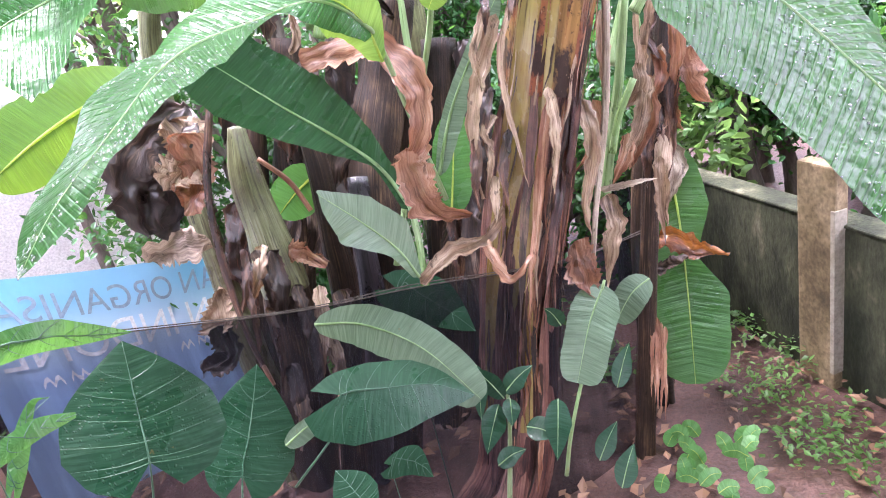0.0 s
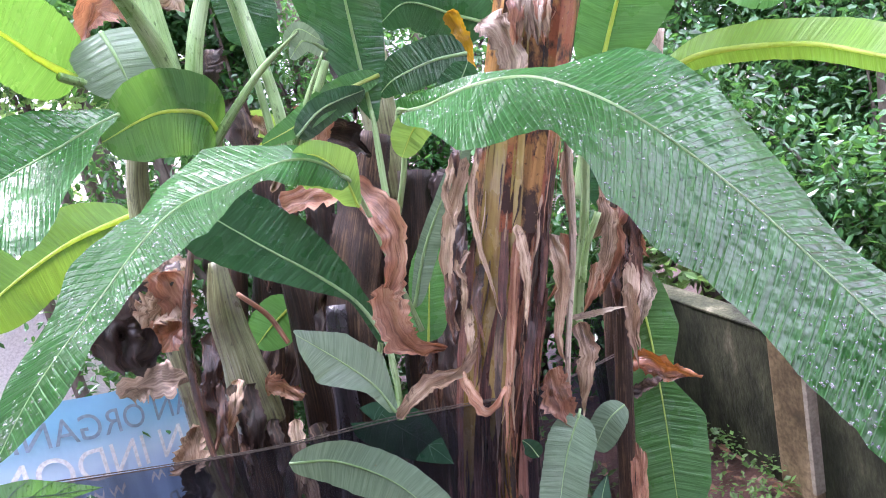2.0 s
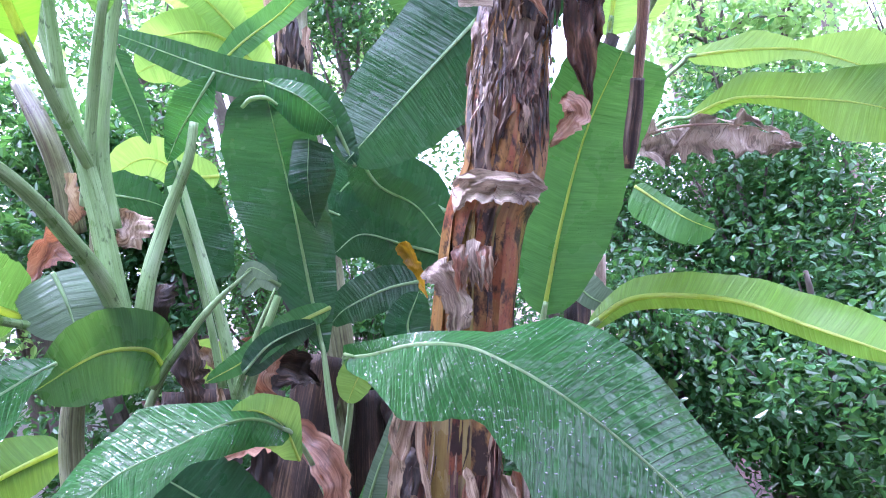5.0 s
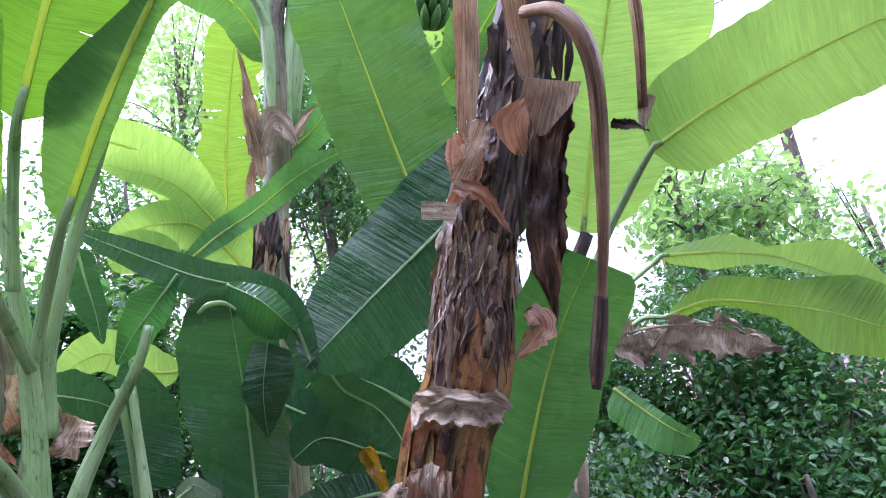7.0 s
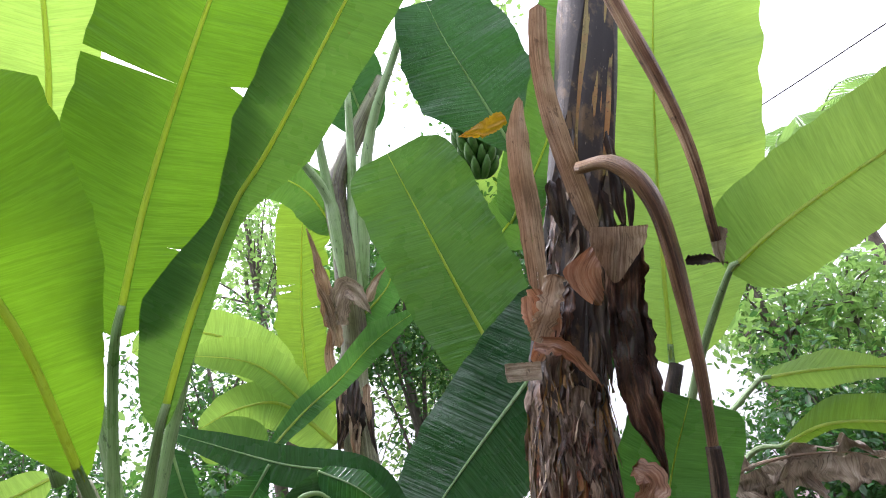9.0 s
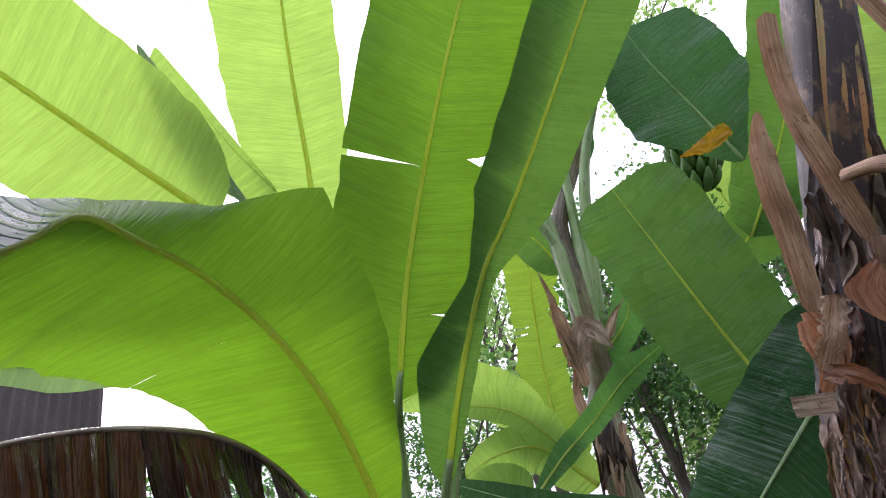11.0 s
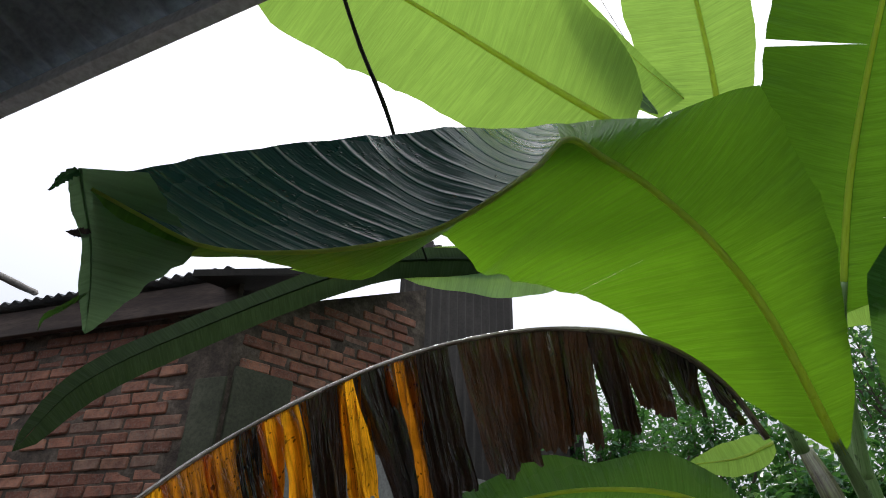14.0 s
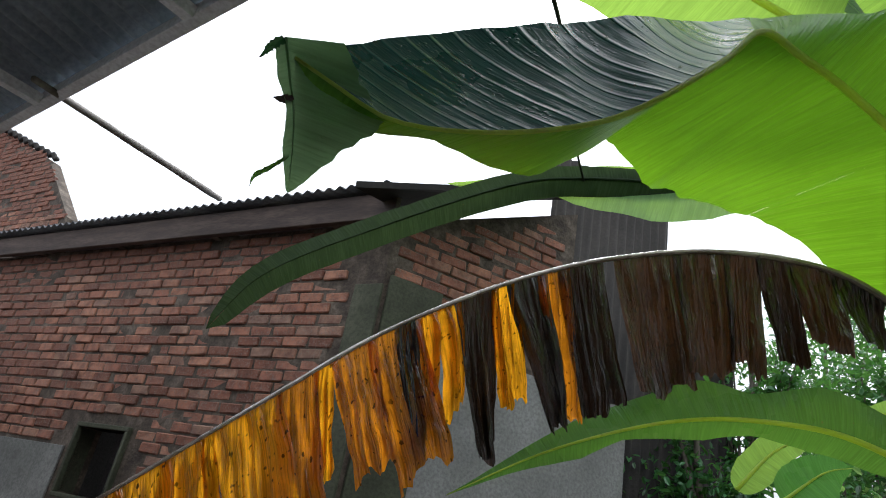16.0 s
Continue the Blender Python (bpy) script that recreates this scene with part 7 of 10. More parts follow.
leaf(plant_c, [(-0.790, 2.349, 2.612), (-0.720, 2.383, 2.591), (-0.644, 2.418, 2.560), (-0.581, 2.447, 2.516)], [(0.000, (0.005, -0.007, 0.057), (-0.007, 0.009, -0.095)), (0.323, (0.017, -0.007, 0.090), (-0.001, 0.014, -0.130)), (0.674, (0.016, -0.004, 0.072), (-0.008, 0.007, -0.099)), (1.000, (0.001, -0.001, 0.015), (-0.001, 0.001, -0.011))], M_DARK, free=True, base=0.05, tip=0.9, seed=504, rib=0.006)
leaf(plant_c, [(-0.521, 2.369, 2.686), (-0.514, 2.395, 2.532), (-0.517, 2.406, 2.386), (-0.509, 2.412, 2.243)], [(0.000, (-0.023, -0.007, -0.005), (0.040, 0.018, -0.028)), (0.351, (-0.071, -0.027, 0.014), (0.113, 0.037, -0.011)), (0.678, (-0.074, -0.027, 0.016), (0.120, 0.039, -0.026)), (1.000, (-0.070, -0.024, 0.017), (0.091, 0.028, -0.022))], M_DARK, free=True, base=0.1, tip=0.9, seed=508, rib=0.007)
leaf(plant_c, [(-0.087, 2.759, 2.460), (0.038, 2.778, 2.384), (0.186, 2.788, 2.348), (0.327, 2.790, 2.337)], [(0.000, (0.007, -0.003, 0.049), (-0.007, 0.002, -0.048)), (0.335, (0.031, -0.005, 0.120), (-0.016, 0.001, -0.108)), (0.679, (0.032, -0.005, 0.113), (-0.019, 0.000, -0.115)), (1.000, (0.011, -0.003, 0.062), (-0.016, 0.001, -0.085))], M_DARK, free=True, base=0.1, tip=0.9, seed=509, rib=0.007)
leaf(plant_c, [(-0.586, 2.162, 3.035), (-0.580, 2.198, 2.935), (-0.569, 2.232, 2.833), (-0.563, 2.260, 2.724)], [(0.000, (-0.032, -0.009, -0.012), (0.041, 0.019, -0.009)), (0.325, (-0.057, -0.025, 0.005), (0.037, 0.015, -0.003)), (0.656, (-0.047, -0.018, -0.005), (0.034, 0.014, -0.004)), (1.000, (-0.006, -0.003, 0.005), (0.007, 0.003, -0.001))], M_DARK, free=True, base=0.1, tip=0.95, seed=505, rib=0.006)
leaf(plant_c, [(-0.445, 2.676, 2.657), (-0.545, 2.648, 2.674), (-0.684, 2.587, 2.762), (-0.836, 2.547, 2.698)], [(0.50, (-0.010, 0.011, -0.065), (0.014, -0.015, 0.086))], M_LIT, seed=506, rib=0.008, base=0.3, tip=0.5)
leaf(plant_c, [(-0.234, 2.256, 2.163), (-0.289, 2.194, 2.205), (-0.338, 2.132, 2.154)], [(0.50, (0.003, 0.001, -0.033), (-0.002, -0.001, 0.026))], M_PALE, seed=508, rib=0.008, base=0.3, tip=0.5)
leaf(plant_c, [(-0.848, 2.046, 2.340), (-0.813, 2.014, 2.250), (-0.781, 1.976, 2.131)], [(0.50, (0.110, 0.052, 0.019), (-0.103, -0.049, -0.018))], M_PALE, seed=509, rib=0.008, base=0.3, tip=0.6)
leaf(plant_b, [(0.353, 2.585, 2.158), (0.229, 2.590, 2.219), (0.065, 2.585, 2.299), (-0.057, 2.580, 2.246)], [(0.50, (-0.009, 0.004, -0.100), (0.010, -0.005, 0.111))], M_DARK, seed=511, rib=0.008, base=0.3, tip=0.6)
leaf(plant_b, [(0.241, 2.539, 2.070), (0.109, 2.489, 2.068), (-0.044, 2.429, 2.032), (-0.113, 2.420, 1.986)], [(0.50, (0.027, -0.001, -0.068), (-0.031, 0.001, 0.078))], M_DARK, seed=512, rib=0.008, base=0.3, tip=0.5)
dry_strip(plant_b, [(0.209, 2.570, 2.234), (0.240, 2.550, 2.114), (0.260, 2.545, 1.999)], [(0.5, (0.030, -0.001, 0.006), (-0.026, 0.001, -0.005))], M_DRY_YELLOW, name='dead_leaf', seed=513, crumple=0.005)
leaf(plant_b, [(0.113, 2.352, 2.581), (0.168, 2.373, 2.446), (0.292, 2.381, 2.336), (0.379, 2.382, 2.148)], [(0.50, (0.050, -0.005, 0.036), (-0.067, 0.007, -0.048))], M_DARK, seed=514, rib=0.008, base=0.3, tip=0.6)
leaf(plant_b, [(0.214, 2.362, 1.776), (0.160, 2.379, 1.908), (0.228, 2.388, 2.035)], [(0.50, (-0.081, 0.000, 0.006), (0.081, -0.000, -0.006))], M_DARK, seed=515, rib=0.008, base=0.3, tip=0.5)
leaf(plant_s, [(-0.086, 2.275, 2.052), (-0.233, 2.201, 2.016), (-0.370, 2.115, 1.950), (-0.486, 2.079, 1.915)], [(0.50, (0.014, 0.000, -0.033), (-0.016, -0.000, 0.040))], M_MID, seed=516, rib=0.008, base=0.3, tip=0.5)
leaf(plant_d, [(0.807, 2.507, 1.990), (0.868, 2.427, 1.869), (0.963, 2.390, 1.808)], [(0.50, (0.052, -0.009, 0.050), (-0.030, 0.005, -0.029))], M_PALE, seed=517, rib=0.008, base=0.3, tip=0.4)
leaf(plant_d, [(1.201, 2.592, 2.259), (1.257, 2.517, 2.168), (1.316, 2.434, 2.080), (1.395, 2.393, 2.016)], [(0.50, (0.018, -0.008, 0.024), (-0.058, 0.025, -0.078))], M_MID, seed=518, rib=0.008, base=0.2, tip=0.6, tears=2)
leaf(plant_d, [(0.717, 2.606, 1.311), (0.715, 2.684, 1.610), (0.717, 2.714, 1.793)], [(0.50, (-0.091, 0.017, -0.006), (0.136, -0.026, 0.009))], M_DARK, seed=519, rib=0.008, base=0.3, tip=0.6)
leaf(plant_c, [(-0.275, 2.945, 3.299), (-0.397, 2.850, 3.472), (-0.512, 2.790, 3.545), (-0.689, 2.716, 3.593)], [(0.50, (-0.034, 0.017, -0.052), (0.053, -0.027, 0.080))], M_LIT, seed=520, rib=0.008, base=0.3, tip=0.6)
leaf(plant_c, [(-0.452, 2.771, 3.093), (-0.552, 2.719, 3.170), (-0.684, 2.693, 3.138)], [(0.50, (-0.026, 0.020, -0.073), (0.030, -0.024, 0.086))], M_LIT, seed=521, rib=0.008, base=0.3, tip=0.6)
dry_strip(plant_c, [(-0.846, 2.199, 2.466), (-0.881, 2.133, 2.417), (-0.933, 2.116, 2.340)], [(0.5, (0.035, 0.024, -0.055), (-0.027, -0.018, 0.042))], M_DRY_RED, name='dead_leaf', seed=530, crumple=0.03, m=6, bow=0.5)
dry_strip(plant_c, [(-0.821, 2.257, 2.521), (-0.832, 2.221, 2.577), (-0.834, 2.200, 2.670)], [(0.5, (-0.023, -0.009, -0.008), (0.023, 0.009, 0.008))], M_DRY, name='dead_leaf', seed=531, crumple=0.03, m=6, bow=0.5)
dry_strip(plant_c, [(-0.656, 2.271, 2.506), (-0.686, 2.240, 2.415), (-0.758, 2.192, 2.392)], [(0.5, (0.024, 0.014, -0.040), (-0.019, -0.011, 0.031))], M_DRY, name='dead_leaf', seed=532, crumple=0.03, m=6, bow=0.5)
dry_strip(plant_c, [(-0.624, 2.254, 2.268), (-0.646, 2.228, 2.181), (-0.691, 2.231, 2.080)], [(0.5, (0.040, 0.015, -0.022), (-0.040, -0.015, 0.022))], M_DRY_DARK, name='dead_leaf', seed=533, crumple=0.03, m=6, bow=0.5)
dry_strip(plant_c, [(-0.617, 2.364, 2.086), (-0.600, 2.311, 1.974), (-0.605, 2.289, 1.792)], [(0.5, (0.054, 0.017, -0.007), (-0.054, -0.017, 0.007))], M_DRY_DARK, name='dead_leaf', seed=534, crumple=0.03, m=6, bow=0.5)
dry_strip(plant_c, [(-0.390, 2.416, 1.908), (-0.291, 2.382, 1.871), (-0.189, 2.388, 1.787)], [(0.5, (0.039, 0.015, 0.067), (-0.048, -0.019, -0.084))], M_DRY_DARK, name='dead_leaf', seed=535, crumple=0.03, m=6, bow=0.5)
dry_strip(plant_c, [(-0.194, 2.465, 2.189), (-0.218, 2.410, 2.072), (-0.223, 2.400, 1.932)], [(0.5, (0.039, 0.006, -0.008), (-0.039, -0.006, 0.008))], M_DRY_DARK, name='dead_leaf', seed=536, crumple=0.03, m=6, bow=0.5)
dry_strip(plant_c, [(-0.338, 2.332, 1.987), (-0.375, 2.312, 1.864), (-0.359, 2.295, 1.731)], [(0.5, (0.055, 0.012, -0.011), (-0.055, -0.012, 0.011))], M_DRY_RED, name='dead_leaf', seed=537, crumple=0.03, m=6, bow=0.5)
dry_strip(plant_c, [(-0.515, 2.287, 1.995), (-0.513, 2.277, 1.884), (-0.546, 2.248, 1.751)], [(0.5, (0.021, 0.006, -0.006), (-0.021, -0.006, 0.006))], M_DRY, name='dead_leaf', seed=538, crumple=0.03, m=6, bow=0.5)
tube('stem', [(-1.071, 2.545, 3.122), (-1.007, 2.526, 2.927), (-1.000, 2.580, 2.736), (-1.033, 2.656, 2.549)], [0.03, 0.04, 0.045, 0.05], M_STEM_GREEN, plant_c, rough=0.15, n=24)
tube('stem', [(1.075, 2.848, 2.006), (1.026, 2.846, 1.813), (0.964, 2.920, 1.516)], [0.03, 0.03, 0.03], M_DRY_GREY, plant_d, rough=0.15, n=24)
leaf(plant_c, [(-0.727, 1.272, 3.882), (-0.758, 1.118, 3.984), (-0.760, 0.952, 4.076), (-0.723, 0.787, 4.153)], [(0.000, (0.004, 0.001, 0.001), (-0.011, -0.007, 0.000)), (0.333, (0.031, 0.026, -0.018), (-0.034, -0.007, -0.028)), (0.671, (0.042, 0.027, -0.010), (-0.024, -0.022, -0.011)), (1.000, (0.004, 0.000, 0.002), (-0.004, -0.000, -0.002))], M_PALE, free=True, base=0.02, tip=0.97, seed=540, rib=0.002, bow=0.3)
leaf(plant_c, [(-0.700, 1.418, 4.024), (-0.757, 1.247, 4.144), (-0.792, 1.091, 4.280), (-0.812, 0.947, 4.394)], [(0.000, (0.005, 0.000, 0.002), (-0.081, -0.003, -0.041)), (0.354, (0.024, 0.004, 0.009), (-0.123, 0.011, -0.076)), (0.698, (0.021, 0.002, 0.009), (-0.111, 0.013, -0.067)), (1.000, (0.005, 0.000, 0.002), (-0.049, 0.008, -0.028))], M_LIT, free=True, base=0.02, tip=0.97, seed=541, rib=0.002)
leaf(plant_c, [(-1.162, 1.615, 3.675), (-1.412, 1.470, 3.718), (-1.574, 1.323, 3.749), (-1.701, 1.184, 3.745), (-1.857, 1.005, 3.712), (-1.991, 0.855, 3.684), (-2.082, 0.721, 3.685)], [(0.000, (0.005, -0.006, 0.013), (0.011, -0.021, -0.058)), (0.224, (0.008, -0.010, 0.021), (0.020, -0.022, -0.147)), (0.393, (0.014, -0.017, 0.034), (0.023, -0.013, -0.193)), (0.538, (0.017, -0.019, 0.040), (0.027, -0.009, -0.150)), (0.721, (0.016, -0.018, 0.037), (0.021, -0.010, -0.039)), (0.876, (0.012, -0.013, 0.029), (0.013, -0.006, -0.016)), (1.000, (0.003, 0.003, 0.003), (0.001, 0.006, -0.003))], M_LIT, free=True, base=0.02, tip=0.98, seed=542, rib=0.011, wave=0.06, n=36)
leaf(plant_b, [(-1.136, 2.433, 3.146), (-1.270, 2.384, 3.101), (-1.451, 2.292, 3.088)], [(0.50, (-0.007, 0.014, -0.061), (0.007, -0.014, 0.061))], M_LIT, base=0.3, tip=0.5, point=0.45, seed=543, rib=0.008)
leaf(plant_b, [(-1.771, 2.031, 2.757), (-1.638, 2.096, 2.916), (-1.499, 2.174, 2.978)], [(0.50, (-0.021, -0.028, 0.055), (0.021, 0.028, -0.055))], M_LIT, base=0.3, tip=0.5, point=0.45, seed=544, rib=0.008)
leaf(plant_b, [(-1.532, 1.965, 2.709), (-1.415, 2.024, 2.814), (-1.337, 2.065, 2.840)], [(0.50, (-0.019, -0.027, 0.072), (0.024, 0.033, -0.089))], M_MID, base=0.3, tip=0.5, point=0.45, seed=545, rib=0.008)
leaf(plant_b, [(1.123, 3.869, 5.256), (1.159, 3.975, 5.010), (1.202, 4.090, 4.718), (1.249, 4.204, 4.378)], [(0.000, (0.117, -0.051, 0.030), (-0.098, 0.049, -0.038)), (0.285, (0.251, -0.104, 0.056), (-0.232, 0.081, -0.055)), (0.618, (0.270, -0.103, 0.053), (-0.237, 0.089, -0.075)), (1.000, (0.087, -0.025, 0.008), (-0.080, 0.024, -0.012))], M_LIT, free=True, base=0.05, tip=0.9, seed=571, rib=0.01)
leaf(plant_c, [(-0.932, 1.798, 3.240), (-0.980, 1.751, 3.292), (-1.065, 1.691, 3.322)], [(0.50, (-0.013, 0.003, -0.021), (0.024, -0.006, 0.038))], M_WET, base=0.3, tip=0.5, seed=546, rib=0.005)
leaf(plant_b, [(0.930, 2.979, 3.928), (1.213, 2.734, 4.209), (1.420, 2.422, 4.513), (1.512, 2.102, 4.796)], [(0.50, (-0.153, -0.008, 0.101), (0.175, 0.009, -0.115))], M_SHADE, base=0.3, tip=0.7, seed=560, rib=0.009)
leaf(plant_b, [(0.362, 3.021, 4.766), (0.317, 2.730, 5.110), (0.300, 2.420, 5.401), (0.361, 2.077, 5.654)], [(0.50, (-0.225, -0.011, 0.021), (0.193, 0.009, -0.018))], M_DARK, base=0.3, tip=0.7, seed=563, rib=0.009)
leaf(plant_b, [(0.837, 3.119, 3.918), (1.085, 2.983, 4.063), (1.234, 2.893, 4.137)], [(0.50, (-0.067, -0.042, 0.115), (0.081, 0.050, -0.137))], M_SHADE, base=0.3, tip=0.7, seed=564, rib=0.009)
leaf(plant_b, [(0.039, 3.125, 4.250), (-0.054, 2.991, 4.460), (-0.200, 2.903, 4.566), (-0.386, 2.854, 4.593)], [(0.50, (-0.062, 0.059, -0.094), (0.062, -0.059, 0.094))], M_SHADE, base=0.3, tip=0.7, seed=565, rib=0.009)
leaf(plant_b, [(0.020, 3.073, 3.668), (0.238, 3.016, 3.809), (0.282, 2.944, 3.957)], [(0.50, (-0.065, -0.021, 0.049), (0.065, 0.021, -0.049))], M_MID, base=0.3, tip=0.7, seed=566, rib=0.009)
dry_strip(plant_b, [(0.974, 2.446, 4.201), (0.865, 2.483, 4.194), (0.746, 2.509, 4.199)], [(0.5, (0.005, 0.022, -0.034), (-0.004, -0.019, 0.030))], M_DRY_YELLOW, name='dead_leaf', seed=569)

# ---- taro and fence ----
taro = thing('taro_plant', 'taro plant with broad dark green heart-shaped leaf', 'taro', 'taro plants', at=(-0.838, 1.012, 0.000))
taro_leaf(taro, [(-0.758, 1.046, 1.113), (-0.781, 1.115, 1.200), (-0.806, 1.198, 1.318)], (-0.128, -0.069, 0.035), (0.138, 0.074, -0.038), M_TARO, stalk=[(-0.838, 1.012, 0.793), (-0.802, 1.034, 0.953)], seed=601)
taro = thing('taro_plant', 'taro plant with broad dark green heart-shaped leaf', 'taro', 'taro plants', at=(-0.730, 1.149, 0.000))
taro_leaf(taro, [(-0.707, 1.256, 0.880), (-0.680, 1.332, 0.965), (-0.648, 1.419, 1.084)], (-0.091, -0.014, 0.049), (0.104, 0.016, -0.055), M_TARO, stalk=[(-0.730, 1.149, 0.693)], seed=602)
taro = thing('taro_plant', 'taro plant with broad dark green heart-shaped leaf', 'taro', 'taro plants', at=(-0.611, 1.298, 0.000))
taro_leaf(taro, [(-0.457, 1.389, 0.968), (-0.351, 1.435, 0.935), (-0.243, 1.488, 0.888), (-0.136, 1.511, 0.812)], (0.008, 0.103, 0.028), (-0.023, -0.109, -0.075), M_TARO, stalk=[(-0.611, 1.298, 0.785), (-0.490, 1.359, 0.885)], seed=603)
taro = thing('taro_plant', 'taro plant with broad dark green heart-shaped leaf', 'taro', 'taro plants', at=(-0.334, 1.881, 0.000))
taro_leaf(taro, [(-0.334, 1.881, 1.005), (-0.220, 1.866, 0.937), (-0.114, 1.822, 0.834)], (0.051, 0.033, 0.054), (-0.051, -0.033, -0.054), M_TARO, stalk=[(-0.334, 1.881, 0.000), (-0.334, 1.881, 0.503)], seed=605)
taro = thing('taro_plant', 'taro plant with broad dark green heart-shaped leaf', 'taro', 'taro plants', at=(-0.976, 0.824, 0.000))
taro_leaf(taro, [(-0.875, 0.931, 1.449), (-0.810, 0.987, 1.446), (-0.776, 1.062, 1.403), (-0.734, 1.136, 1.359)], (0.002, 0.015, 0.031), (-0.001, -0.010, -0.020), M_MID, stalk=[(-0.976, 0.824, 1.306)], seed=608)
taro = thing('taro_plant', 'taro plant with broad dark green heart-shaped leaf', 'taro', 'taro plants', at=(-0.970, 0.950, 0.000))
taro_leaf(taro, [(-0.970, 0.950, 1.240), (-0.914, 1.012, 1.254), (-0.874, 1.101, 1.224)], (-0.007, 0.007, 0.021), (0.005, -0.006, -0.017), M_MID, stalk=[(-0.970, 0.950, 0.000), (-0.970, 0.950, 0.620)], seed=609)
taro = thing('taro_plant', 'taro plant with broad dark green heart-shaped leaf', 'taro', 'taro plants', at=(-1.007, 1.005, 0.000))
taro_leaf(taro, [(-1.007, 1.005, 1.145), (-0.981, 1.099, 1.256), (-0.953, 1.125, 1.259)], (-0.012, -0.003, 0.014), (0.012, 0.003, -0.014), M_MID, stalk=[(-1.007, 1.005, 0.000), (-1.007, 1.005, 0.572)], seed=610)
taro = thing('taro_plant', 'taro plant with broad dark green heart-shaped leaf', 'taro', 'taro plants', at=(-0.408, 1.473, 0.000))
taro_leaf(taro, [(-0.408, 1.473, 0.659), (-0.344, 1.485, 0.654), (-0.297, 1.457, 0.608)], (0.018, 0.028, 0.029), (-0.018, -0.028, -0.029), M_TARO, stalk=[(-0.408, 1.473, 0.000), (-0.408, 1.473, 0.330)], seed=612)
taro = thing('taro_plant', 'taro plant with broad dark green heart-shaped leaf', 'taro', 'taro plants', at=(-0.431, 1.219, 0.000))
taro_leaf(taro, [(-0.431, 1.219, 0.767), (-0.463, 1.249, 0.815), (-0.486, 1.263, 0.843)], (-0.045, -0.027, -0.012), (0.045, 0.027, 0.012), M_TARO, stalk=[(-0.431, 1.219, 0.000), (-0.431, 1.219, 0.383)], seed=613)
taro = thing('taro_plant', 'taro plant with limp pale grey-green leaves at the net', 'taro', 'taro plants', at=(-0.063, 1.741, 0.000))
leaf(taro, [(-0.541, 1.621, 1.064), (-0.414, 1.657, 1.015), (-0.265, 1.659, 0.899), (-0.129, 1.604, 0.730)], [(0.50, (0.044, 0.030, 0.038), (-0.052, -0.016, -0.051))], M_PALE, base=0.5, tip=0.75, tipmin=0.35, wave=0.09, seed=604, rib=0.004)
leaf(taro, [(0.305, 1.850, 0.896), (0.234, 1.777, 0.809), (0.162, 1.699, 0.659)], [(0.50, (0.069, -0.023, -0.024), (-0.058, 0.030, 0.015))], M_PALE, stalk=[(0.078, 1.691, 0.324), (0.130, 1.679, 0.545)], base=0.3, tip=0.75, tipmin=0.5, wave=0.1, seed=606, rib=0.004)
leaf(taro, [(0.478, 1.981, 0.819), (0.410, 1.957, 0.788), (0.345, 1.943, 0.702)], [(0.50, (0.036, -0.026, -0.034), (-0.031, 0.023, 0.030))], M_PALE, base=0.4, tip=0.6, tipmin=0.3, wave=0.12, seed=611, rib=0.003)
leaf(taro, [(-0.604, 1.314, 0.902), (-0.549, 1.351, 0.921), (-0.507, 1.369, 0.923)], [(0.50, (-0.009, 0.008, 0.016), (0.013, -0.011, -0.023))], M_PALE, base=0.4, tip=0.5, wave=0.12, seed=614, rib=0.003)
herb = thing('broadleaf_herb', 'leafy weed with pointed veined green leaves at the stem', 'weed', 'weeds', at=(-0.110, 1.726, 0.000))
leaf(herb, [(-0.066, 1.665, 0.676), (-0.105, 1.682, 0.739), (-0.148, 1.705, 0.779)], [(0.50, (-0.025, -0.004, -0.019), (0.025, 0.004, 0.019))], M_TARO, seed=620, rib=0.0022, base=0.55, tip=0.4, point=0.35, n=18, m=5, wave=0.1)
leaf(herb, [(-0.063, 1.674, 0.689), (-0.010, 1.682, 0.734), (0.038, 1.695, 0.755)], [(0.50, (-0.018, 0.022, 0.017), (0.018, -0.022, -0.017))], M_TARO, seed=621, rib=0.0022, base=0.55, tip=0.4, point=0.35, n=18, m=5, wave=0.1)
leaf(herb, [(-0.086, 1.656, 0.665), (-0.114, 1.603, 0.629), (-0.145, 1.554, 0.572)], [(0.50, (0.035, 0.001, -0.019), (-0.035, -0.001, 0.019))], M_TARO, seed=622, rib=0.0022, base=0.55, tip=0.4, point=0.35, n=18, m=5, wave=0.1)
leaf(herb, [(-0.049, 1.663, 0.673), (-0.051, 1.628, 0.658), (-0.057, 1.599, 0.620)], [(0.50, (0.027, 0.005, -0.007), (-0.027, -0.005, 0.007))], M_TARO, seed=623, rib=0.0022, base=0.55, tip=0.4, point=0.35, n=18, m=5, wave=0.1)
leaf(herb, [(-0.016, 1.611, 0.601), (0.027, 1.585, 0.602), (0.067, 1.565, 0.578)], [(0.50, (0.021, 0.028, 0.019), (-0.021, -0.028, -0.019))], M_TARO, seed=624, rib=0.0022, base=0.55, tip=0.4, point=0.35, n=18, m=5, wave=0.1)
leaf(herb, [(0.092, 1.648, 0.653), (0.074, 1.585, 0.602), (0.053, 1.526, 0.531)], [(0.50, (0.040, 0.003, -0.011), (-0.040, -0.003, 0.011))], M_TARO, seed=625, rib=0.0022, base=0.55, tip=0.4, point=0.35, n=18, m=5, wave=0.1)
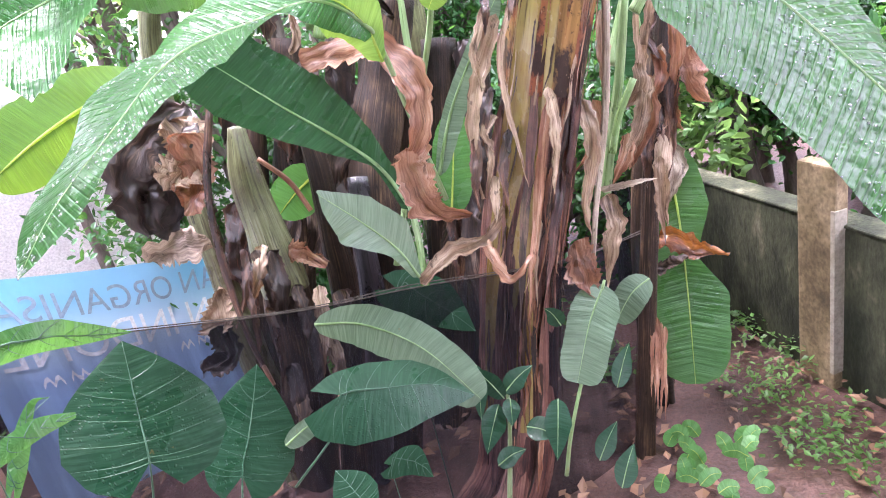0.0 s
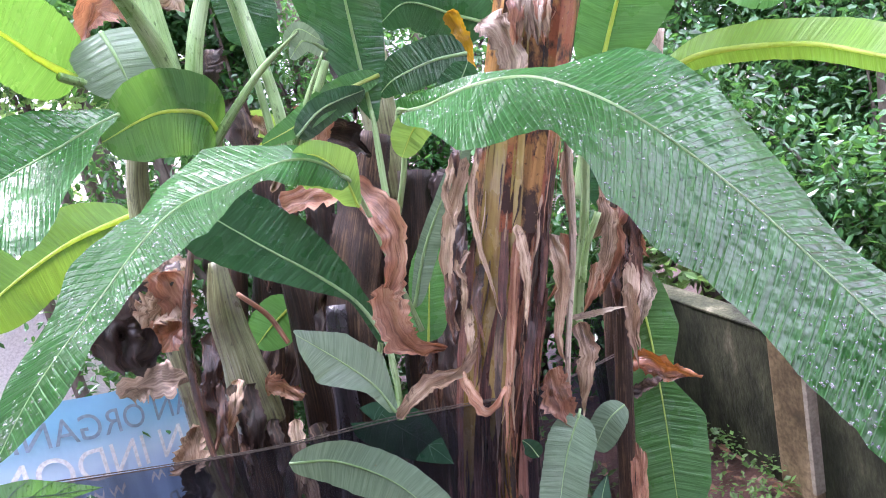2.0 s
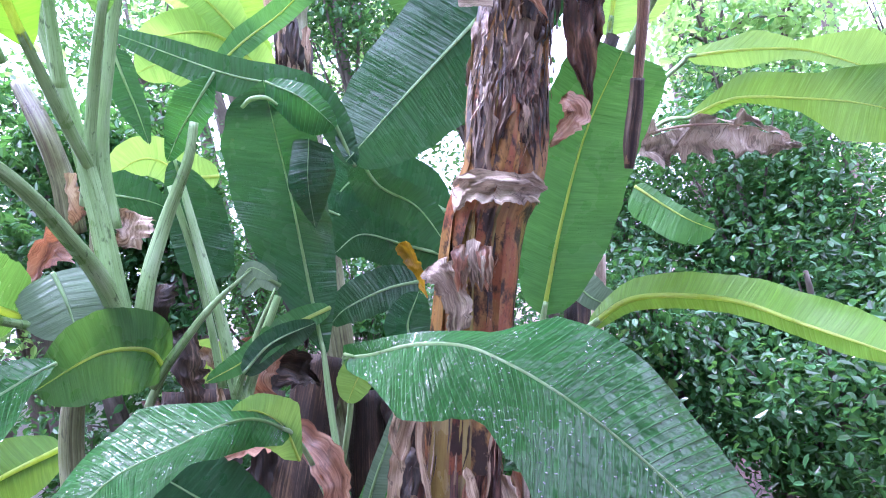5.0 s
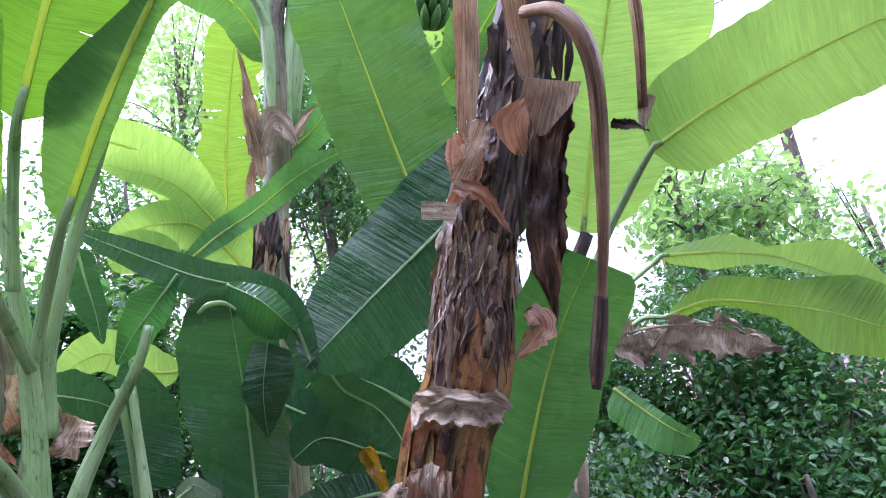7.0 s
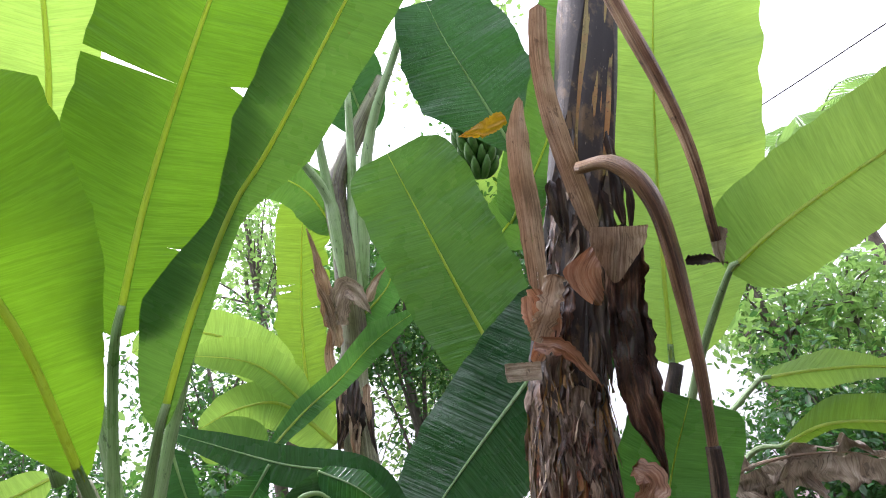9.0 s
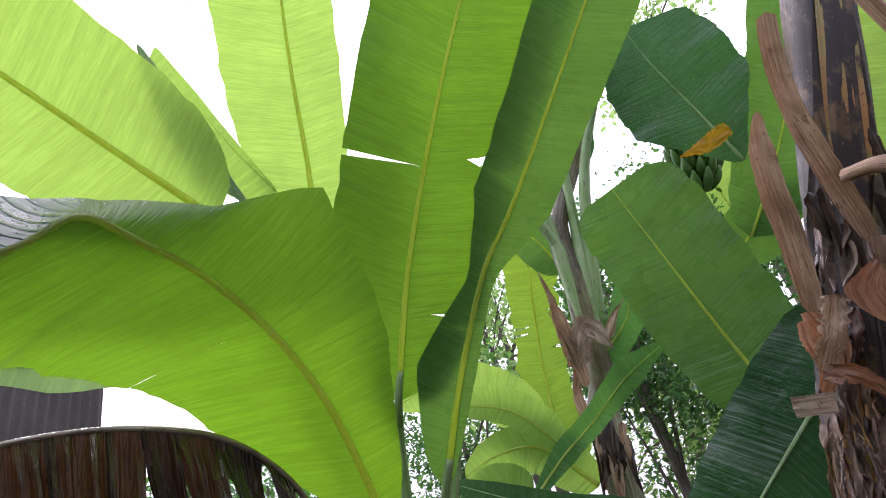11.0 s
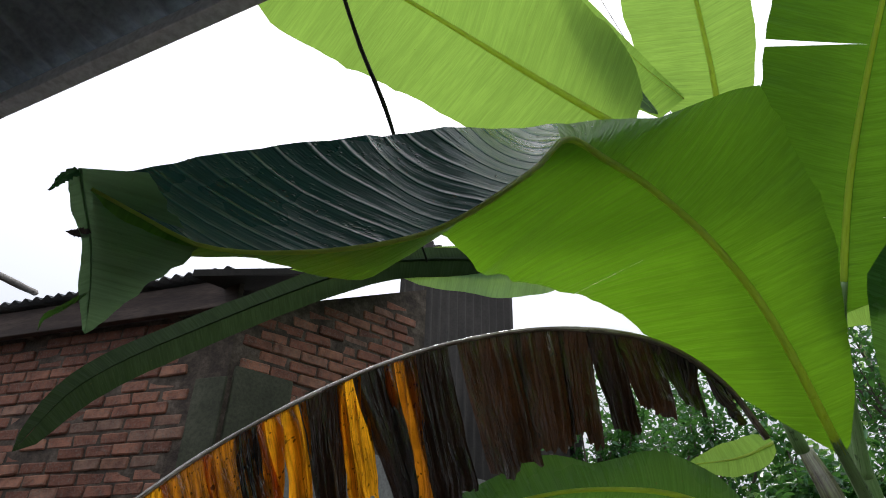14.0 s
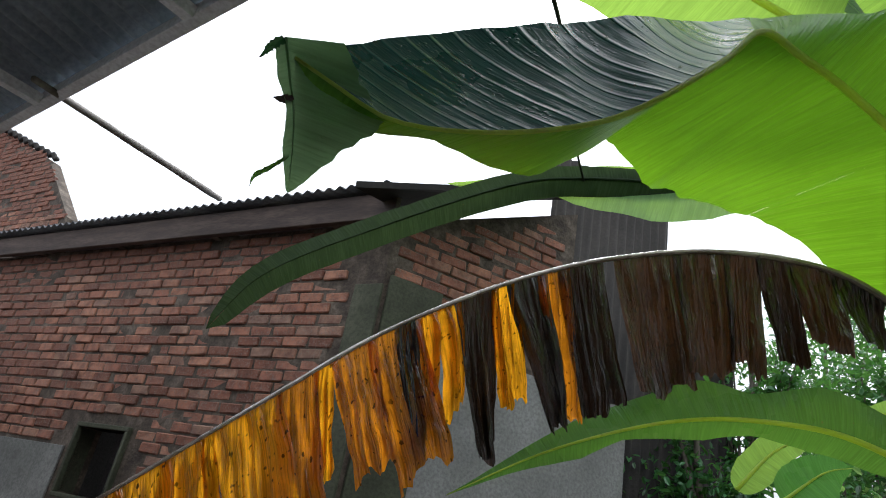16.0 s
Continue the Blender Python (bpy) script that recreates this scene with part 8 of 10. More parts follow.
leaf(herb, [(-0.120, 1.548, 0.530), (-0.072, 1.550, 0.560), (-0.029, 1.556, 0.566)], [(0.50, (-0.011, 0.023, 0.016), (0.011, -0.023, -0.016))], M_TARO, seed=626, rib=0.0022, base=0.55, tip=0.4, point=0.35, n=18, m=5, wave=0.1)
leaf(herb, [(-0.131, 1.725, 0.772), (-0.135, 1.667, 0.720), (-0.144, 1.614, 0.648)], [(0.50, (0.027, 0.006, -0.007), (-0.027, -0.006, 0.007))], M_TARO, seed=627, rib=0.0022, base=0.55, tip=0.4, point=0.35, n=18, m=5, wave=0.1)
leaf(herb, [(0.147, 1.761, 0.832), (0.128, 1.764, 0.874), (0.107, 1.775, 0.893)], [(0.50, (-0.023, 0.000, -0.018), (0.023, -0.000, 0.018))], M_TARO, seed=628, rib=0.0022, base=0.55, tip=0.4, point=0.35, n=18, m=5, wave=0.1)
leaf(herb, [(0.172, 1.524, 0.507), (0.209, 1.543, 0.565), (0.243, 1.566, 0.600)], [(0.50, (-0.023, 0.018, 0.006), (0.023, -0.018, -0.006))], M_TARO, seed=629, rib=0.0022, base=0.55, tip=0.4, point=0.35, n=18, m=5, wave=0.1)
leaf(herb, [(0.215, 1.464, 0.449), (0.245, 1.490, 0.511), (0.274, 1.519, 0.550)], [(0.50, (-0.029, 0.018, 0.001), (0.029, -0.018, -0.001))], M_TARO, seed=630, rib=0.0022, base=0.55, tip=0.4, point=0.35, n=18, m=5, wave=0.1)
leaf(herb, [(0.269, 1.636, 0.663), (0.299, 1.656, 0.733), (0.328, 1.681, 0.780)], [(0.50, (-0.025, 0.017, 0.004), (0.025, -0.017, -0.004))], M_TARO, seed=631, rib=0.0022, base=0.55, tip=0.4, point=0.35, n=18, m=5, wave=0.1)
tube('herb_stem', [(-0.054, 1.682, 0.682), (-0.070, 1.645, 0.566), (-0.157, 1.711, 0.052)], [0.006, 0.008, 0.01], M_STALK, herb)
herb = thing('broadleaf_herb', 'bright green ground weed beside the bare path', 'weed', 'weeds', at=(0.552, 1.924, 0.000))
leaf(herb, [(0.410, 1.771, 0.182), (0.397, 1.762, 0.170), (0.377, 1.736, 0.138)], [(0.50, (0.024, -0.003, -0.011), (-0.023, 0.007, 0.008))], M_LEAFLET, seed=650, rib=0.0015, base=0.5, tip=0.45, n=10, m=3)
leaf(herb, [(0.764, 1.888, 0.188), (0.733, 1.898, 0.186), (0.693, 1.890, 0.160)], [(0.50, (0.006, -0.011, -0.025), (-0.005, 0.014, 0.022))], M_LEAFLET, seed=651, rib=0.0015, base=0.5, tip=0.45, n=10, m=3)
leaf(herb, [(0.657, 1.646, 0.178), (0.686, 1.644, 0.188), (0.706, 1.625, 0.177)], [(0.50, (0.012, 0.019, 0.011), (-0.011, -0.016, -0.014))], M_LEAFLET, seed=652, rib=0.0015, base=0.5, tip=0.45, n=10, m=3)
leaf(herb, [(0.508, 1.714, 0.180), (0.529, 1.736, 0.210), (0.541, 1.741, 0.219)], [(0.50, (-0.019, 0.018, -0.000), (0.020, -0.015, -0.003))], M_LEAFLET, seed=653, rib=0.0015, base=0.5, tip=0.45, n=10, m=3)
leaf(herb, [(0.652, 1.675, 0.179), (0.688, 1.687, 0.206), (0.716, 1.682, 0.212)], [(0.50, (-0.004, 0.023, 0.009), (0.006, -0.020, -0.012))], M_LEAFLET, seed=654, rib=0.0015, base=0.5, tip=0.45, n=10, m=3)
leaf(herb, [(0.471, 1.742, 0.181), (0.474, 1.774, 0.216), (0.469, 1.788, 0.230)], [(0.50, (-0.022, 0.008, -0.011), (0.023, -0.005, 0.008))], M_LEAFLET, seed=655, rib=0.0015, base=0.5, tip=0.45, n=10, m=3)
leaf(herb, [(0.513, 1.949, 0.189), (0.493, 1.951, 0.185), (0.465, 1.933, 0.157)], [(0.50, (0.017, -0.009, -0.021), (-0.016, 0.013, 0.018))], M_LEAFLET, seed=656, rib=0.0015, base=0.5, tip=0.45, n=10, m=3)
leaf(herb, [(0.577, 1.919, 0.188), (0.557, 1.947, 0.214), (0.529, 1.957, 0.216)], [(0.50, (-0.016, -0.002, -0.023), (0.017, 0.006, 0.020))], M_LEAFLET, seed=657, rib=0.0015, base=0.5, tip=0.45, n=10, m=3)
leaf(herb, [(0.535, 1.917, 0.188), (0.515, 1.939, 0.208), (0.486, 1.943, 0.204)], [(0.50, (-0.013, -0.005, -0.025), (0.014, 0.009, 0.022))], M_LEAFLET, seed=658, rib=0.0015, base=0.5, tip=0.45, n=10, m=3)
leaf(herb, [(0.695, 1.820, 0.185), (0.726, 1.828, 0.207), (0.747, 1.820, 0.207)], [(0.50, (-0.002, 0.024, 0.012), (0.003, -0.021, -0.015))], M_LEAFLET, seed=659, rib=0.0015, base=0.5, tip=0.45, n=10, m=3)
leaf(herb, [(0.505, 1.721, 0.180), (0.475, 1.742, 0.192), (0.436, 1.744, 0.184)], [(0.50, (-0.007, -0.008, -0.024), (0.008, 0.011, 0.021))], M_LEAFLET, seed=660, rib=0.0015, base=0.5, tip=0.45, n=10, m=3)
leaf(herb, [(0.715, 1.850, 0.186), (0.747, 1.864, 0.217), (0.771, 1.861, 0.224)], [(0.50, (-0.009, 0.024, 0.009), (0.010, -0.021, -0.012))], M_LEAFLET, seed=661, rib=0.0015, base=0.5, tip=0.45, n=10, m=3)
leaf(herb, [(0.515, 1.843, 0.185), (0.504, 1.836, 0.174), (0.484, 1.811, 0.141)], [(0.50, (0.025, -0.004, -0.011), (-0.024, 0.007, 0.008))], M_LEAFLET, seed=662, rib=0.0015, base=0.5, tip=0.45, n=10, m=3)
leaf(herb, [(0.545, 1.786, 0.183), (0.530, 1.818, 0.214), (0.506, 1.833, 0.223)], [(0.50, (-0.019, 0.001, -0.019), (0.020, 0.003, 0.016))], M_LEAFLET, seed=663, rib=0.0015, base=0.5, tip=0.45, n=10, m=3)
leaf(herb, [(0.645, 1.827, 0.185), (0.636, 1.858, 0.216), (0.619, 1.872, 0.225)], [(0.50, (-0.020, 0.003, -0.019), (0.021, 0.001, 0.016))], M_LEAFLET, seed=664, rib=0.0015, base=0.5, tip=0.45, n=10, m=3)
leaf(herb, [(0.696, 1.787, 0.184), (0.662, 1.812, 0.197), (0.618, 1.820, 0.189)], [(0.50, (-0.008, -0.007, -0.025), (0.009, 0.010, 0.021))], M_LEAFLET, seed=665, rib=0.0015, base=0.5, tip=0.45, n=10, m=3)
leaf(herb, [(0.533, 1.846, 0.185), (0.516, 1.873, 0.210), (0.491, 1.882, 0.212)], [(0.50, (-0.017, -0.002, -0.022), (0.018, 0.005, 0.019))], M_LEAFLET, seed=666, rib=0.0015, base=0.5, tip=0.45, n=10, m=3)
leaf(herb, [(0.683, 1.802, 0.184), (0.686, 1.791, 0.174), (0.680, 1.763, 0.142)], [(0.50, (0.026, 0.003, 0.000), (-0.025, 0.000, -0.003))], M_LEAFLET, seed=667, rib=0.0015, base=0.5, tip=0.45, n=10, m=3)
leaf(herb, [(0.544, 1.655, 0.178), (0.582, 1.660, 0.195), (0.611, 1.648, 0.194)], [(0.50, (0.003, 0.022, 0.011), (-0.002, -0.019, -0.014))], M_LEAFLET, seed=668, rib=0.0015, base=0.5, tip=0.45, n=10, m=3)
leaf(herb, [(0.534, 1.750, 0.182), (0.500, 1.770, 0.192), (0.456, 1.771, 0.182)], [(0.50, (-0.006, -0.009, -0.024), (0.006, 0.012, 0.021))], M_LEAFLET, seed=669, rib=0.0015, base=0.5, tip=0.45, n=10, m=3)
leaf(herb, [(0.501, 1.700, 0.179), (0.543, 1.712, 0.205), (0.577, 1.706, 0.210)], [(0.50, (-0.004, 0.023, 0.010), (0.005, -0.020, -0.013))], M_LEAFLET, seed=670, rib=0.0015, base=0.5, tip=0.45, n=10, m=3)
leaf(herb, [(0.597, 1.670, 0.179), (0.589, 1.659, 0.165), (0.574, 1.630, 0.132)], [(0.50, (0.024, -0.002, -0.006), (-0.023, 0.005, 0.002))], M_LEAFLET, seed=671, rib=0.0015, base=0.5, tip=0.45, n=10, m=3)
STRING = [(-1.266, 1.253, 1.350), (-1.192, 1.346, 1.301), (-0.650, 1.704, 1.079), (-0.259, 1.825, 1.023), (0.216, 2.008, 0.929), (0.605, 2.368, 0.826)]
BANNER = [(-2.086, 2.211, 1.241), (-1.445, 3.248, 0.825)]
BUNCH = [(0.762, 3.448, 5.373), (0.957, 3.386, 5.284), (1.068, 3.468, 5.127), (1.067, 3.607, 4.947), (1.027, 3.750, 4.752)]
CABLE = [(-0.545, -0.071, 3.550), (-0.675, 0.086, 3.502), (-0.774, 0.218, 3.451), (-0.894, 0.391, 3.402), (-1.499, 0.911, 3.660), (-1.732, 1.143, 3.709)]
leaf(plant_c, [(-0.343, 2.154, 2.198), (-0.292, 2.138, 2.235), (-0.234, 2.152, 2.190)], [(0.50, (0.003, -0.002, 0.021), (-0.004, 0.003, -0.028))], M_PALE, base=0.2, tip=0.5, seed=551, rib=0.003)
WIRE = [(-2.036, 1.936, 8.753), (-2.090, 3.300, 7.474), (-2.204, 5.719, 5.454)]
WIRE_EAST = [(4.701, 3.132, 4.947), (4.330, 3.547, 5.021), (3.673, 4.399, 5.134), (2.358, 5.500, 5.165)]
POLE = [(-2.250, -0.737, 3.508), (-4.190, 0.062, 4.185)]
SHRUBS = [
    ((2.558, 4.179, 1.986), 0.95, 0.80, 5200, 0),
    ((3.321, 4.146, 1.822), 1.10, 1.20, 5200, 0),
    ((2.813, 4.711, 2.588), 0.80, 0.80, 2600, 0),
    ((2.296, 3.284, 1.269), 0.80, 0.80, 3600, 0),
    ((3.998, 6.258, 3.826), 1.10, 1.10, 2200, 1),
    ((4.843, 5.193, 2.900), 0.90, 1.00, 2000, 1),
    ((1.871, 4.707, 1.916), 0.55, 0.70, 1900, 0),
    ((2.115, 5.253, 2.541), 0.50, 0.60, 1300, 0),
    ((1.716, 4.277, 1.418), 0.50, 0.50, 1500, 0),
    ((2.688, 3.960, 1.419), 0.90, 1.10, 4000, 0),
    ((-1.423, 6.949, 5.803), 1.30, 1.20, 1700, 1),
    ((0.409, 6.970, 4.951), 1.20, 1.30, 2200, 1),
    ((-1.257, 6.729, 6.427), 1.20, 1.40, 1900, 1),
    ((0.129, 7.110, 4.808), 1.20, 1.20, 2200, 1),
    ((-1.232, 7.728, 6.658), 1.40, 1.40, 1900, 1),
    ((0.440, 7.543, 4.813), 1.00, 1.00, 2000, 1),
    ((-2.940, 3.150, 3.340), 0.45, 0.45, 1300, 0),
    ((-2.959, 3.702, 4.013), 0.40, 0.40, 900, 0),
    ((-3.290, 5.084, 4.140), 0.90, 0.80, 2200, 0),
    ((-2.554, 4.505, 3.503), 0.80, 0.80, 2200, 0),
    ((1.734, 5.533, 7.891), 1.00, 1.00, 1200, 1),
    ((1.789, 6.942, 6.069), 0.60, 0.80, 1000, 1),
    ((-1.441, 5.316, 4.593), 0.90, 0.60, 1600, 0),
    ((1.526, 3.768, 0.837), 0.70, 0.50, 1100, 1),
    ((-2.313, 4.800, 3.156), 1.20, 0.70, 1600, 1),
    ((-2.714, 5.318, 2.330), 1.40, 0.80, 1600, 1),
    ((-0.031, 4.468, 1.737), 0.80, 0.60, 1800, 0),
    ((-1.109, 4.278, 1.651), 0.90, 0.60, 1800, 0),
    ((-0.159, 4.458, 1.513), 0.80, 0.50, 1600, 0),
]
SHRUBS += [
    ((2.947, 4.814, 3.487), 0.75, 0.60, 1500, 1),
    ((3.707, 5.043, 3.566), 0.70, 0.60, 1500, 1),
    ((3.082, 5.038, 4.075), 0.50, 0.50, 1100, 1),
    ((3.872, 5.293, 2.891), 0.70, 0.50, 1200, 1),
    ((-0.852, 3.492, 2.771), 0.40, 0.50, 2400, 0),
    ((-1.405, 3.464, 2.971), 0.40, 0.50, 2400, 0),
    ((-0.700, 3.900, 1.000), 1.00, 0.90, 3600, 0),
    ((0.500, 3.800, 1.100), 0.90, 0.90, 3400, 0),
    ((-1.700, 3.900, 1.200), 1.00, 0.90, 3000, 0),
    ((1.750, 4.060, 1.300), 0.70, 0.70, 1500, 0),
    ((0.300, 5.200, 2.600), 1.10, 1.00, 3600, 0),
    ((-0.900, 5.400, 3.000), 1.10, 1.00, 3000, 0),
    ((0.900, 4.600, 4.300), 0.80, 0.90, 2600, 0),
    ((0.200, 5.000, 5.300), 0.90, 0.90, 2600, 0),
]

# ---- fruit bunch of the rear plant ----
M_FRUIT = mottled("green_banana_skin", [(0.035, 0.11, 0.02), (0.07, 0.18, 0.035), (0.12, 0.26, 0.06)], 9.0, 0.4, 0.002)
bunch = tube("bunch_stalk", BUNCH, [0.025, 0.024, 0.022, 0.02, 0.014], M_STALK, plant_b, "thick green stalk of the banana bunch", n=24)
fruit_v, fruit_f, fruit_u = tube_data([(0, 0, 0), (0.045, 0, 0.01), (0.085, 0, 0.05), (0.105, 0, 0.105)], [0.009, 0.022, 0.024, 0.021, 0.006], n=9, sides=7)
fruit_mesh = part("fruit", fruit_v, fruit_f, M_FRUIT, None, "", fruit_u)
axis = spline(BUNCH[1:], 9)
axis_t = tangents(axis)
rnd = random.Random(12)
first = True
for i in range(1, 10):
    side = axis_t[i].orthogonal().normalized()
    for k in range(9):
        ob = fruit_mesh if first else new("fruit", fruit_mesh.data)
        first = False
        ang = 2 * math.pi * (k + 0.5 * (i % 2)) / 9 + rnd.uniform(-0.1, 0.1)
        x = Matrix.Rotation(ang, 3, axis_t[i]) @ side
        z = -axis_t[i]
        y = z.cross(x)
        m = Matrix((x, y, z)).transposed().to_4x4()
        sc = rnd.uniform(1.65, 2.05) * (1 - 0.03 * i)
        ob.matrix_basis = Matrix.Translation(axis[i]) @ m @ Matrix.Scale(sc, 4)
        ob.parent = bunch


# ---- stems ----
def pseudostem(plant, axis, radii, material, sides=28, n=60, seed=1):
    return tube("stem", axis, radii, material, plant, n=n, sides=sides, rough=0.12, seed=seed)


def sheath(plant, axis, s0, s1, angle, spread, radius0, radius1, material, seed, lift=0.012, name="leaf_sheath", label=""):
    """A leaf base that wraps part of a stem, standing off it with a torn upper rim."""
    n = 30
    c = spline(axis, 90)
    tg = tangents(c)
    verts, faces, uv = [], [], []
    cols = 14
    for j in range(n + 1):
        q = j / n
        s = s0 + (s1 - s0) * q
        i = min(89, int(s * 90))
        p = c[i].lerp(c[i + 1], s * 90 - i)
        t = tg[i]
        ref = Vector((0, -1, 0))
        ref = (ref - t * ref.dot(t)).normalized()
        oth = t.cross(ref)
        r = radius0 + (radius1 - radius0) * s + lift * (0.4 + 0.6 * q)
        width = spread * (1 - 0.92 * q ** 3)
        for k in range(cols + 1):
            x = k / cols * 2 - 1
            a = angle + x * width
            edge = 0.012 * max(0, abs(x) - 0.7) / 0.3
            top = 0.03 * noise.noise(Vector((x * 3, seed, 1))) * q
            rr = r + edge + 0.006 * noise.noise(Vector((x * 4, q * 6, seed)))
            verts.append(p + (ref * math.cos(a) + oth * math.sin(a)) * rr + t * top)
            uv.append((a * r, s * 4))
    for j in range(n):
        for k in range(cols):
            a = j * (cols + 1) + k
            faces.append((a, a + 1, a + cols + 2, a + cols + 1))
    return under(part(name, verts, faces, material, None, label, uv), plant)


pseudostem(plant_a, STEM_A, [0.14, 0.135, 0.125, 0.115, 0.105, 0.098, 0.092, 0.088, 0.08], M_STEM)
for s0, s1, ang, spr, mat, sd in ((0.02, 0.34, 0.1, 0.9, M_STEM, 1), (0.06, 0.3, 1.1, 0.8, M_STEM, 2), (0.1, 0.5, -0.42, 0.62, M_STEM_OLIVE, 7), (0.1, 0.36, 0.6, 0.5, M_STEM, 4), (0.12, 0.33, -1.1, 0.7, M_STEM, 5),
                                  (0.34, 0.62, -0.5, 1.0, M_SKIN, 6), (0.34, 0.62, 0.7, 1.1, M_SKIN, 7), (0.46, 0.66, -0.15, 0.3, M_SKIN_OLIVE, 8), (0.36, 0.62, -1.5, 0.6, M_SKIN_OLIVE, 12), (0.54, 0.78, 0.9, 0.8, M_SKIN_BLACK, 9), (0.54, 0.8, -0.5, 0.9, M_SKIN_BLACK, 10), (0.62, 0.94, 0.2, 0.9, M_SKIN_BLACK, 11), (0.7, 1.0, -0.3, 1.7, M_SKIN_BLACK, 16), (0.76, 0.98, 0.25, 0.55, M_SKIN_OLIVE, 15)):
    sheath(plant_a, STEM_A, s0, s1, ang, spr, 0.138, 0.084, mat, sd, 0.006 + 0.002 * (sd % 4))

def peel(plant, axis, z0, z1, count, lengths, widths, materials, seed, spread=1.5, off=0.012, flare=0.02, turn=0.0, fold=0.004):
    """Torn fibres and skins of old leaf bases that cling along a stem and lift at their lower ends."""
    r = random.Random(seed)
    line = spline(axis, 200)
    for k in range(count):
        z = r.uniform(z0, z1)
        i = min(199, next((j for j, p in enumerate(line) if p.z > z), 199))
        ang, ln = turn + r.uniform(-spread, spread), r.uniform(*lengths)
        j = next((j for j, p in enumerate(line) if p.z > line[i].z - ln), 0)
        side, over = Vector((math.sin(ang), -math.cos(ang), 0.0)), Vector((math.cos(ang), math.sin(ang), 0.0))
        rad = [0.138 - 0.054 * m / 200 + off for m in (i, (i + j) // 2, j)]
        lift = flare * r.random() ** 2
        top, half, low = line[i] + side * rad[0], line[(i + j) // 2] + side * (rad[1] + 0.3 * lift), line[j] + side * (rad[2] + lift) + over * r.uniform(-0.02, 0.02) * (1 + 60 * fold)
        w = over * r.uniform(*widths) * 0.5
        dry_strip(plant, [top, half, low], [(0.5, w, -w)], r.choice(materials), name="fibre", seed=seed * 500 + k, n=18, m=3 if widths[1] < 0.03 else 6, crumple=fold, crease=0.6, twist=r.uniform(-0.5, 0.5))


peel(plant_a, STEM_A, 2.6, 2.92, 34, (0.16, 0.34), (0.03, 0.075), (M_DRY_GREYBROWN, M_DRY_BROWN, M_DRY_DARK, M_DRY_GREYBROWN, M_DRY), 3, off=0.010, flare=0.02, fold=0.016)
peel(plant_a, STEM_A, 2.5, 2.92, 60, (0.1, 0.3), (0.005, 0.016), (M_DRY_GREYBROWN, M_DRY_BROWN, M_DRY, M_DRY_GREYBROWN, M_DRY_DARK), 4, off=0.018, flare=0.025, fold=0.008)
peel(plant_a, STEM_A, 2.9, 3.35, 16, (0.12, 0.3), (0.02, 0.06), (M_DRY_DARK, M_DRY_BROWN, M_SKIN_BLACK), 5, off=0.01, fold=0.012)
peel(plant_a, STEM_A, 3.2, 3.4, 26, (0.05, 0.16), (0.008, 0.02), (M_DRY_DARK, M_DRY_GREYBROWN, M_DRY_GREY), 6, off=0.014, flare=0.05, fold=0.01)
peel(plant_a, STEM_A, 0.75, 1.85, 55, (0.08, 0.35), (0.004, 0.016), (M_DRY_DARK, M_DRY_RED, M_DRY_RED, M_DRY), 7, off=0.016, turn=0.8, spread=0.8)
peel(plant_a, STEM_A, 0.75, 1.8, 16, (0.1, 0.4), (0.003, 0.008), (M_DRY_DARK, M_STEM, M_DRY), 8, off=0.02, turn=-0.5, spread=0.6)
peel(plant_a, STEM_A, 0.3, 0.9, 40, (0.2, 0.4), (0.006, 0.02), (M_DRY_DARK, M_STEM, M_DRY_RED), 9, off=0.016)
peel(plant_a, STEM_A, 1.95, 2.42, 12, (0.08, 0.3), (0.004, 0.012), (M_DRY_DARK, M_STEM_SHADED, M_DRY_RED), 11, off=0.012)


pseudostem(plant_b, STEM_B, [0.11, 0.1, 0.09, 0.085, 0.08, 0.06, 0.04], M_STEM_GREEN, seed=2)
pseudostem(plant_c, STEM_C, [0.075, 0.063, 0.046, 0.036, 0.02], M_STEM_GREEN, seed=3)
pseudostem(plant_d, STEM_D, [0.06, 0.055, 0.05, 0.045, 0.03], M_STEM_DARK, seed=4)

# ---- ground ----
M_SOIL = mottled("wet_soil", [(0.04, 0.02, 0.015), (0.10, 0.05, 0.037), (0.17, 0.092, 0.068)], 3.0, 0.55, 0.03)
M_WALL = mottled("mossy_plaster", [(0.006, 0.008, 0.004), (0.024, 0.03, 0.014), (0.065, 0.072, 0.038), (0.22, 0.21, 0.14)], 6.0, 0.85, 0.02, stretch=(1, 1, 0.4))
M_POST = mottled("weathered_concrete", [(0.05, 0.038, 0.02), (0.22, 0.165, 0.085), (0.42, 0.33, 0.2)], 5.0, 0.8, 0.01, stretch=(1, 1, 0.8))
s = Shader("red_brick")
vec = s.coords("Object")
big, small = s.noise(vec, 14.0, 6.0, 0.65), s.noise(vec, 90.0, 4.0)
tone = s.ramp(s.n("ObjectInfo").outputs["Random"], [(0.0, (0.15, 0.064, 0.042)), (0.4, (0.3, 0.125, 0.08)), (0.75, (0.4, 0.19, 0.12)), (1.0, (0.26, 0.16, 0.115))])
col = s.mix(s.ramp(big, [(0.35, (0.75,) * 3), (0.62, (0,) * 3)]), tone, (0.10, 0.05, 0.04))
col = s.mix(s.ramp(small, [(0.52, (0,) * 3), (0.66, (0.6,) * 3)]), col, (0.2, 0.16, 0.13))
nrm = s.bump(small, 0.7, 0.006)
M_BRICK = s.finish(col, 0.85, s.bump(big, 0.8, 0.014, nrm), spec=0.3)
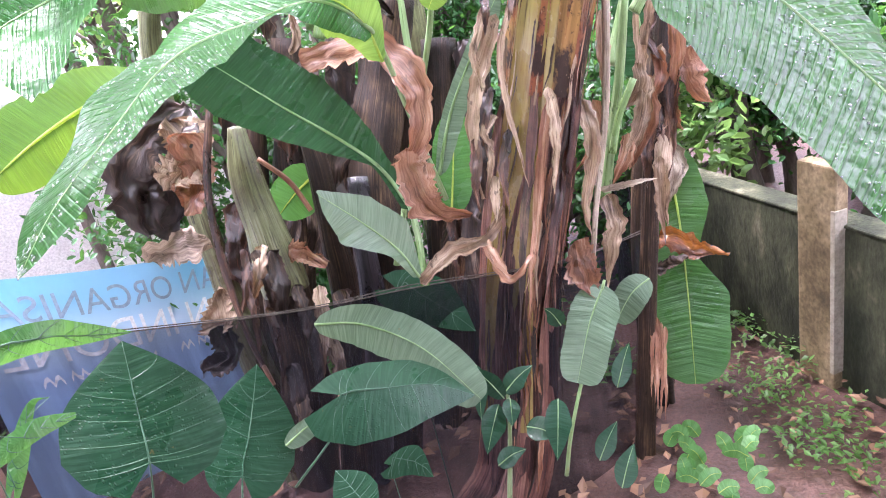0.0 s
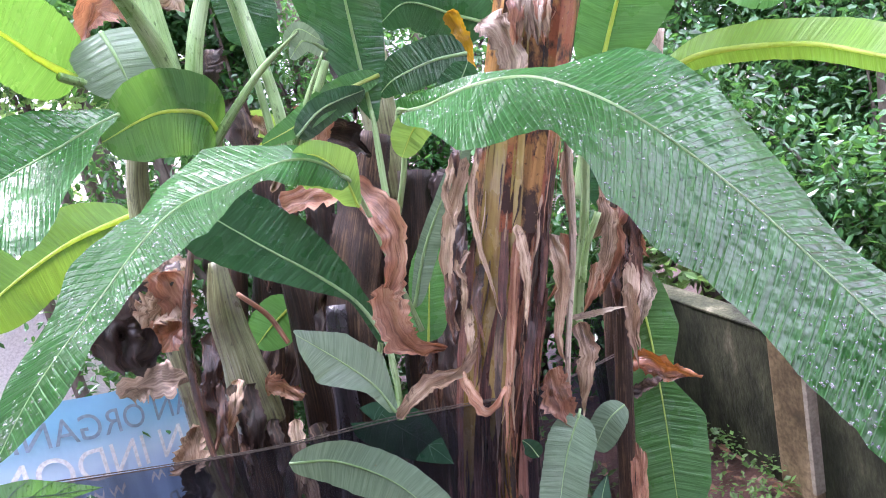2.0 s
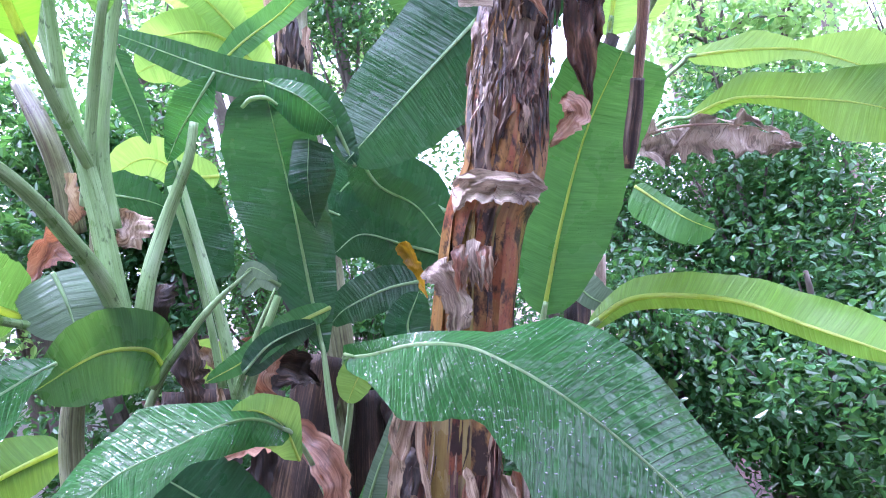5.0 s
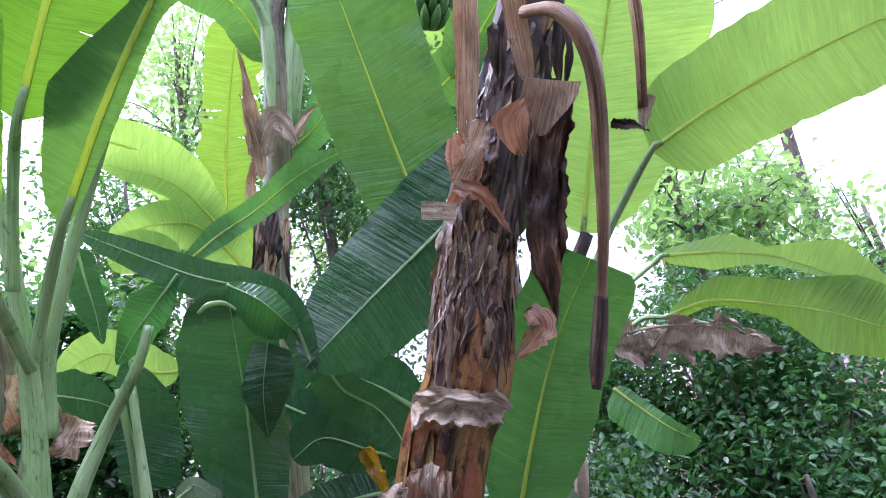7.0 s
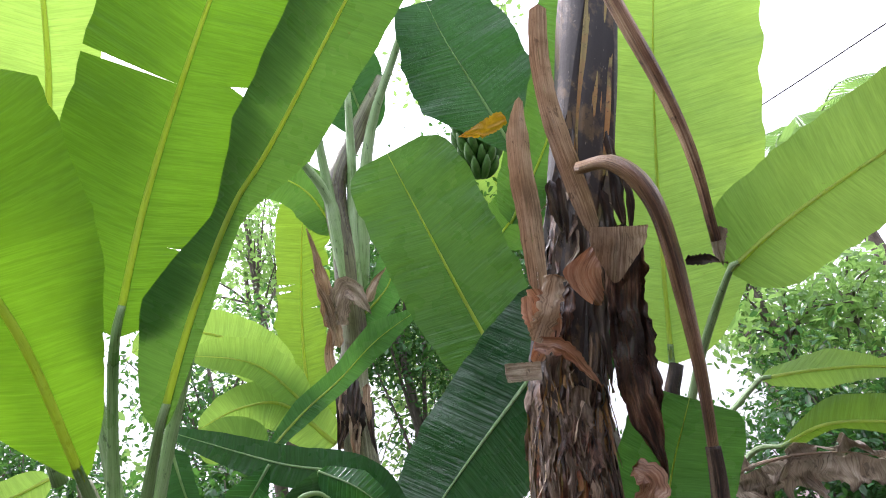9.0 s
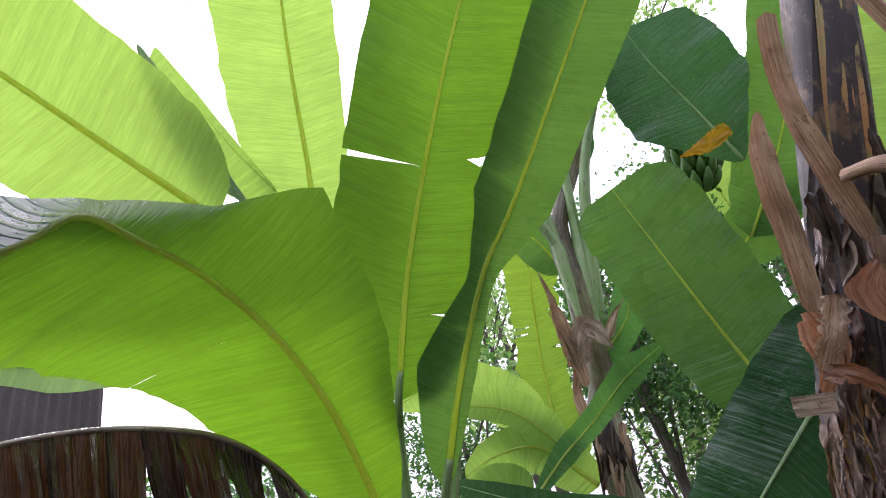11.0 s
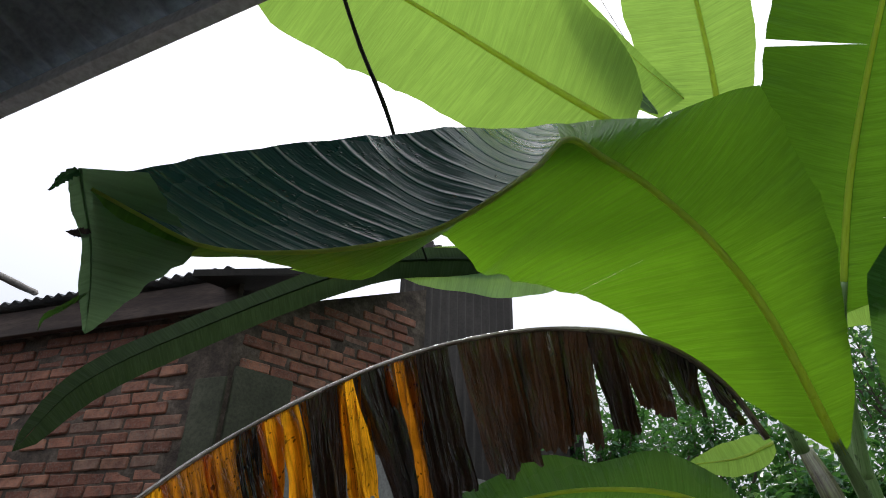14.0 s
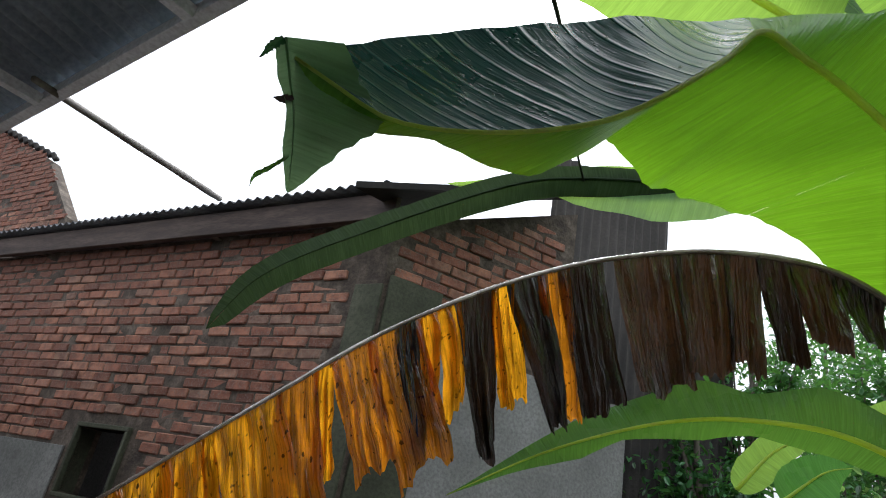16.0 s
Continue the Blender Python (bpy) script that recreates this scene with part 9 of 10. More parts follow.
# Mortar colour is darkened for the shadow in its recessed joints.
M_MORTAR = mottled("joint_shade_mortar", [(0.03, 0.022, 0.017), (0.085, 0.066, 0.05), (0.19, 0.155, 0.12)], 9.0, 0.9, 0.02)
M_PLASTER = mottled("grey_plaster", [(0.12, 0.125, 0.115), (0.2, 0.205, 0.19), (0.3, 0.3, 0.28)], 2.0, 0.85, 0.008)
M_MOSSED = mottled("algae_plaster", [(0.03, 0.034, 0.02), (0.06, 0.066, 0.04), (0.10, 0.105, 0.07)], 3.0, 0.85, 0.008)
M_WOOD = mottled("weathered_board", [(0.035, 0.026, 0.019), (0.085, 0.066, 0.05), (0.16, 0.13, 0.105)], 7.0, 0.75, 0.006, stretch=(0.3, 0.3, 2))
M_FASCIA = mottled("stained_fascia_board", [(0.02, 0.012, 0.009), (0.05, 0.032, 0.025), (0.1, 0.07, 0.055)], 7.0, 0.75, 0.006, stretch=(0.3, 0.3, 2))
M_SHEET = mottled("dull_roof_sheet", [(0.07, 0.075, 0.08), (0.12, 0.125, 0.13), (0.2, 0.2, 0.2)], 3.0, 0.6, 0.003)
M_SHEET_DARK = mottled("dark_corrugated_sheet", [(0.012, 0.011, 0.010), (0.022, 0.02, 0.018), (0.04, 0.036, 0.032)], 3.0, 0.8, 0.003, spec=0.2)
M_STEEL = mottled("grey_painted_steel", [(0.6, 0.64, 0.67), (0.7, 0.74, 0.77), (0.78, 0.81, 0.84)], 5.0, 0.4, 0.001)


def box_data(lo, hi, bevel=0.0):
    (x0, y0, z0), (x1, y1, z1) = lo, hi
    v = [(x0, y0, z0), (x1, y0, z0), (x1, y1, z0), (x0, y1, z0), (x0, y0, z1), (x1, y0, z1), (x1, y1, z1), (x0, y1, z1)]
    f = [(0, 3, 2, 1), (4, 5, 6, 7), (0, 1, 5, 4), (1, 2, 6, 5), (2, 3, 7, 6), (3, 0, 4, 7)]
    return v, f


def bevelled(name, lo, hi, material, width=0.006, parent=None, label="", rough=0.0, cuts=0):
    """A box with rounded edges, its faces a little uneven where rough is given."""
    bm = bmesh.new()
    v, f = box_data(lo, hi)
    vs = [bm.verts.new(p) for p in v]
    for q in f:
        bm.faces.new([vs[i] for i in q])
    if cuts:
        bmesh.ops.subdivide_edges(bm, edges=bm.edges[:], cuts=cuts, use_grid_fill=True)
        for p in bm.verts:
            d = noise.noise_vector(p.co * 7) * rough
            p.co += d
    else:
        bmesh.ops.bevel(bm, geom=bm.edges[:], offset=width, segments=2, affect="EDGES", profile=0.6)
    me = bpy.data.meshes.new(name)
    bm.to_mesh(me)
    bm.free()
    me.materials.append(material)
    ob = new(name, me)
    if parent is not None:
        ob.parent = parent
    if label:
        tagged(ob, label)
    return ob


def along(a, b):
    """The frame of an upright wall: x along it from a to b, y to the left of that way, z up."""
    d = (Vector((*b, 0)) - Vector((*a, 0))).normalized()
    m = Matrix((d, Vector((-d.y, d.x, 0)), Vector((0, 0, 1)))).transposed().to_4x4()
    return Matrix.Translation((*a, 0)) @ m


# one uneven sheet of soil, fine near the camera, that reaches the horizon
coarse = sorted({round(x, 3) for x in [-400, -150, -60, -25, -12, -8] + [-6 + 0.15 * k for k in range(81)] + [8, 12, 25, 60, 150, 400]})
gv, gf = [], []
for y in coarse:
    for x in coarse:
        near = max(abs(x), abs(y)) < 6.5
        gv.append((x, y, (0.03 * noise.noise(Vector((x * 1.3, y * 1.3, 0))) + 0.012 * noise.noise(Vector((x * 5, y * 5, 3)))) - 0.01 if near else -0.02))
k = len(coarse)
for j in range(k - 1):
    for i in range(k - 1):
        gf.append((j * k + i, j * k + i + 1, (j + 1) * k + i + 1, (j + 1) * k + i))
tagged(part("ground", gv, gf, M_SOIL), "wet reddish-brown bare soil with litter and weeds", "ground", kind="structure")

# ---- low garden wall with its post ----
frame_wall = along((0.60, 4.5), (1.74, 0.9))
wall = bevelled("wall_garden", (0, 0, -0.05), (3.83, 0.11, 0.70), M_WALL, 0.012)
wall.matrix_basis = frame_wall
tagged(wall, "low mossy grey plastered garden wall with dark algae streaks", "wall", kind="structure")
bevelled("coping", (-0.01, -0.006, 0.70), (3.84, 0.118, 0.715), M_WALL, 0.008, wall)
# Pale strip stands in for light on the post's right face.
bevelled("paint_strip", (2.284, -0.049, 0.06), (2.304, 0.01, 0.78), mottled("lit_edge_pale", [(0.3, 0.27, 0.2), (0.46, 0.42, 0.34)], 9.0, 0.8, 0.004), 0.003, wall, "pale strip painted as the lit right face of the post")
post = bevelled("wall_post", (2.12, -0.045, -0.05), (2.30, 0.02, 0.95), M_POST, 0.01)
post.matrix_basis = frame_wall
tagged(post, "tan weathered concrete post against the mossy wall", "post", kind="structure")

# ---- shade net on strings ----
s = Shader("black_net_film")
fold = s.noise(s.coords("Object", (14, 14, 1.2), False), 1.0, 4.0)
gloss = s.b
gloss.inputs["Base Color"].default_value = (0.02, 0.022, 0.028, 1)
gloss.inputs["Roughness"].default_value = 0.32
gloss.inputs["Specular IOR Level"].default_value = 0.2
s.link(s.bump(fold, 0.6, 0.02), gloss.inputs["Normal"])
clear = s.n("BsdfTransparent")
clear.inputs["Color"].default_value = (0.58, 0.58, 0.62, 1)
mx = s.n("MixShader")
s.link(s.ramp(fold, [(0.32, (0.3,) * 3), (0.62, (0.6,) * 3)]), mx.inputs["Fac"])
s.link(clear.outputs[0], mx.inputs[1])
s.link(gloss.outputs[0], mx.inputs[2])
s.link(mx.outputs[0], s.out.inputs["Surface"])
M_NET = s.m
M_STRING = mottled("grey_string", [(0.06, 0.05, 0.04), (0.14, 0.12, 0.1)], 60.0, 0.8, 0.001)
fence = thing("net_fence", "sagging black plastic net fence tied along a string", "fence", at=(STRING[-1][0], STRING[-1][1], 0))


def net_sheet(name, line, bottom, columns):
    c = spline(line, columns)
    rows = 16
    v, f = [], []
    for j in range(rows + 1):
        q = j / rows
        for i, p in enumerate(c):
            z = p.z * (1 - q) + bottom * q
            d = 0.012 * math.sin(i * 1.7 + q * 3) + 0.03 * noise.noise(Vector((i * 0.35, q * 2.2, 5)))
            v.append((p.x + d * q, p.y + d * q * 0.6, z))
    w = columns + 1
    for j in range(rows):
        for i in range(columns):
            a = j * w + i
            f.append((a, a + 1, a + w + 1, a + w))
    return under(part(name, v, f, M_NET), fence)


net_sheet("net", STRING, 0.0, 60)
net_sheet("net", [STRING[-1], (0.72, 2.75, 0.80), (0.62, 3.3, 0.78)], 0.0, 14)
tube("string", STRING, [0.0022, 0.0022], M_STRING, fence, n=60, sides=5)
tube("string", [(x + 0.004, y - 0.01, z + 0.012 + 0.008 * math.sin(3 * i)) for i, (x, y, z) in enumerate(STRING)], [0.0018, 0.0018], M_STRING, fence, n=60, sides=5)
tube("fence_post", [(STRING[-1][0] + 0.01, STRING[-1][1] + 0.02, -0.1), (STRING[-1][0] + 0.005, STRING[-1][1] + 0.02, STRING[-1][2] + 0.03)], [0.017, 0.015], M_WOOD, fence, rough=0.2, n=14)

# ---- banner, seen from its back ----
s = Shader("blue_banner_film")
sep = s.n("SeparateXYZ")
s.link(s.n("TexCoord").outputs["UV"], sep.inputs[0])
col = s.ramp(sep.outputs["Y"], [(0.0, (0.10, 0.40, 0.62)), (0.12, (0.16, 0.55, 0.75)), (0.3, (0.55, 0.72, 0.85)), (0.45, (0.26, 0.42, 0.72)), (0.7, (0.24, 0.40, 0.66)), (1.0, (0.30, 0.48, 0.72))])
wr = s.noise(s.coords("Object", (1, 1, 1), False), 5.0, 3.0)
M_BANNER = s.finish(col, 0.32, s.bump(wr, 0.5, 0.03), (0.45, 0.65, 0.85), 0.3)
M_BANNER_TEXT = mottled("faded_white_print", [(0.82, 0.86, 0.9), (0.9, 0.92, 0.94)], 8.0, 0.4, 0.0)
M_BANNER_GREY = mottled("faded_grey_print", [(0.24, 0.34, 0.45), (0.3, 0.4, 0.5)], 8.0, 0.4, 0.0)
ba, bb = Vector(BANNER[0]), Vector(BANNER[1])
b_dir = (bb - ba)
b_len = b_dir.length
b_dir.normalize()
b_down = Vector((0.05, -0.12, -1)).normalized()
b_out = b_dir.cross(b_down).normalized()
if b_out.y > 0:
    b_out = -b_out


def banner_at(x, y, off=0.0):
    """The place x metres along the banner's top and y down it."""
    p = ba + b_dir * x + b_down * (y + 0.025 * math.sin(math.pi * x / b_len))
    return p + b_out * (0.035 * noise.noise(Vector((x * 2.4, y * 2.2, 1))) + 0.05 * math.sin(x * 3.5 + y * 2) + off)


bv, bf, bu = [], [], []
nx, ny, b_h = 44, 34, 1.05
for j in range(ny + 1):
    for i in range(nx + 1):
        bv.append(banner_at(b_len * i / nx, b_h * j / ny))
        bu.append((i / nx, j / ny))
for j in range(ny):
    for i in range(nx):
        a = j * (nx + 1) + i
        bf.append((a, a + 1, a + nx + 2, a + nx + 1))
banner = thing("banner", "sagging light blue plastic banner with mirrored white print", "banner", at=(ba.x, ba.y, 0))
under(part("banner_sheet", bv, bf, M_BANNER, uv=bu), banner)


def print_line(text, right, top, height, material, shear=0.0):
    """A line of print as it shows through from the front: it runs from its right end to the left."""
    cu = bpy.data.curves.new("print", "FONT")
    cu.body, cu.size, cu.shear = text, height * 1.4, shear
    tmp = new("print", cu)
    dg = bpy.context.evaluated_depsgraph_get()
    me = bpy.data.meshes.new_from_object(tmp.evaluated_get(dg))
    bpy.data.objects.remove(tmp)
    for v in me.vertices:
        v.co = banner_at(right - v.co.x, top + height - v.co.y, 0.008)
    me.materials.clear()
    me.materials.append(material)
    ob = new("print", me)
    return under(ob, banner)


print_line("AN ORGANISASI", b_len - 0.05, 0.075, 0.12, M_BANNER_GREY)
print_line("AN INDONESIA", b_len + 0.0, 0.235, 0.155, M_BANNER_TEXT)
print_line("OBER", b_len - 0.02, 0.56, 0.10, M_BANNER_GREY)
for k in range(9):
    x0 = b_len - 0.1 - 0.115 * k
    if k == 3:
        continue
    w = 0.085
    pv = [banner_at(x0 - w * i / 6, 0.45 + 0.02 * math.sin(i * 2.1 + k) + dz, 0.008) for dz in (0, 0.022) for i in range(7)]
    pf = [(i, i + 1, i + 8, i + 7) for i in range(6)]
    under(part("print_bar", pv, pf, M_BANNER_TEXT, smooth=False), banner)
for x in (0.05, b_len - 0.05):
    p = banner_at(x, -0.03) - b_out * 0.03
    tube("banner_post", [(p.x, p.y, -0.1), (p.x, p.y, p.z)], [0.018, 0.016], M_WOOD, banner, rough=0.15)

# ---- white walls added for the bright glare past banner and shrubs ----
M_WHITE = mottled("white_glare_wall", [(0.55, 0.54, 0.52), (0.7, 0.69, 0.67), (0.8, 0.79, 0.77)], 2.0, 0.8, 0.004)
pale = bevelled("wall_white", (0, 0, -0.05), (4.4, 0.12, 1.75), M_WHITE, 0.01)
pale.matrix_basis = along((-5.0, 4.1), (-1.5, 6.4))
pale2 = bevelled("wall_white_rear", (0, 0, -0.05), (7.0, 0.12, 0.9), M_WHITE, 0.01)
pale2.matrix_basis = along((0.3, 7.6), (7.0, 5.4))
tagged(pale2, "low white wall added for bright gaps past the shrubs", "wall", kind="structure")
tagged(pale, "low white wall added where white glare shows past the banner", "wall", kind="structure")

# ---- brick house across the yard ----
KW, KE = (-2.90, 0.85), (-2.96, 2.55)
WEST = (-6.95, -1.73)
fw = along(WEST, KW)
len_w = (Vector(KW) - Vector(WEST)).length
fe = along(KW, KE)
len_e = (Vector(KE) - Vector(KW)).length


def wall_with_hole(name, length, height, thick, hole, material):
    """A wall in its own frame with one opening that goes through it."""
    x0, x1, z0, z1 = hole
    v, f = [], []
    xs, zs = [0, x0, x1, length], [-0.05, z0, z1, height]
    for y in (0, thick):
        for z in zs:
            for x in xs:
                v.append((x, y, z))
    for i in range(3):
        for j in range(3):
            if (i, j) == (1, 1):
                continue
            a = j * 4 + i
            f.append((a, a + 1, a + 5, a + 4))
            f.append((a + 16, a + 20, a + 21, a + 17))
    for a, b in ((5, 6), (6, 10), (10, 9), (9, 5)):
        f.append((a, b, b + 16, a + 16))
    for a, b in ((0, 1), (1, 2), (2, 3), (3, 7), (7, 11), (11, 15), (15, 14), (14, 13), (13, 12), (12, 8), (8, 4), (4, 0)):
        f.append((a, a + 16, b + 16, b))
    return part(name, v, f, material, smooth=False)


# the vent opening, along the wall from its west end
HOLE = (2.86, 3.29, 2.27, 2.64)
wall_w = wall_with_hole("wall_brick_west", len_w, 3.86, 0.13, HOLE, M_MORTAR)
wall_w.matrix_basis = fw
tagged(wall_w, "rough red brick house wall with thick uneven mortar", "brick wall", kind="structure")
wall_e = bevelled("wall_brick_gable", (0.0, 0.0, -0.05), (len_e - 0.55, 0.13, 3.86), M_MORTAR, 0.004)
wall_e.matrix_basis = fe
tagged(wall_e, "shaded brick gable wall with a grey plastered lower part", "brick wall", kind="structure")
gv = [(0, 0, 3.86), (1.2, 0, 3.86), (1.2, 0, 4.42), (0, 0.13, 3.86), (1.2, 0.13, 3.86), (1.2, 0.13, 4.42)]
gable = part("gable_top", gv, [(0, 1, 2), (5, 4, 3), (0, 3, 4, 1), (1, 4, 5, 2), (2, 5, 3, 0)], M_MORTAR, wall_e, smooth=False)
plaster = bevelled("plaster", (0.34, -0.022, -0.05), (len_e, 0.004, 3.30), mottled("pale_plaster", [(0.15, 0.15, 0.142), (0.22, 0.22, 0.21), (0.3, 0.3, 0.29)], 2.5, 0.85, 0.008), 0.004, wall_e, "grey cement plaster")
bevelled("plaster", (0.03, -0.024, -0.05), (0.34, 0.004, 3.56), M_MOSSED, 0.004, wall_e, "algae-stained plaster")
bevelled("plaster", (0, -0.014, -0.05), (HOLE[0] - 0.1, 0.0, 2.52), M_PLASTER, 0.004, wall_w, "grey cement plaster")
bevelled("plaster", (HOLE[1] + 0.09, -0.014, -0.05), (len_w - 0.02, 0.0, 2.2), M_PLASTER, 0.004, wall_w, "grey cement plaster")
corner = bevelled("plaster", (len_w - 0.16, -0.018, 2.2), (len_w + 0.012, 0.0, 3.5), M_MOSSED, 0.006, wall_w, "grey cement plaster at the corner")
vent = thing("window_1", "small square vent opening with a thin dark concrete frame", "window", kind="structure")
vent.matrix_basis = fw
x0, x1, z0, z1 = HOLE
t = 0.026
for lo, hi in (((x0 - t, -0.03, z1), (x1 + t, 0.1, z1 + t)), ((x0 - t, -0.03, z0 - t), (x1 + t, 0.1, z0)), ((x0 - t, -0.03, z0), (x0, 0.1, z1)), ((x1, -0.03, z0), (x1 + t, 0.1, z1))):
    bevelled("window_frame", lo, hi, M_MOSSED, 0.006, vent)
# Added wall that blocks the sky seen through the vent.
inner = wall_with_hole("wall_inner", 4.4, 3.8, 0.05, (0.1, 0.2, 3.6, 3.7), M_PLASTER)
inner.matrix_basis = fw @ pose(0.0, 0.9, 0)
tagged(inner, "grey wall added inside to block sky behind the vent", "wall", kind="structure")


def corrugated(name, width, length, material, pitch=0.076, depth=0.011, thick=0.003, step=8, parent=None):
    """A wavy sheet: x across the waves, y along them, with a visible edge."""
    n = int(width / pitch * step)
    v, f = [], []
    for z in (0, thick):
        for y in (0, length):
            for i in range(n + 1):
                x = i * pitch / step
                v.append((x, y, z + depth * math.sin(2 * math.pi * x / pitch)))
    k = n + 1
    for i in range(n):
        f.append((i, i + k, i + k + 1, i + 1))
        f.append((2 * k + i, 2 * k + i + 1, 3 * k + i + 1, 3 * k + i))
        f.append((i, i + 1, 2 * k + i + 1, 2 * k + i))
        f.append((k + i, 3 * k + i, 3 * k + i + 1, k + i + 1))
    ob = part(name, v, f, material)
    if parent is not None:
        ob.parent = parent
    return ob


roof = thing("roof", "corrugated sheet roof with a weathered wooden fascia", "roof", kind="structure")
roof.matrix_basis = fw
sheet = corrugated("roof_sheet", len_w + 0.05, 2.4, M_SHEET, parent=roof)
sheet.matrix_basis = pose(0.0, -0.17, 4.0, 14, 0, 0)
bevelled("fascia", (0.3, -0.12, 3.82), (len_w + 0.06, -0.08, 3.97), M_FASCIA, 0.005, roof)
for k in range(5):
    bevelled("rafter", (0.6 + 0.95 * k, -0.10, 3.84), (0.66 + 0.95 * k, 0.5, 3.93), M_WOOD, 0.004, roof)
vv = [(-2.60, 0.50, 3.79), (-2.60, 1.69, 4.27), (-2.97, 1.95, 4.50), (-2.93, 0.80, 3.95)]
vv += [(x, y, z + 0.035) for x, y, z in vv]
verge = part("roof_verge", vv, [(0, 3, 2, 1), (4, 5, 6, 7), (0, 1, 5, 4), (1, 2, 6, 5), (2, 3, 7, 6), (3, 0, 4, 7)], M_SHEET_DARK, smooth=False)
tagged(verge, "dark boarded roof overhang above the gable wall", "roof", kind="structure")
sheet = corrugated("wall_sheet", 1.06, 4.85, M_SHEET_DARK, depth=0.014)
sheet.matrix_basis = Matrix.Translation((-3.0, 1.88, 0)) @ Matrix((Vector((-0.03, 1, 0)).normalized(), Vector((0, 0, 1)), Vector((1, 0.03, 0)).normalized())).transposed().to_4x4()
tagged(sheet, "dark corrugated metal sheet wall beside the gable", "sheet wall", kind="structure")
low = corrugated("wall_sheet_low", 0.72, 3.9, M_SHEET_DARK, depth=0.014)
low.matrix_basis = Matrix.Translation((-3.035, 2.90, 0)) @ Matrix((Vector((-0.03, 1, 0)).normalized(), Vector((0, 0, 1)), Vector((1, 0.03, 0)).normalized())).transposed().to_4x4()
tagged(low, "lower dark corrugated metal sheet of the yard wall", "sheet wall", kind="structure")
# the taller wall ends in a slope under its own sheet
TALL = [(-5.54, 0.0), (0.38, 0.0), (0.38, 4.63), (-0.50, 5.43), (-5.54, 7.67)]
tv = [(x, y, z) for y in (0.0, 0.13) for x, z in TALL]
tall = part("wall_brick_tall", tv, [(0, 1, 2, 3, 4), (9, 8, 7, 6, 5)] + [(i, i + 5, (i + 1) % 5 + 5, (i + 1) % 5) for i in range(5)], M_MORTAR, smooth=False)
tall.matrix_basis = fw @ pose(0, 0.6, 0)
tagged(tall, "taller lit brick wall behind the roof end", "brick wall", kind="structure")
cap_a, cap_b = Vector((-8.881, -2.298, 6.093)), Vector((-7.654, -1.425, 5.459))
wave_line = [cap_a.lerp(cap_b, k / 40) + Vector((0, 0, 0.022 * math.sin(k * 1.57))) for k in range(-8, 41)]
cap_roof = tube("roof_cap", wave_line, [0.028, 0.028], M_SHEET_DARK, None, n=160, sides=6)
tagged(cap_roof, "dark wavy sheet edge on the taller brick wall", "roof", kind="structure")
tube("pole", POLE, [0.012, 0.018, 0.02], mottled("old_bamboo", [(0.1, 0.09, 0.08), (0.22, 0.2, 0.18)], 20.0, 0.7, 0.004), thing("bamboo_pole", "thin weathered bamboo pole leaning against the roof", "pole", at=POLE[1]), n=30, rough=0.3)

# ---- the near eave overhead ----
ea, eb = Vector((-6.2, -2.50, 0)), Vector((3.2, 1.88, 0))
fe2 = along((ea.x, ea.y), (eb.x, eb.y))
e_len = (eb - ea).length
M_EAVE = mottled("grey_eave_sheet", [(0.20, 0.25, 0.30), (0.27, 0.32, 0.37), (0.34, 0.39, 0.44)], 3.0, 0.5, 0.002)
eave = thing("eave", "near roof eave with a dull sheet and grey steel edge", "roof", kind="structure")
eave.matrix_basis = fe2
sheet = corrugated("roof_sheet", e_len, 3.6, M_EAVE, parent=eave)
sheet.matrix_basis = pose(0, 0.06, 3.61, 172, 0, 0)
bevelled("edge_bar", (0, 0.02, 3.545), (e_len, 0.06, 3.59), M_STEEL, 0.004, eave, "pale grey steel tube")
for k in range(10):
    bevelled("purlin", (0.3 + 0.95 * k, -2.6, 3.53), (0.34 + 0.95 * k, 0.02, 3.57), M_STEEL, 0.003, eave)
# Unseen pale slab, added to bounce light onto the eave's underside.
bounce_floor = bevelled("floor_terrace", (0, -3.0, -0.05), (e_len, -0.55, 0.03), mottled("bounce_screed", [(0.42, 0.41, 0.4), (0.52, 0.51, 0.5), (0.58, 0.57, 0.56)], 3.0, 0.7, 0.004), 0.01)
bounce_floor.matrix_basis = fe2
tagged(bounce_floor, "unseen pale floor added under the eave to bounce light", "floor", kind="structure")
# Unseen house wall, set here to cut the light from behind the camera.
home = bevelled("wall_house", (0, -3.15, -0.05), (e_len, -3.0, 3.95), mottled("grey_house_paint", [(0.28, 0.28, 0.27), (0.34, 0.34, 0.33), (0.4, 0.4, 0.39)], 2.0, 0.7, 0.003), 0.005)
home.matrix_basis = fe2
tagged(home, "unseen grey house wall added under the eave to block light", "wall", kind="structure")

# ---- cables ----
M_CABLE = mottled("black_cable", [(0.012, 0.012, 0.013), (0.03, 0.03, 0.03)], 30.0, 0.5, 0.001)
tube("cable_run", CABLE, [0.0045, 0.0045], M_CABLE, thing("cable", "black twisted cable hanging between the roofs", "cable", at=CABLE[0]), n=50, sides=6, rough=0.2)
tube("wire_run", WIRE, [0.004, 0.004], M_CABLE, thing("wire", "thin black overhead wire", "wire", "wires", at=WIRE[0]), n=30, sides=5)
tube("wire_run", WIRE_EAST, [0.006, 0.006], M_CABLE, thing("wire", "thin black overhead wire", "wire", "wires", at=WIRE_EAST[0]), n=30, sides=5)

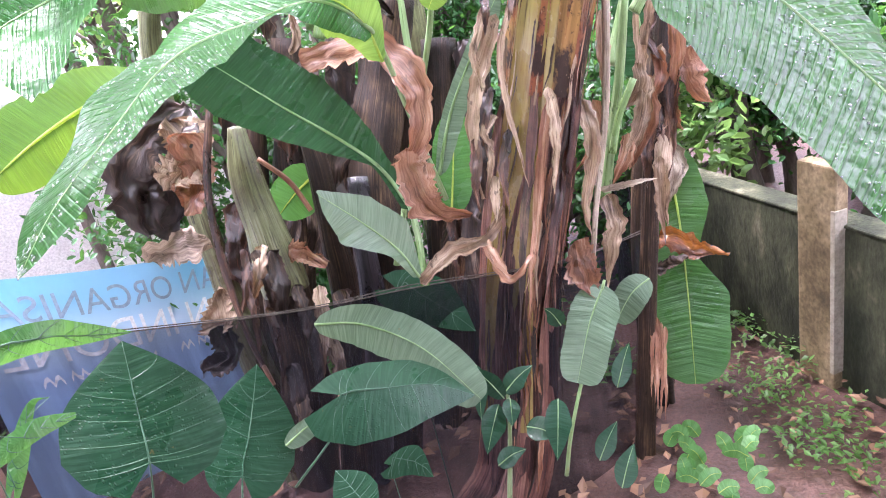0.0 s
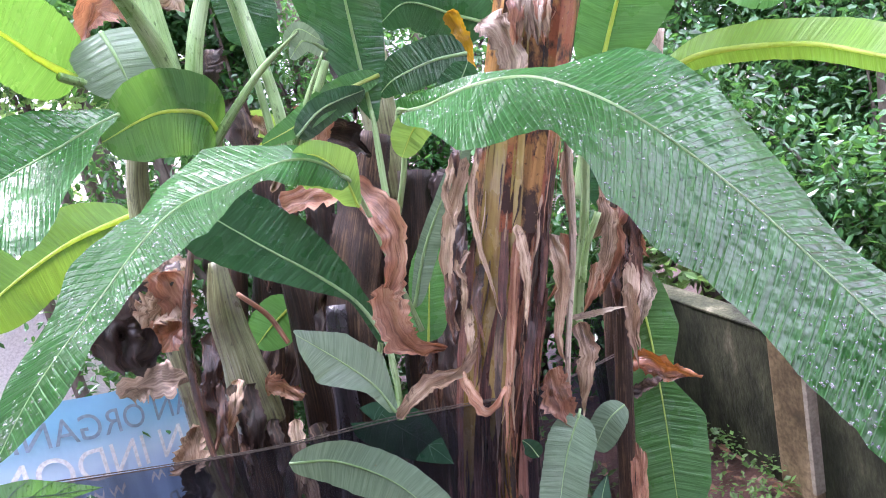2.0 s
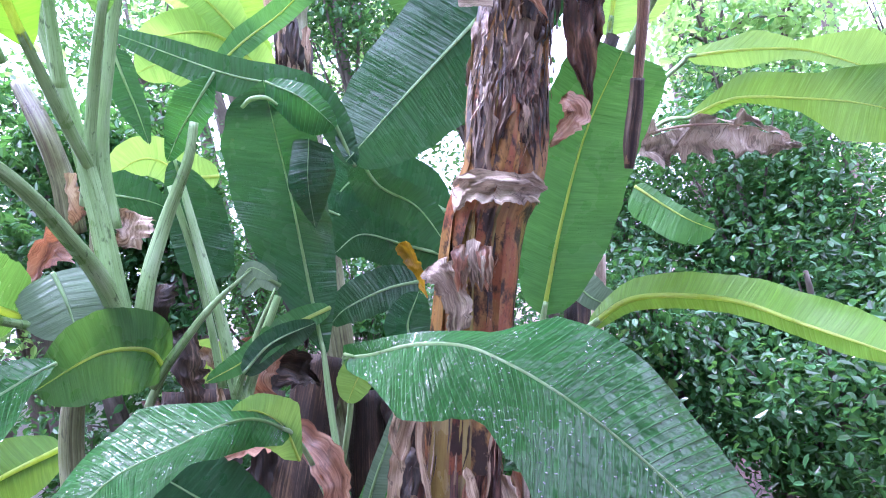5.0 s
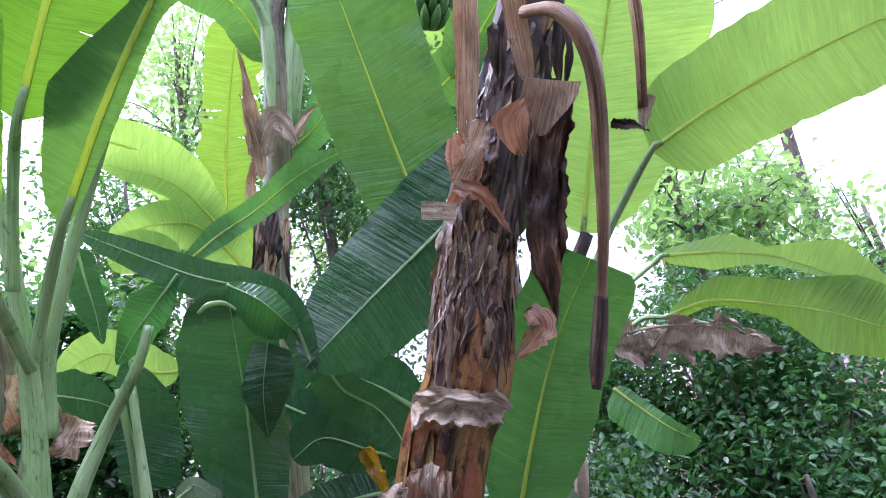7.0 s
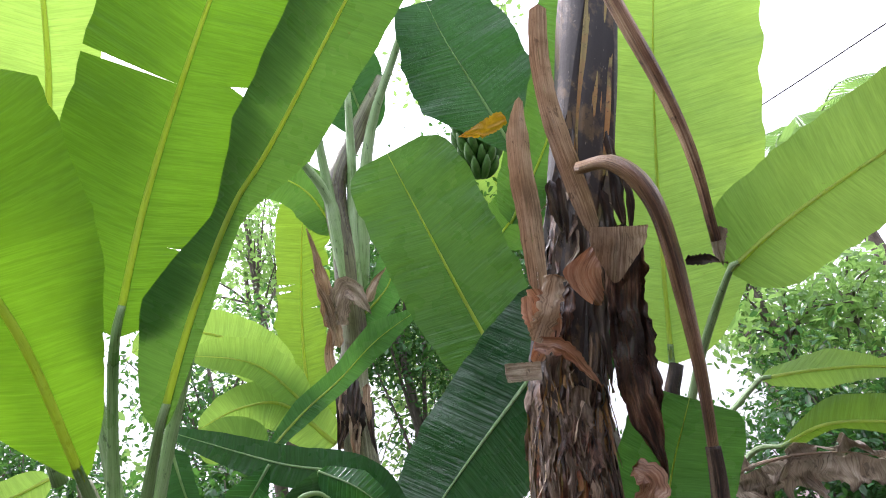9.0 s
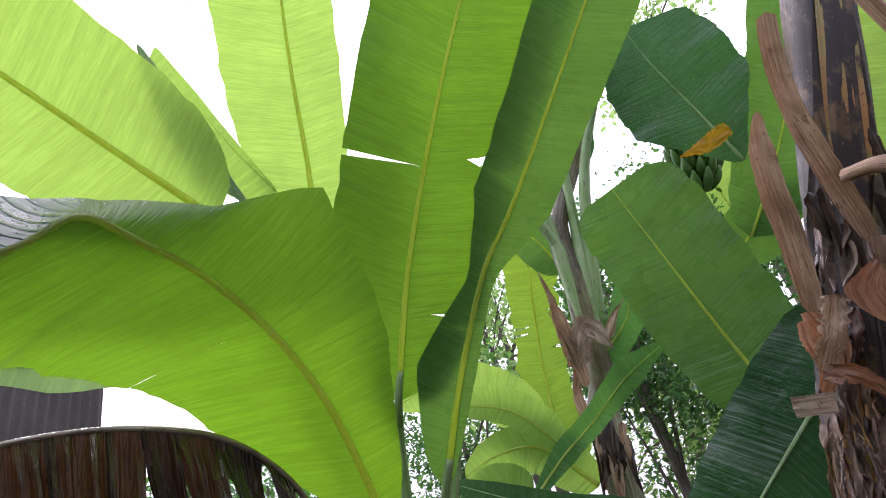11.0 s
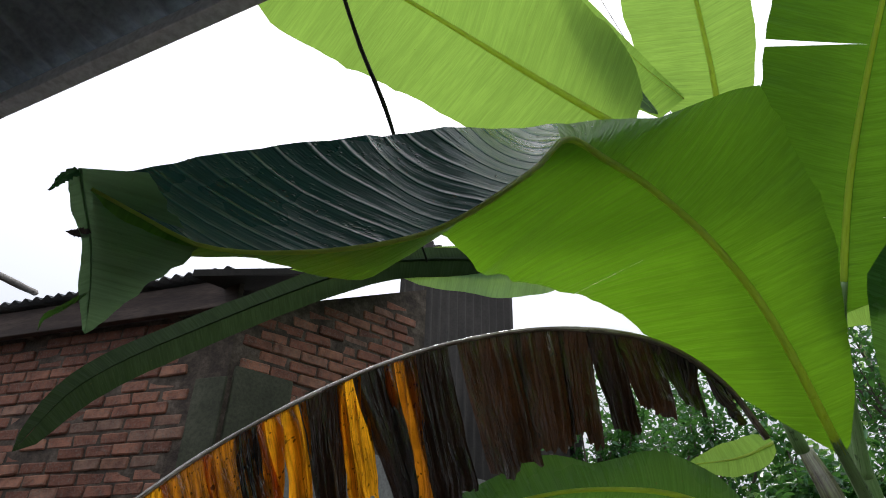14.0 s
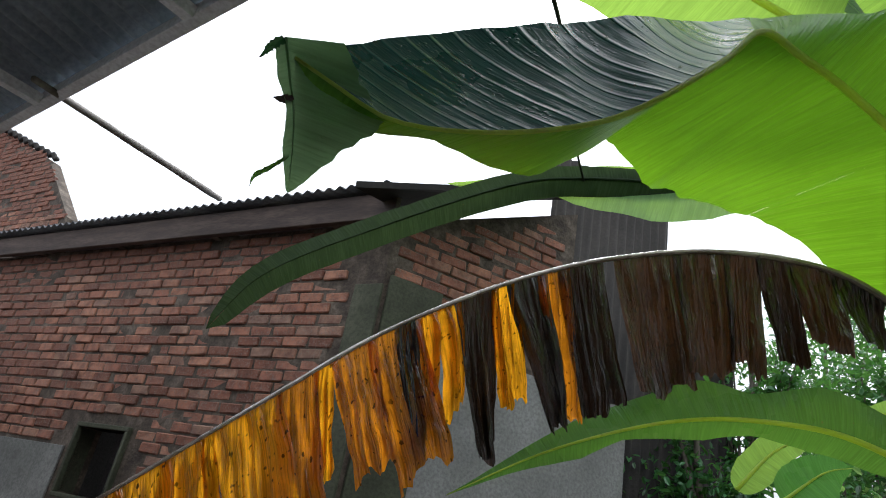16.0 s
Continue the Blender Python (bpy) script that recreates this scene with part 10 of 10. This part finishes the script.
# ---- trees and shrubs ----
def leaflet_material(name, dark, light, glow, translucent=0.3, rough=0.35):
    s = Shader(name)
    geo = s.n("NewGeometry")
    col = s.ramp(geo.outputs["Random Per Island"], [(0.0, dark), (0.55, light), (1.0, tuple(c * 1.5 for c in light))])
    return s.finish(col, rough, None, glow, translucent)


M_SHRUB = leaflet_material("shrub_leaf", (0.005, 0.024, 0.009), (0.038, 0.125, 0.045), (0.14, 0.38, 0.06), 0.28, 0.26)
# Tree green is lightened: the haze of distance is put into it.
M_TREE = leaflet_material("tree_leaf", (0.05, 0.12, 0.035), (0.11, 0.23, 0.07), (0.35, 0.6, 0.15), 0.5, 0.4)
M_BARK = mottled("grey_bark", [(0.05, 0.04, 0.03), (0.12, 0.10, 0.08), (0.2, 0.18, 0.15)], 12.0, 0.85, 0.01, stretch=(1, 1, 0.3))


def leaf_cloud(name, spots, count, size, material, parent, seed, label=""):
    """Many small folded leaves gathered round twig ends."""
    r = np.random.RandomState(seed)
    spots = np.array(spots)
    pick = r.randint(0, len(spots), count)
    spread = spots[pick, 3:4]
    ctr = spots[pick, :3] + r.normal(0, 1, (count, 3)) * spread * 0.5
    yaw = r.uniform(0, 6.283, count)
    pitch = r.normal(-0.35, 0.5, count)
    roll = r.normal(0, 0.6, count)
    ln = size * r.uniform(0.6, 1.25, count)
    d = np.stack([np.cos(yaw) * np.cos(pitch), np.sin(yaw) * np.cos(pitch), np.sin(pitch)], 1)
    sd = np.stack([-np.sin(yaw), np.cos(yaw), np.zeros(count)], 1)
    up = np.cross(d, sd)
    sd = sd * np.cos(roll)[:, None] + up * np.sin(roll)[:, None]
    nr = np.cross(d, sd)
    v = np.empty((count, 6, 3))
    for k, (a, b, c) in enumerate(((0, 0, 0), (0.3, 0.24, 0.06), (0.7, 0.22, 0.05), (1.0, 0, -0.06), (0.7, -0.22, 0.05), (0.3, -0.24, 0.06))):
        v[:, k] = ctr + d * (ln * a)[:, None] + sd * (ln * b)[:, None] + nr * (ln * c)[:, None]
    base = np.arange(count)[:, None] * 6
    faces = np.concatenate([base + np.array([[0, 1, 2, 3]]), base + np.array([[0, 3, 4, 5]])], 0)
    return under(part(name, v.reshape(-1, 3).tolist(), faces.tolist(), material, None, label, smooth=False), parent)


def tree(centre, radius, height, count, kind, seed):
    rnd = random.Random(seed)
    c = Vector(centre)
    foot = Vector((c.x + rnd.uniform(-0.3, 0.3), c.y + rnd.uniform(-0.1, 0.3), -0.05))
    if kind == 0:
        ob = thing("shrub", "dense dark green broad-leaved shrub, wet from rain", "shrub", "shrubs", at=foot)
    else:
        ob = thing("tree", "leafy green tree with an open airy crown", "tree", "trees", at=foot)
    fork = Vector((c.x, c.y, max(0.3, c.z - height * 0.6)))
    tube("trunk", [foot, foot.lerp(fork, 0.5) + Vector((rnd.uniform(-0.08, 0.08), 0, 0)), fork, c + Vector((0, 0, height * 0.5))], [0.06, 0.045, 0.035, 0.012] if kind == 0 else [0.11, 0.09, 0.06, 0.015], M_BARK, ob, n=16, rough=0.15)
    spots = []
    for k in range(13 if kind == 0 else 11):
        a = rnd.uniform(0, 6.283)
        z = rnd.uniform(-1, 1)
        rr = math.sqrt(1 - z * z) * rnd.uniform(0.5, 1.0)
        e = c + Vector((math.cos(a) * rr * radius, math.sin(a) * rr * radius, z * height))
        s = foot.lerp(fork, rnd.uniform(0.6, 1)) if kind == 0 else fork.lerp(c, rnd.uniform(0, 0.8))
        mid = s.lerp(e, 0.5) + Vector((0, 0, 0.12 * radius))
        tube("limb", [s, mid, e], [0.018, 0.011, 0.004], M_BARK, ob, n=8, sides=5)
        for q in (0.45, 0.7, 0.9, 1.0):
            p = s.lerp(e, q) + Vector((rnd.gauss(0, 0.1), rnd.gauss(0, 0.1), rnd.gauss(0, 0.08))) * radius
            spots.append((p.x, p.y, p.z, radius * rnd.uniform(0.22, 0.42)))
    leaf_cloud("crown", spots, int(count * 2.6) if kind == 0 else int(count * 1.3), 0.058 if kind == 0 else 0.085, M_SHRUB if kind == 0 else M_TREE, ob, seed)
    return ob


for k, (c, r, h, n, kind) in enumerate(SHRUBS):
    tree(c, r, h, n if kind == 0 else int(n * 0.6), kind, 40 + k)


# far coconut palms past the shrubs
def palm(x, y, height, seed):
    rnd = random.Random(seed)
    ob = thing("palm_tree", "distant coconut palm with drooping feathered fronds", "palm tree", "palms", at=(x, y, -0.05))
    top = Vector((x + 0.4, y, height))
    tube("trunk", [(x, y, -0.05), (x + 0.15, y, height * 0.5), top], [0.2, 0.15, 0.12], M_BARK, ob, n=20, rough=0.1)
    for k in range(13):
        a = k * 2.4 + rnd.uniform(-0.2, 0.2)
        reach = rnd.uniform(2.0, 2.7)
        rise = rnd.uniform(0.1, 0.9)
        out_dir = Vector((math.cos(a), math.sin(a), 0))
        pts = [top, top + out_dir * reach * 0.4 + Vector((0, 0, rise)), top + out_dir * reach * 0.8 + Vector((0, 0, rise * 0.5 - 0.3)), top + out_dir * reach + Vector((0, 0, rise * 0.2 - 1.1))]
        c = spline(pts, 46)
        tg = tangents(c)
        v, f = [], []
        for i in range(3, 46):
            for sgn in (-1, 1):
                sd = tg[i].cross(Vector((0, 0, 1))).normalized() * sgn
                ln = 0.75 * math.sin(math.pi * (0.12 + 0.86 * i / 46)) * rnd.uniform(0.85, 1.1)
                tip = c[i] + sd * ln * 0.75 + tg[i] * ln * 0.45 + Vector((0, 0, -0.45 * ln))
                b = len(v)
                v += [c[i] - tg[i] * 0.018, c[i] + tg[i] * 0.018, (c[i] + tip) * 0.5 + Vector((0, 0, 0.05)) + tg[i] * 0.016, tip]
                f.append((b, b + 1, b + 2, b + 3))
        rib = tube("frond", pts, [0.03, 0.02, 0.012, 0.005], M_STALK, ob, n=16, sides=5)
        part("leaflets", v, f, M_TREE, rib, smooth=False)


palm(9.5, 12.0, 8.5, 3)
palm(7.5, 14.5, 9.5, 5)

# ---- leaf litter, weeds and grass on the soil ----
M_LITTER = leaflet_material("fallen_leaf", (0.07, 0.035, 0.02), (0.2, 0.11, 0.06), (0.2, 0.1, 0.04), 0.1, 0.6)
M_GRASS = leaflet_material("low_weed", (0.02, 0.07, 0.012), (0.06, 0.15, 0.03), (0.2, 0.45, 0.06), 0.3, 0.45)


def scatter(name, label, category, count, box, size, material, flat, seed, clumps=0):
    r = np.random.RandomState(seed)
    x0, x1, y0, y1 = box
    if clumps:
        cc = r.uniform(0, 1, (clumps, 2)) * [x1 - x0, y1 - y0] + [x0, y0]
        pos = cc[r.randint(0, clumps, count)] + r.normal(0, 0.07, (count, 2))
    else:
        pos = r.uniform(0, 1, (count, 2)) * [x1 - x0, y1 - y0] + [x0, y0]
    z = r.uniform(0.006, 0.02, count) if flat else r.uniform(0.01, 0.11, count)
    spots = [(a, b, c + 0.02, 0.001) for (a, b), c in zip(pos, z)]
    ob = thing(name, label, category, at=(x0, y0, 0), kind="stuff")
    v, f = [], []
    for a, b, c, _ in spots:
        yaw = r.uniform(0, 6.283)
        tilt = r.normal(0, 0.15 if flat else 0.5)
        ln = size * r.uniform(0.5, 1.3)
        wd = ln * r.uniform(0.22, 0.35)
        d = Vector((math.cos(yaw), math.sin(yaw), math.sin(tilt)))
        s_ = Vector((-math.sin(yaw), math.cos(yaw), r.normal(0, 0.2)))
        p = Vector((a, b, c))
        k = len(v)
        v += [p, p + d * ln * 0.4 + s_ * wd + Vector((0, 0, 0.3 * wd)), p + d * ln, p + d * ln * 0.4 - s_ * wd + Vector((0, 0, 0.3 * wd)), p + d * ln * 0.45]
        f += [(k, k + 1, k + 4), (k + 1, k + 2, k + 4), (k + 2, k + 3, k + 4), (k + 3, k, k + 4)]
    under(part(name + "_mesh", v, f, material, smooth=False), ob)


scatter("leaf_litter", "wet fallen brown leaves lying on the soil", "leaf litter", 520, (0.35, 1.4, 1.0, 4.2), 0.055, M_LITTER, True, 1)
scatter("leaf_litter", "wet fallen brown leaves below the banana stems", "leaf litter", 900, (-2.5, 0.6, 1.2, 4.5), 0.08, M_LITTER, True, 2)
scatter("ground_weeds", "low bright green weeds along the wall foot", "weeds", 1000, (0.86, 1.34, 1.6, 3.1), 0.03, M_GRASS, False, 3, 26)
scatter("ground_weeds", "low green weeds scattered over the yard", "weeds", 2600, (-3.5, 0.5, 2.6, 6.5), 0.06, M_GRASS, False, 4, 90)

# ---- bricks of the house walls, proud of the mortar ----
def brick_mesh(seed):
    rnd = random.Random(seed)
    bm = bmesh.new()
    v, f = box_data((0, -0.008, 0), (0.155, 0.02, 0.053))
    vs = [bm.verts.new(Vector(p) + Vector((rnd.uniform(-0.006, 0.006), rnd.uniform(-0.006, 0.004), rnd.uniform(-0.003, 0.003)))) for p in v]
    for q in f:
        bm.faces.new([vs[i] for i in q])
    bmesh.ops.bevel(bm, geom=bm.edges[:], offset=0.006, segments=1, affect="EDGES")
    me = bpy.data.meshes.new("brick")
    bm.to_mesh(me)
    bm.free()
    me.materials.append(M_BRICK)
    return me


BRICKS = [brick_mesh(k) for k in range(12)]
rnd = random.Random(8)


def lay(parent, x0, x1, z0, z1, top=None, skip=None, limit=300, near=lambda x, z: True):
    """Courses of bricks on the outer face of a wall, in the wall's own frame."""
    rest_v, rest_f, made = [], [], 0
    course, z = 0, z0
    while z + 0.046 < z1:
        x = x0 + (0.084 if course % 2 else 0.0) + rnd.uniform(-0.015, 0.015)
        while x + 0.158 < x1:
            ok = (top is None or z + 0.046 < top(x)) and not (skip and skip(x, z))
            if ok:
                me = BRICKS[rnd.randrange(len(BRICKS))]
                m = pose(x, rnd.uniform(-0.005, 0.008), z + rnd.uniform(-0.003, 0.003), rnd.uniform(-2, 2), rnd.uniform(-0.8, 0.8), rnd.uniform(-2, 2))
                if made < limit and near(x, z):
                    ob = new("brick", me)
                    ob.parent = parent
                    ob.matrix_basis = m
                    made += 1
                else:
                    k = len(rest_v)
                    rest_v += [m @ v.co for v in me.vertices]
                    rest_f += [tuple(k + i for i in p.vertices) for p in me.polygons]
            x += 0.155 + rnd.uniform(0.006, 0.014)
        z += 0.053 + rnd.uniform(0.006, 0.011)
        course += 1
    if rest_v:
        ob = part("brickwork", rest_v, rest_f, M_BRICK, parent, smooth=False)
        tagged(ob, kind="stuff")


x0, x1, z0, z1 = HOLE
lay(wall_w, 0.05, len_w - 0.15, 2.24, 3.84, skip=lambda x, z: (x0 - 0.26 < x < x1 + 0.06 and z0 - 0.11 < z < z1 + 0.06) or (x < x0 - 0.1 and z < 2.53), near=lambda x, z: x > 1.9)
lay(wall_e, 0.06, 1.2, 3.44, 4.4, top=lambda x: 3.84 + x * 0.45, limit=120)
lay(tall, -4.44, 0.38, 4.38, 7.28, top=lambda x: 5.43 + (x - -0.50) * -0.445, skip=lambda x, z: x + 0.17 > 0.38 + max(0.0, z - 4.63) * -1.100, limit=220)
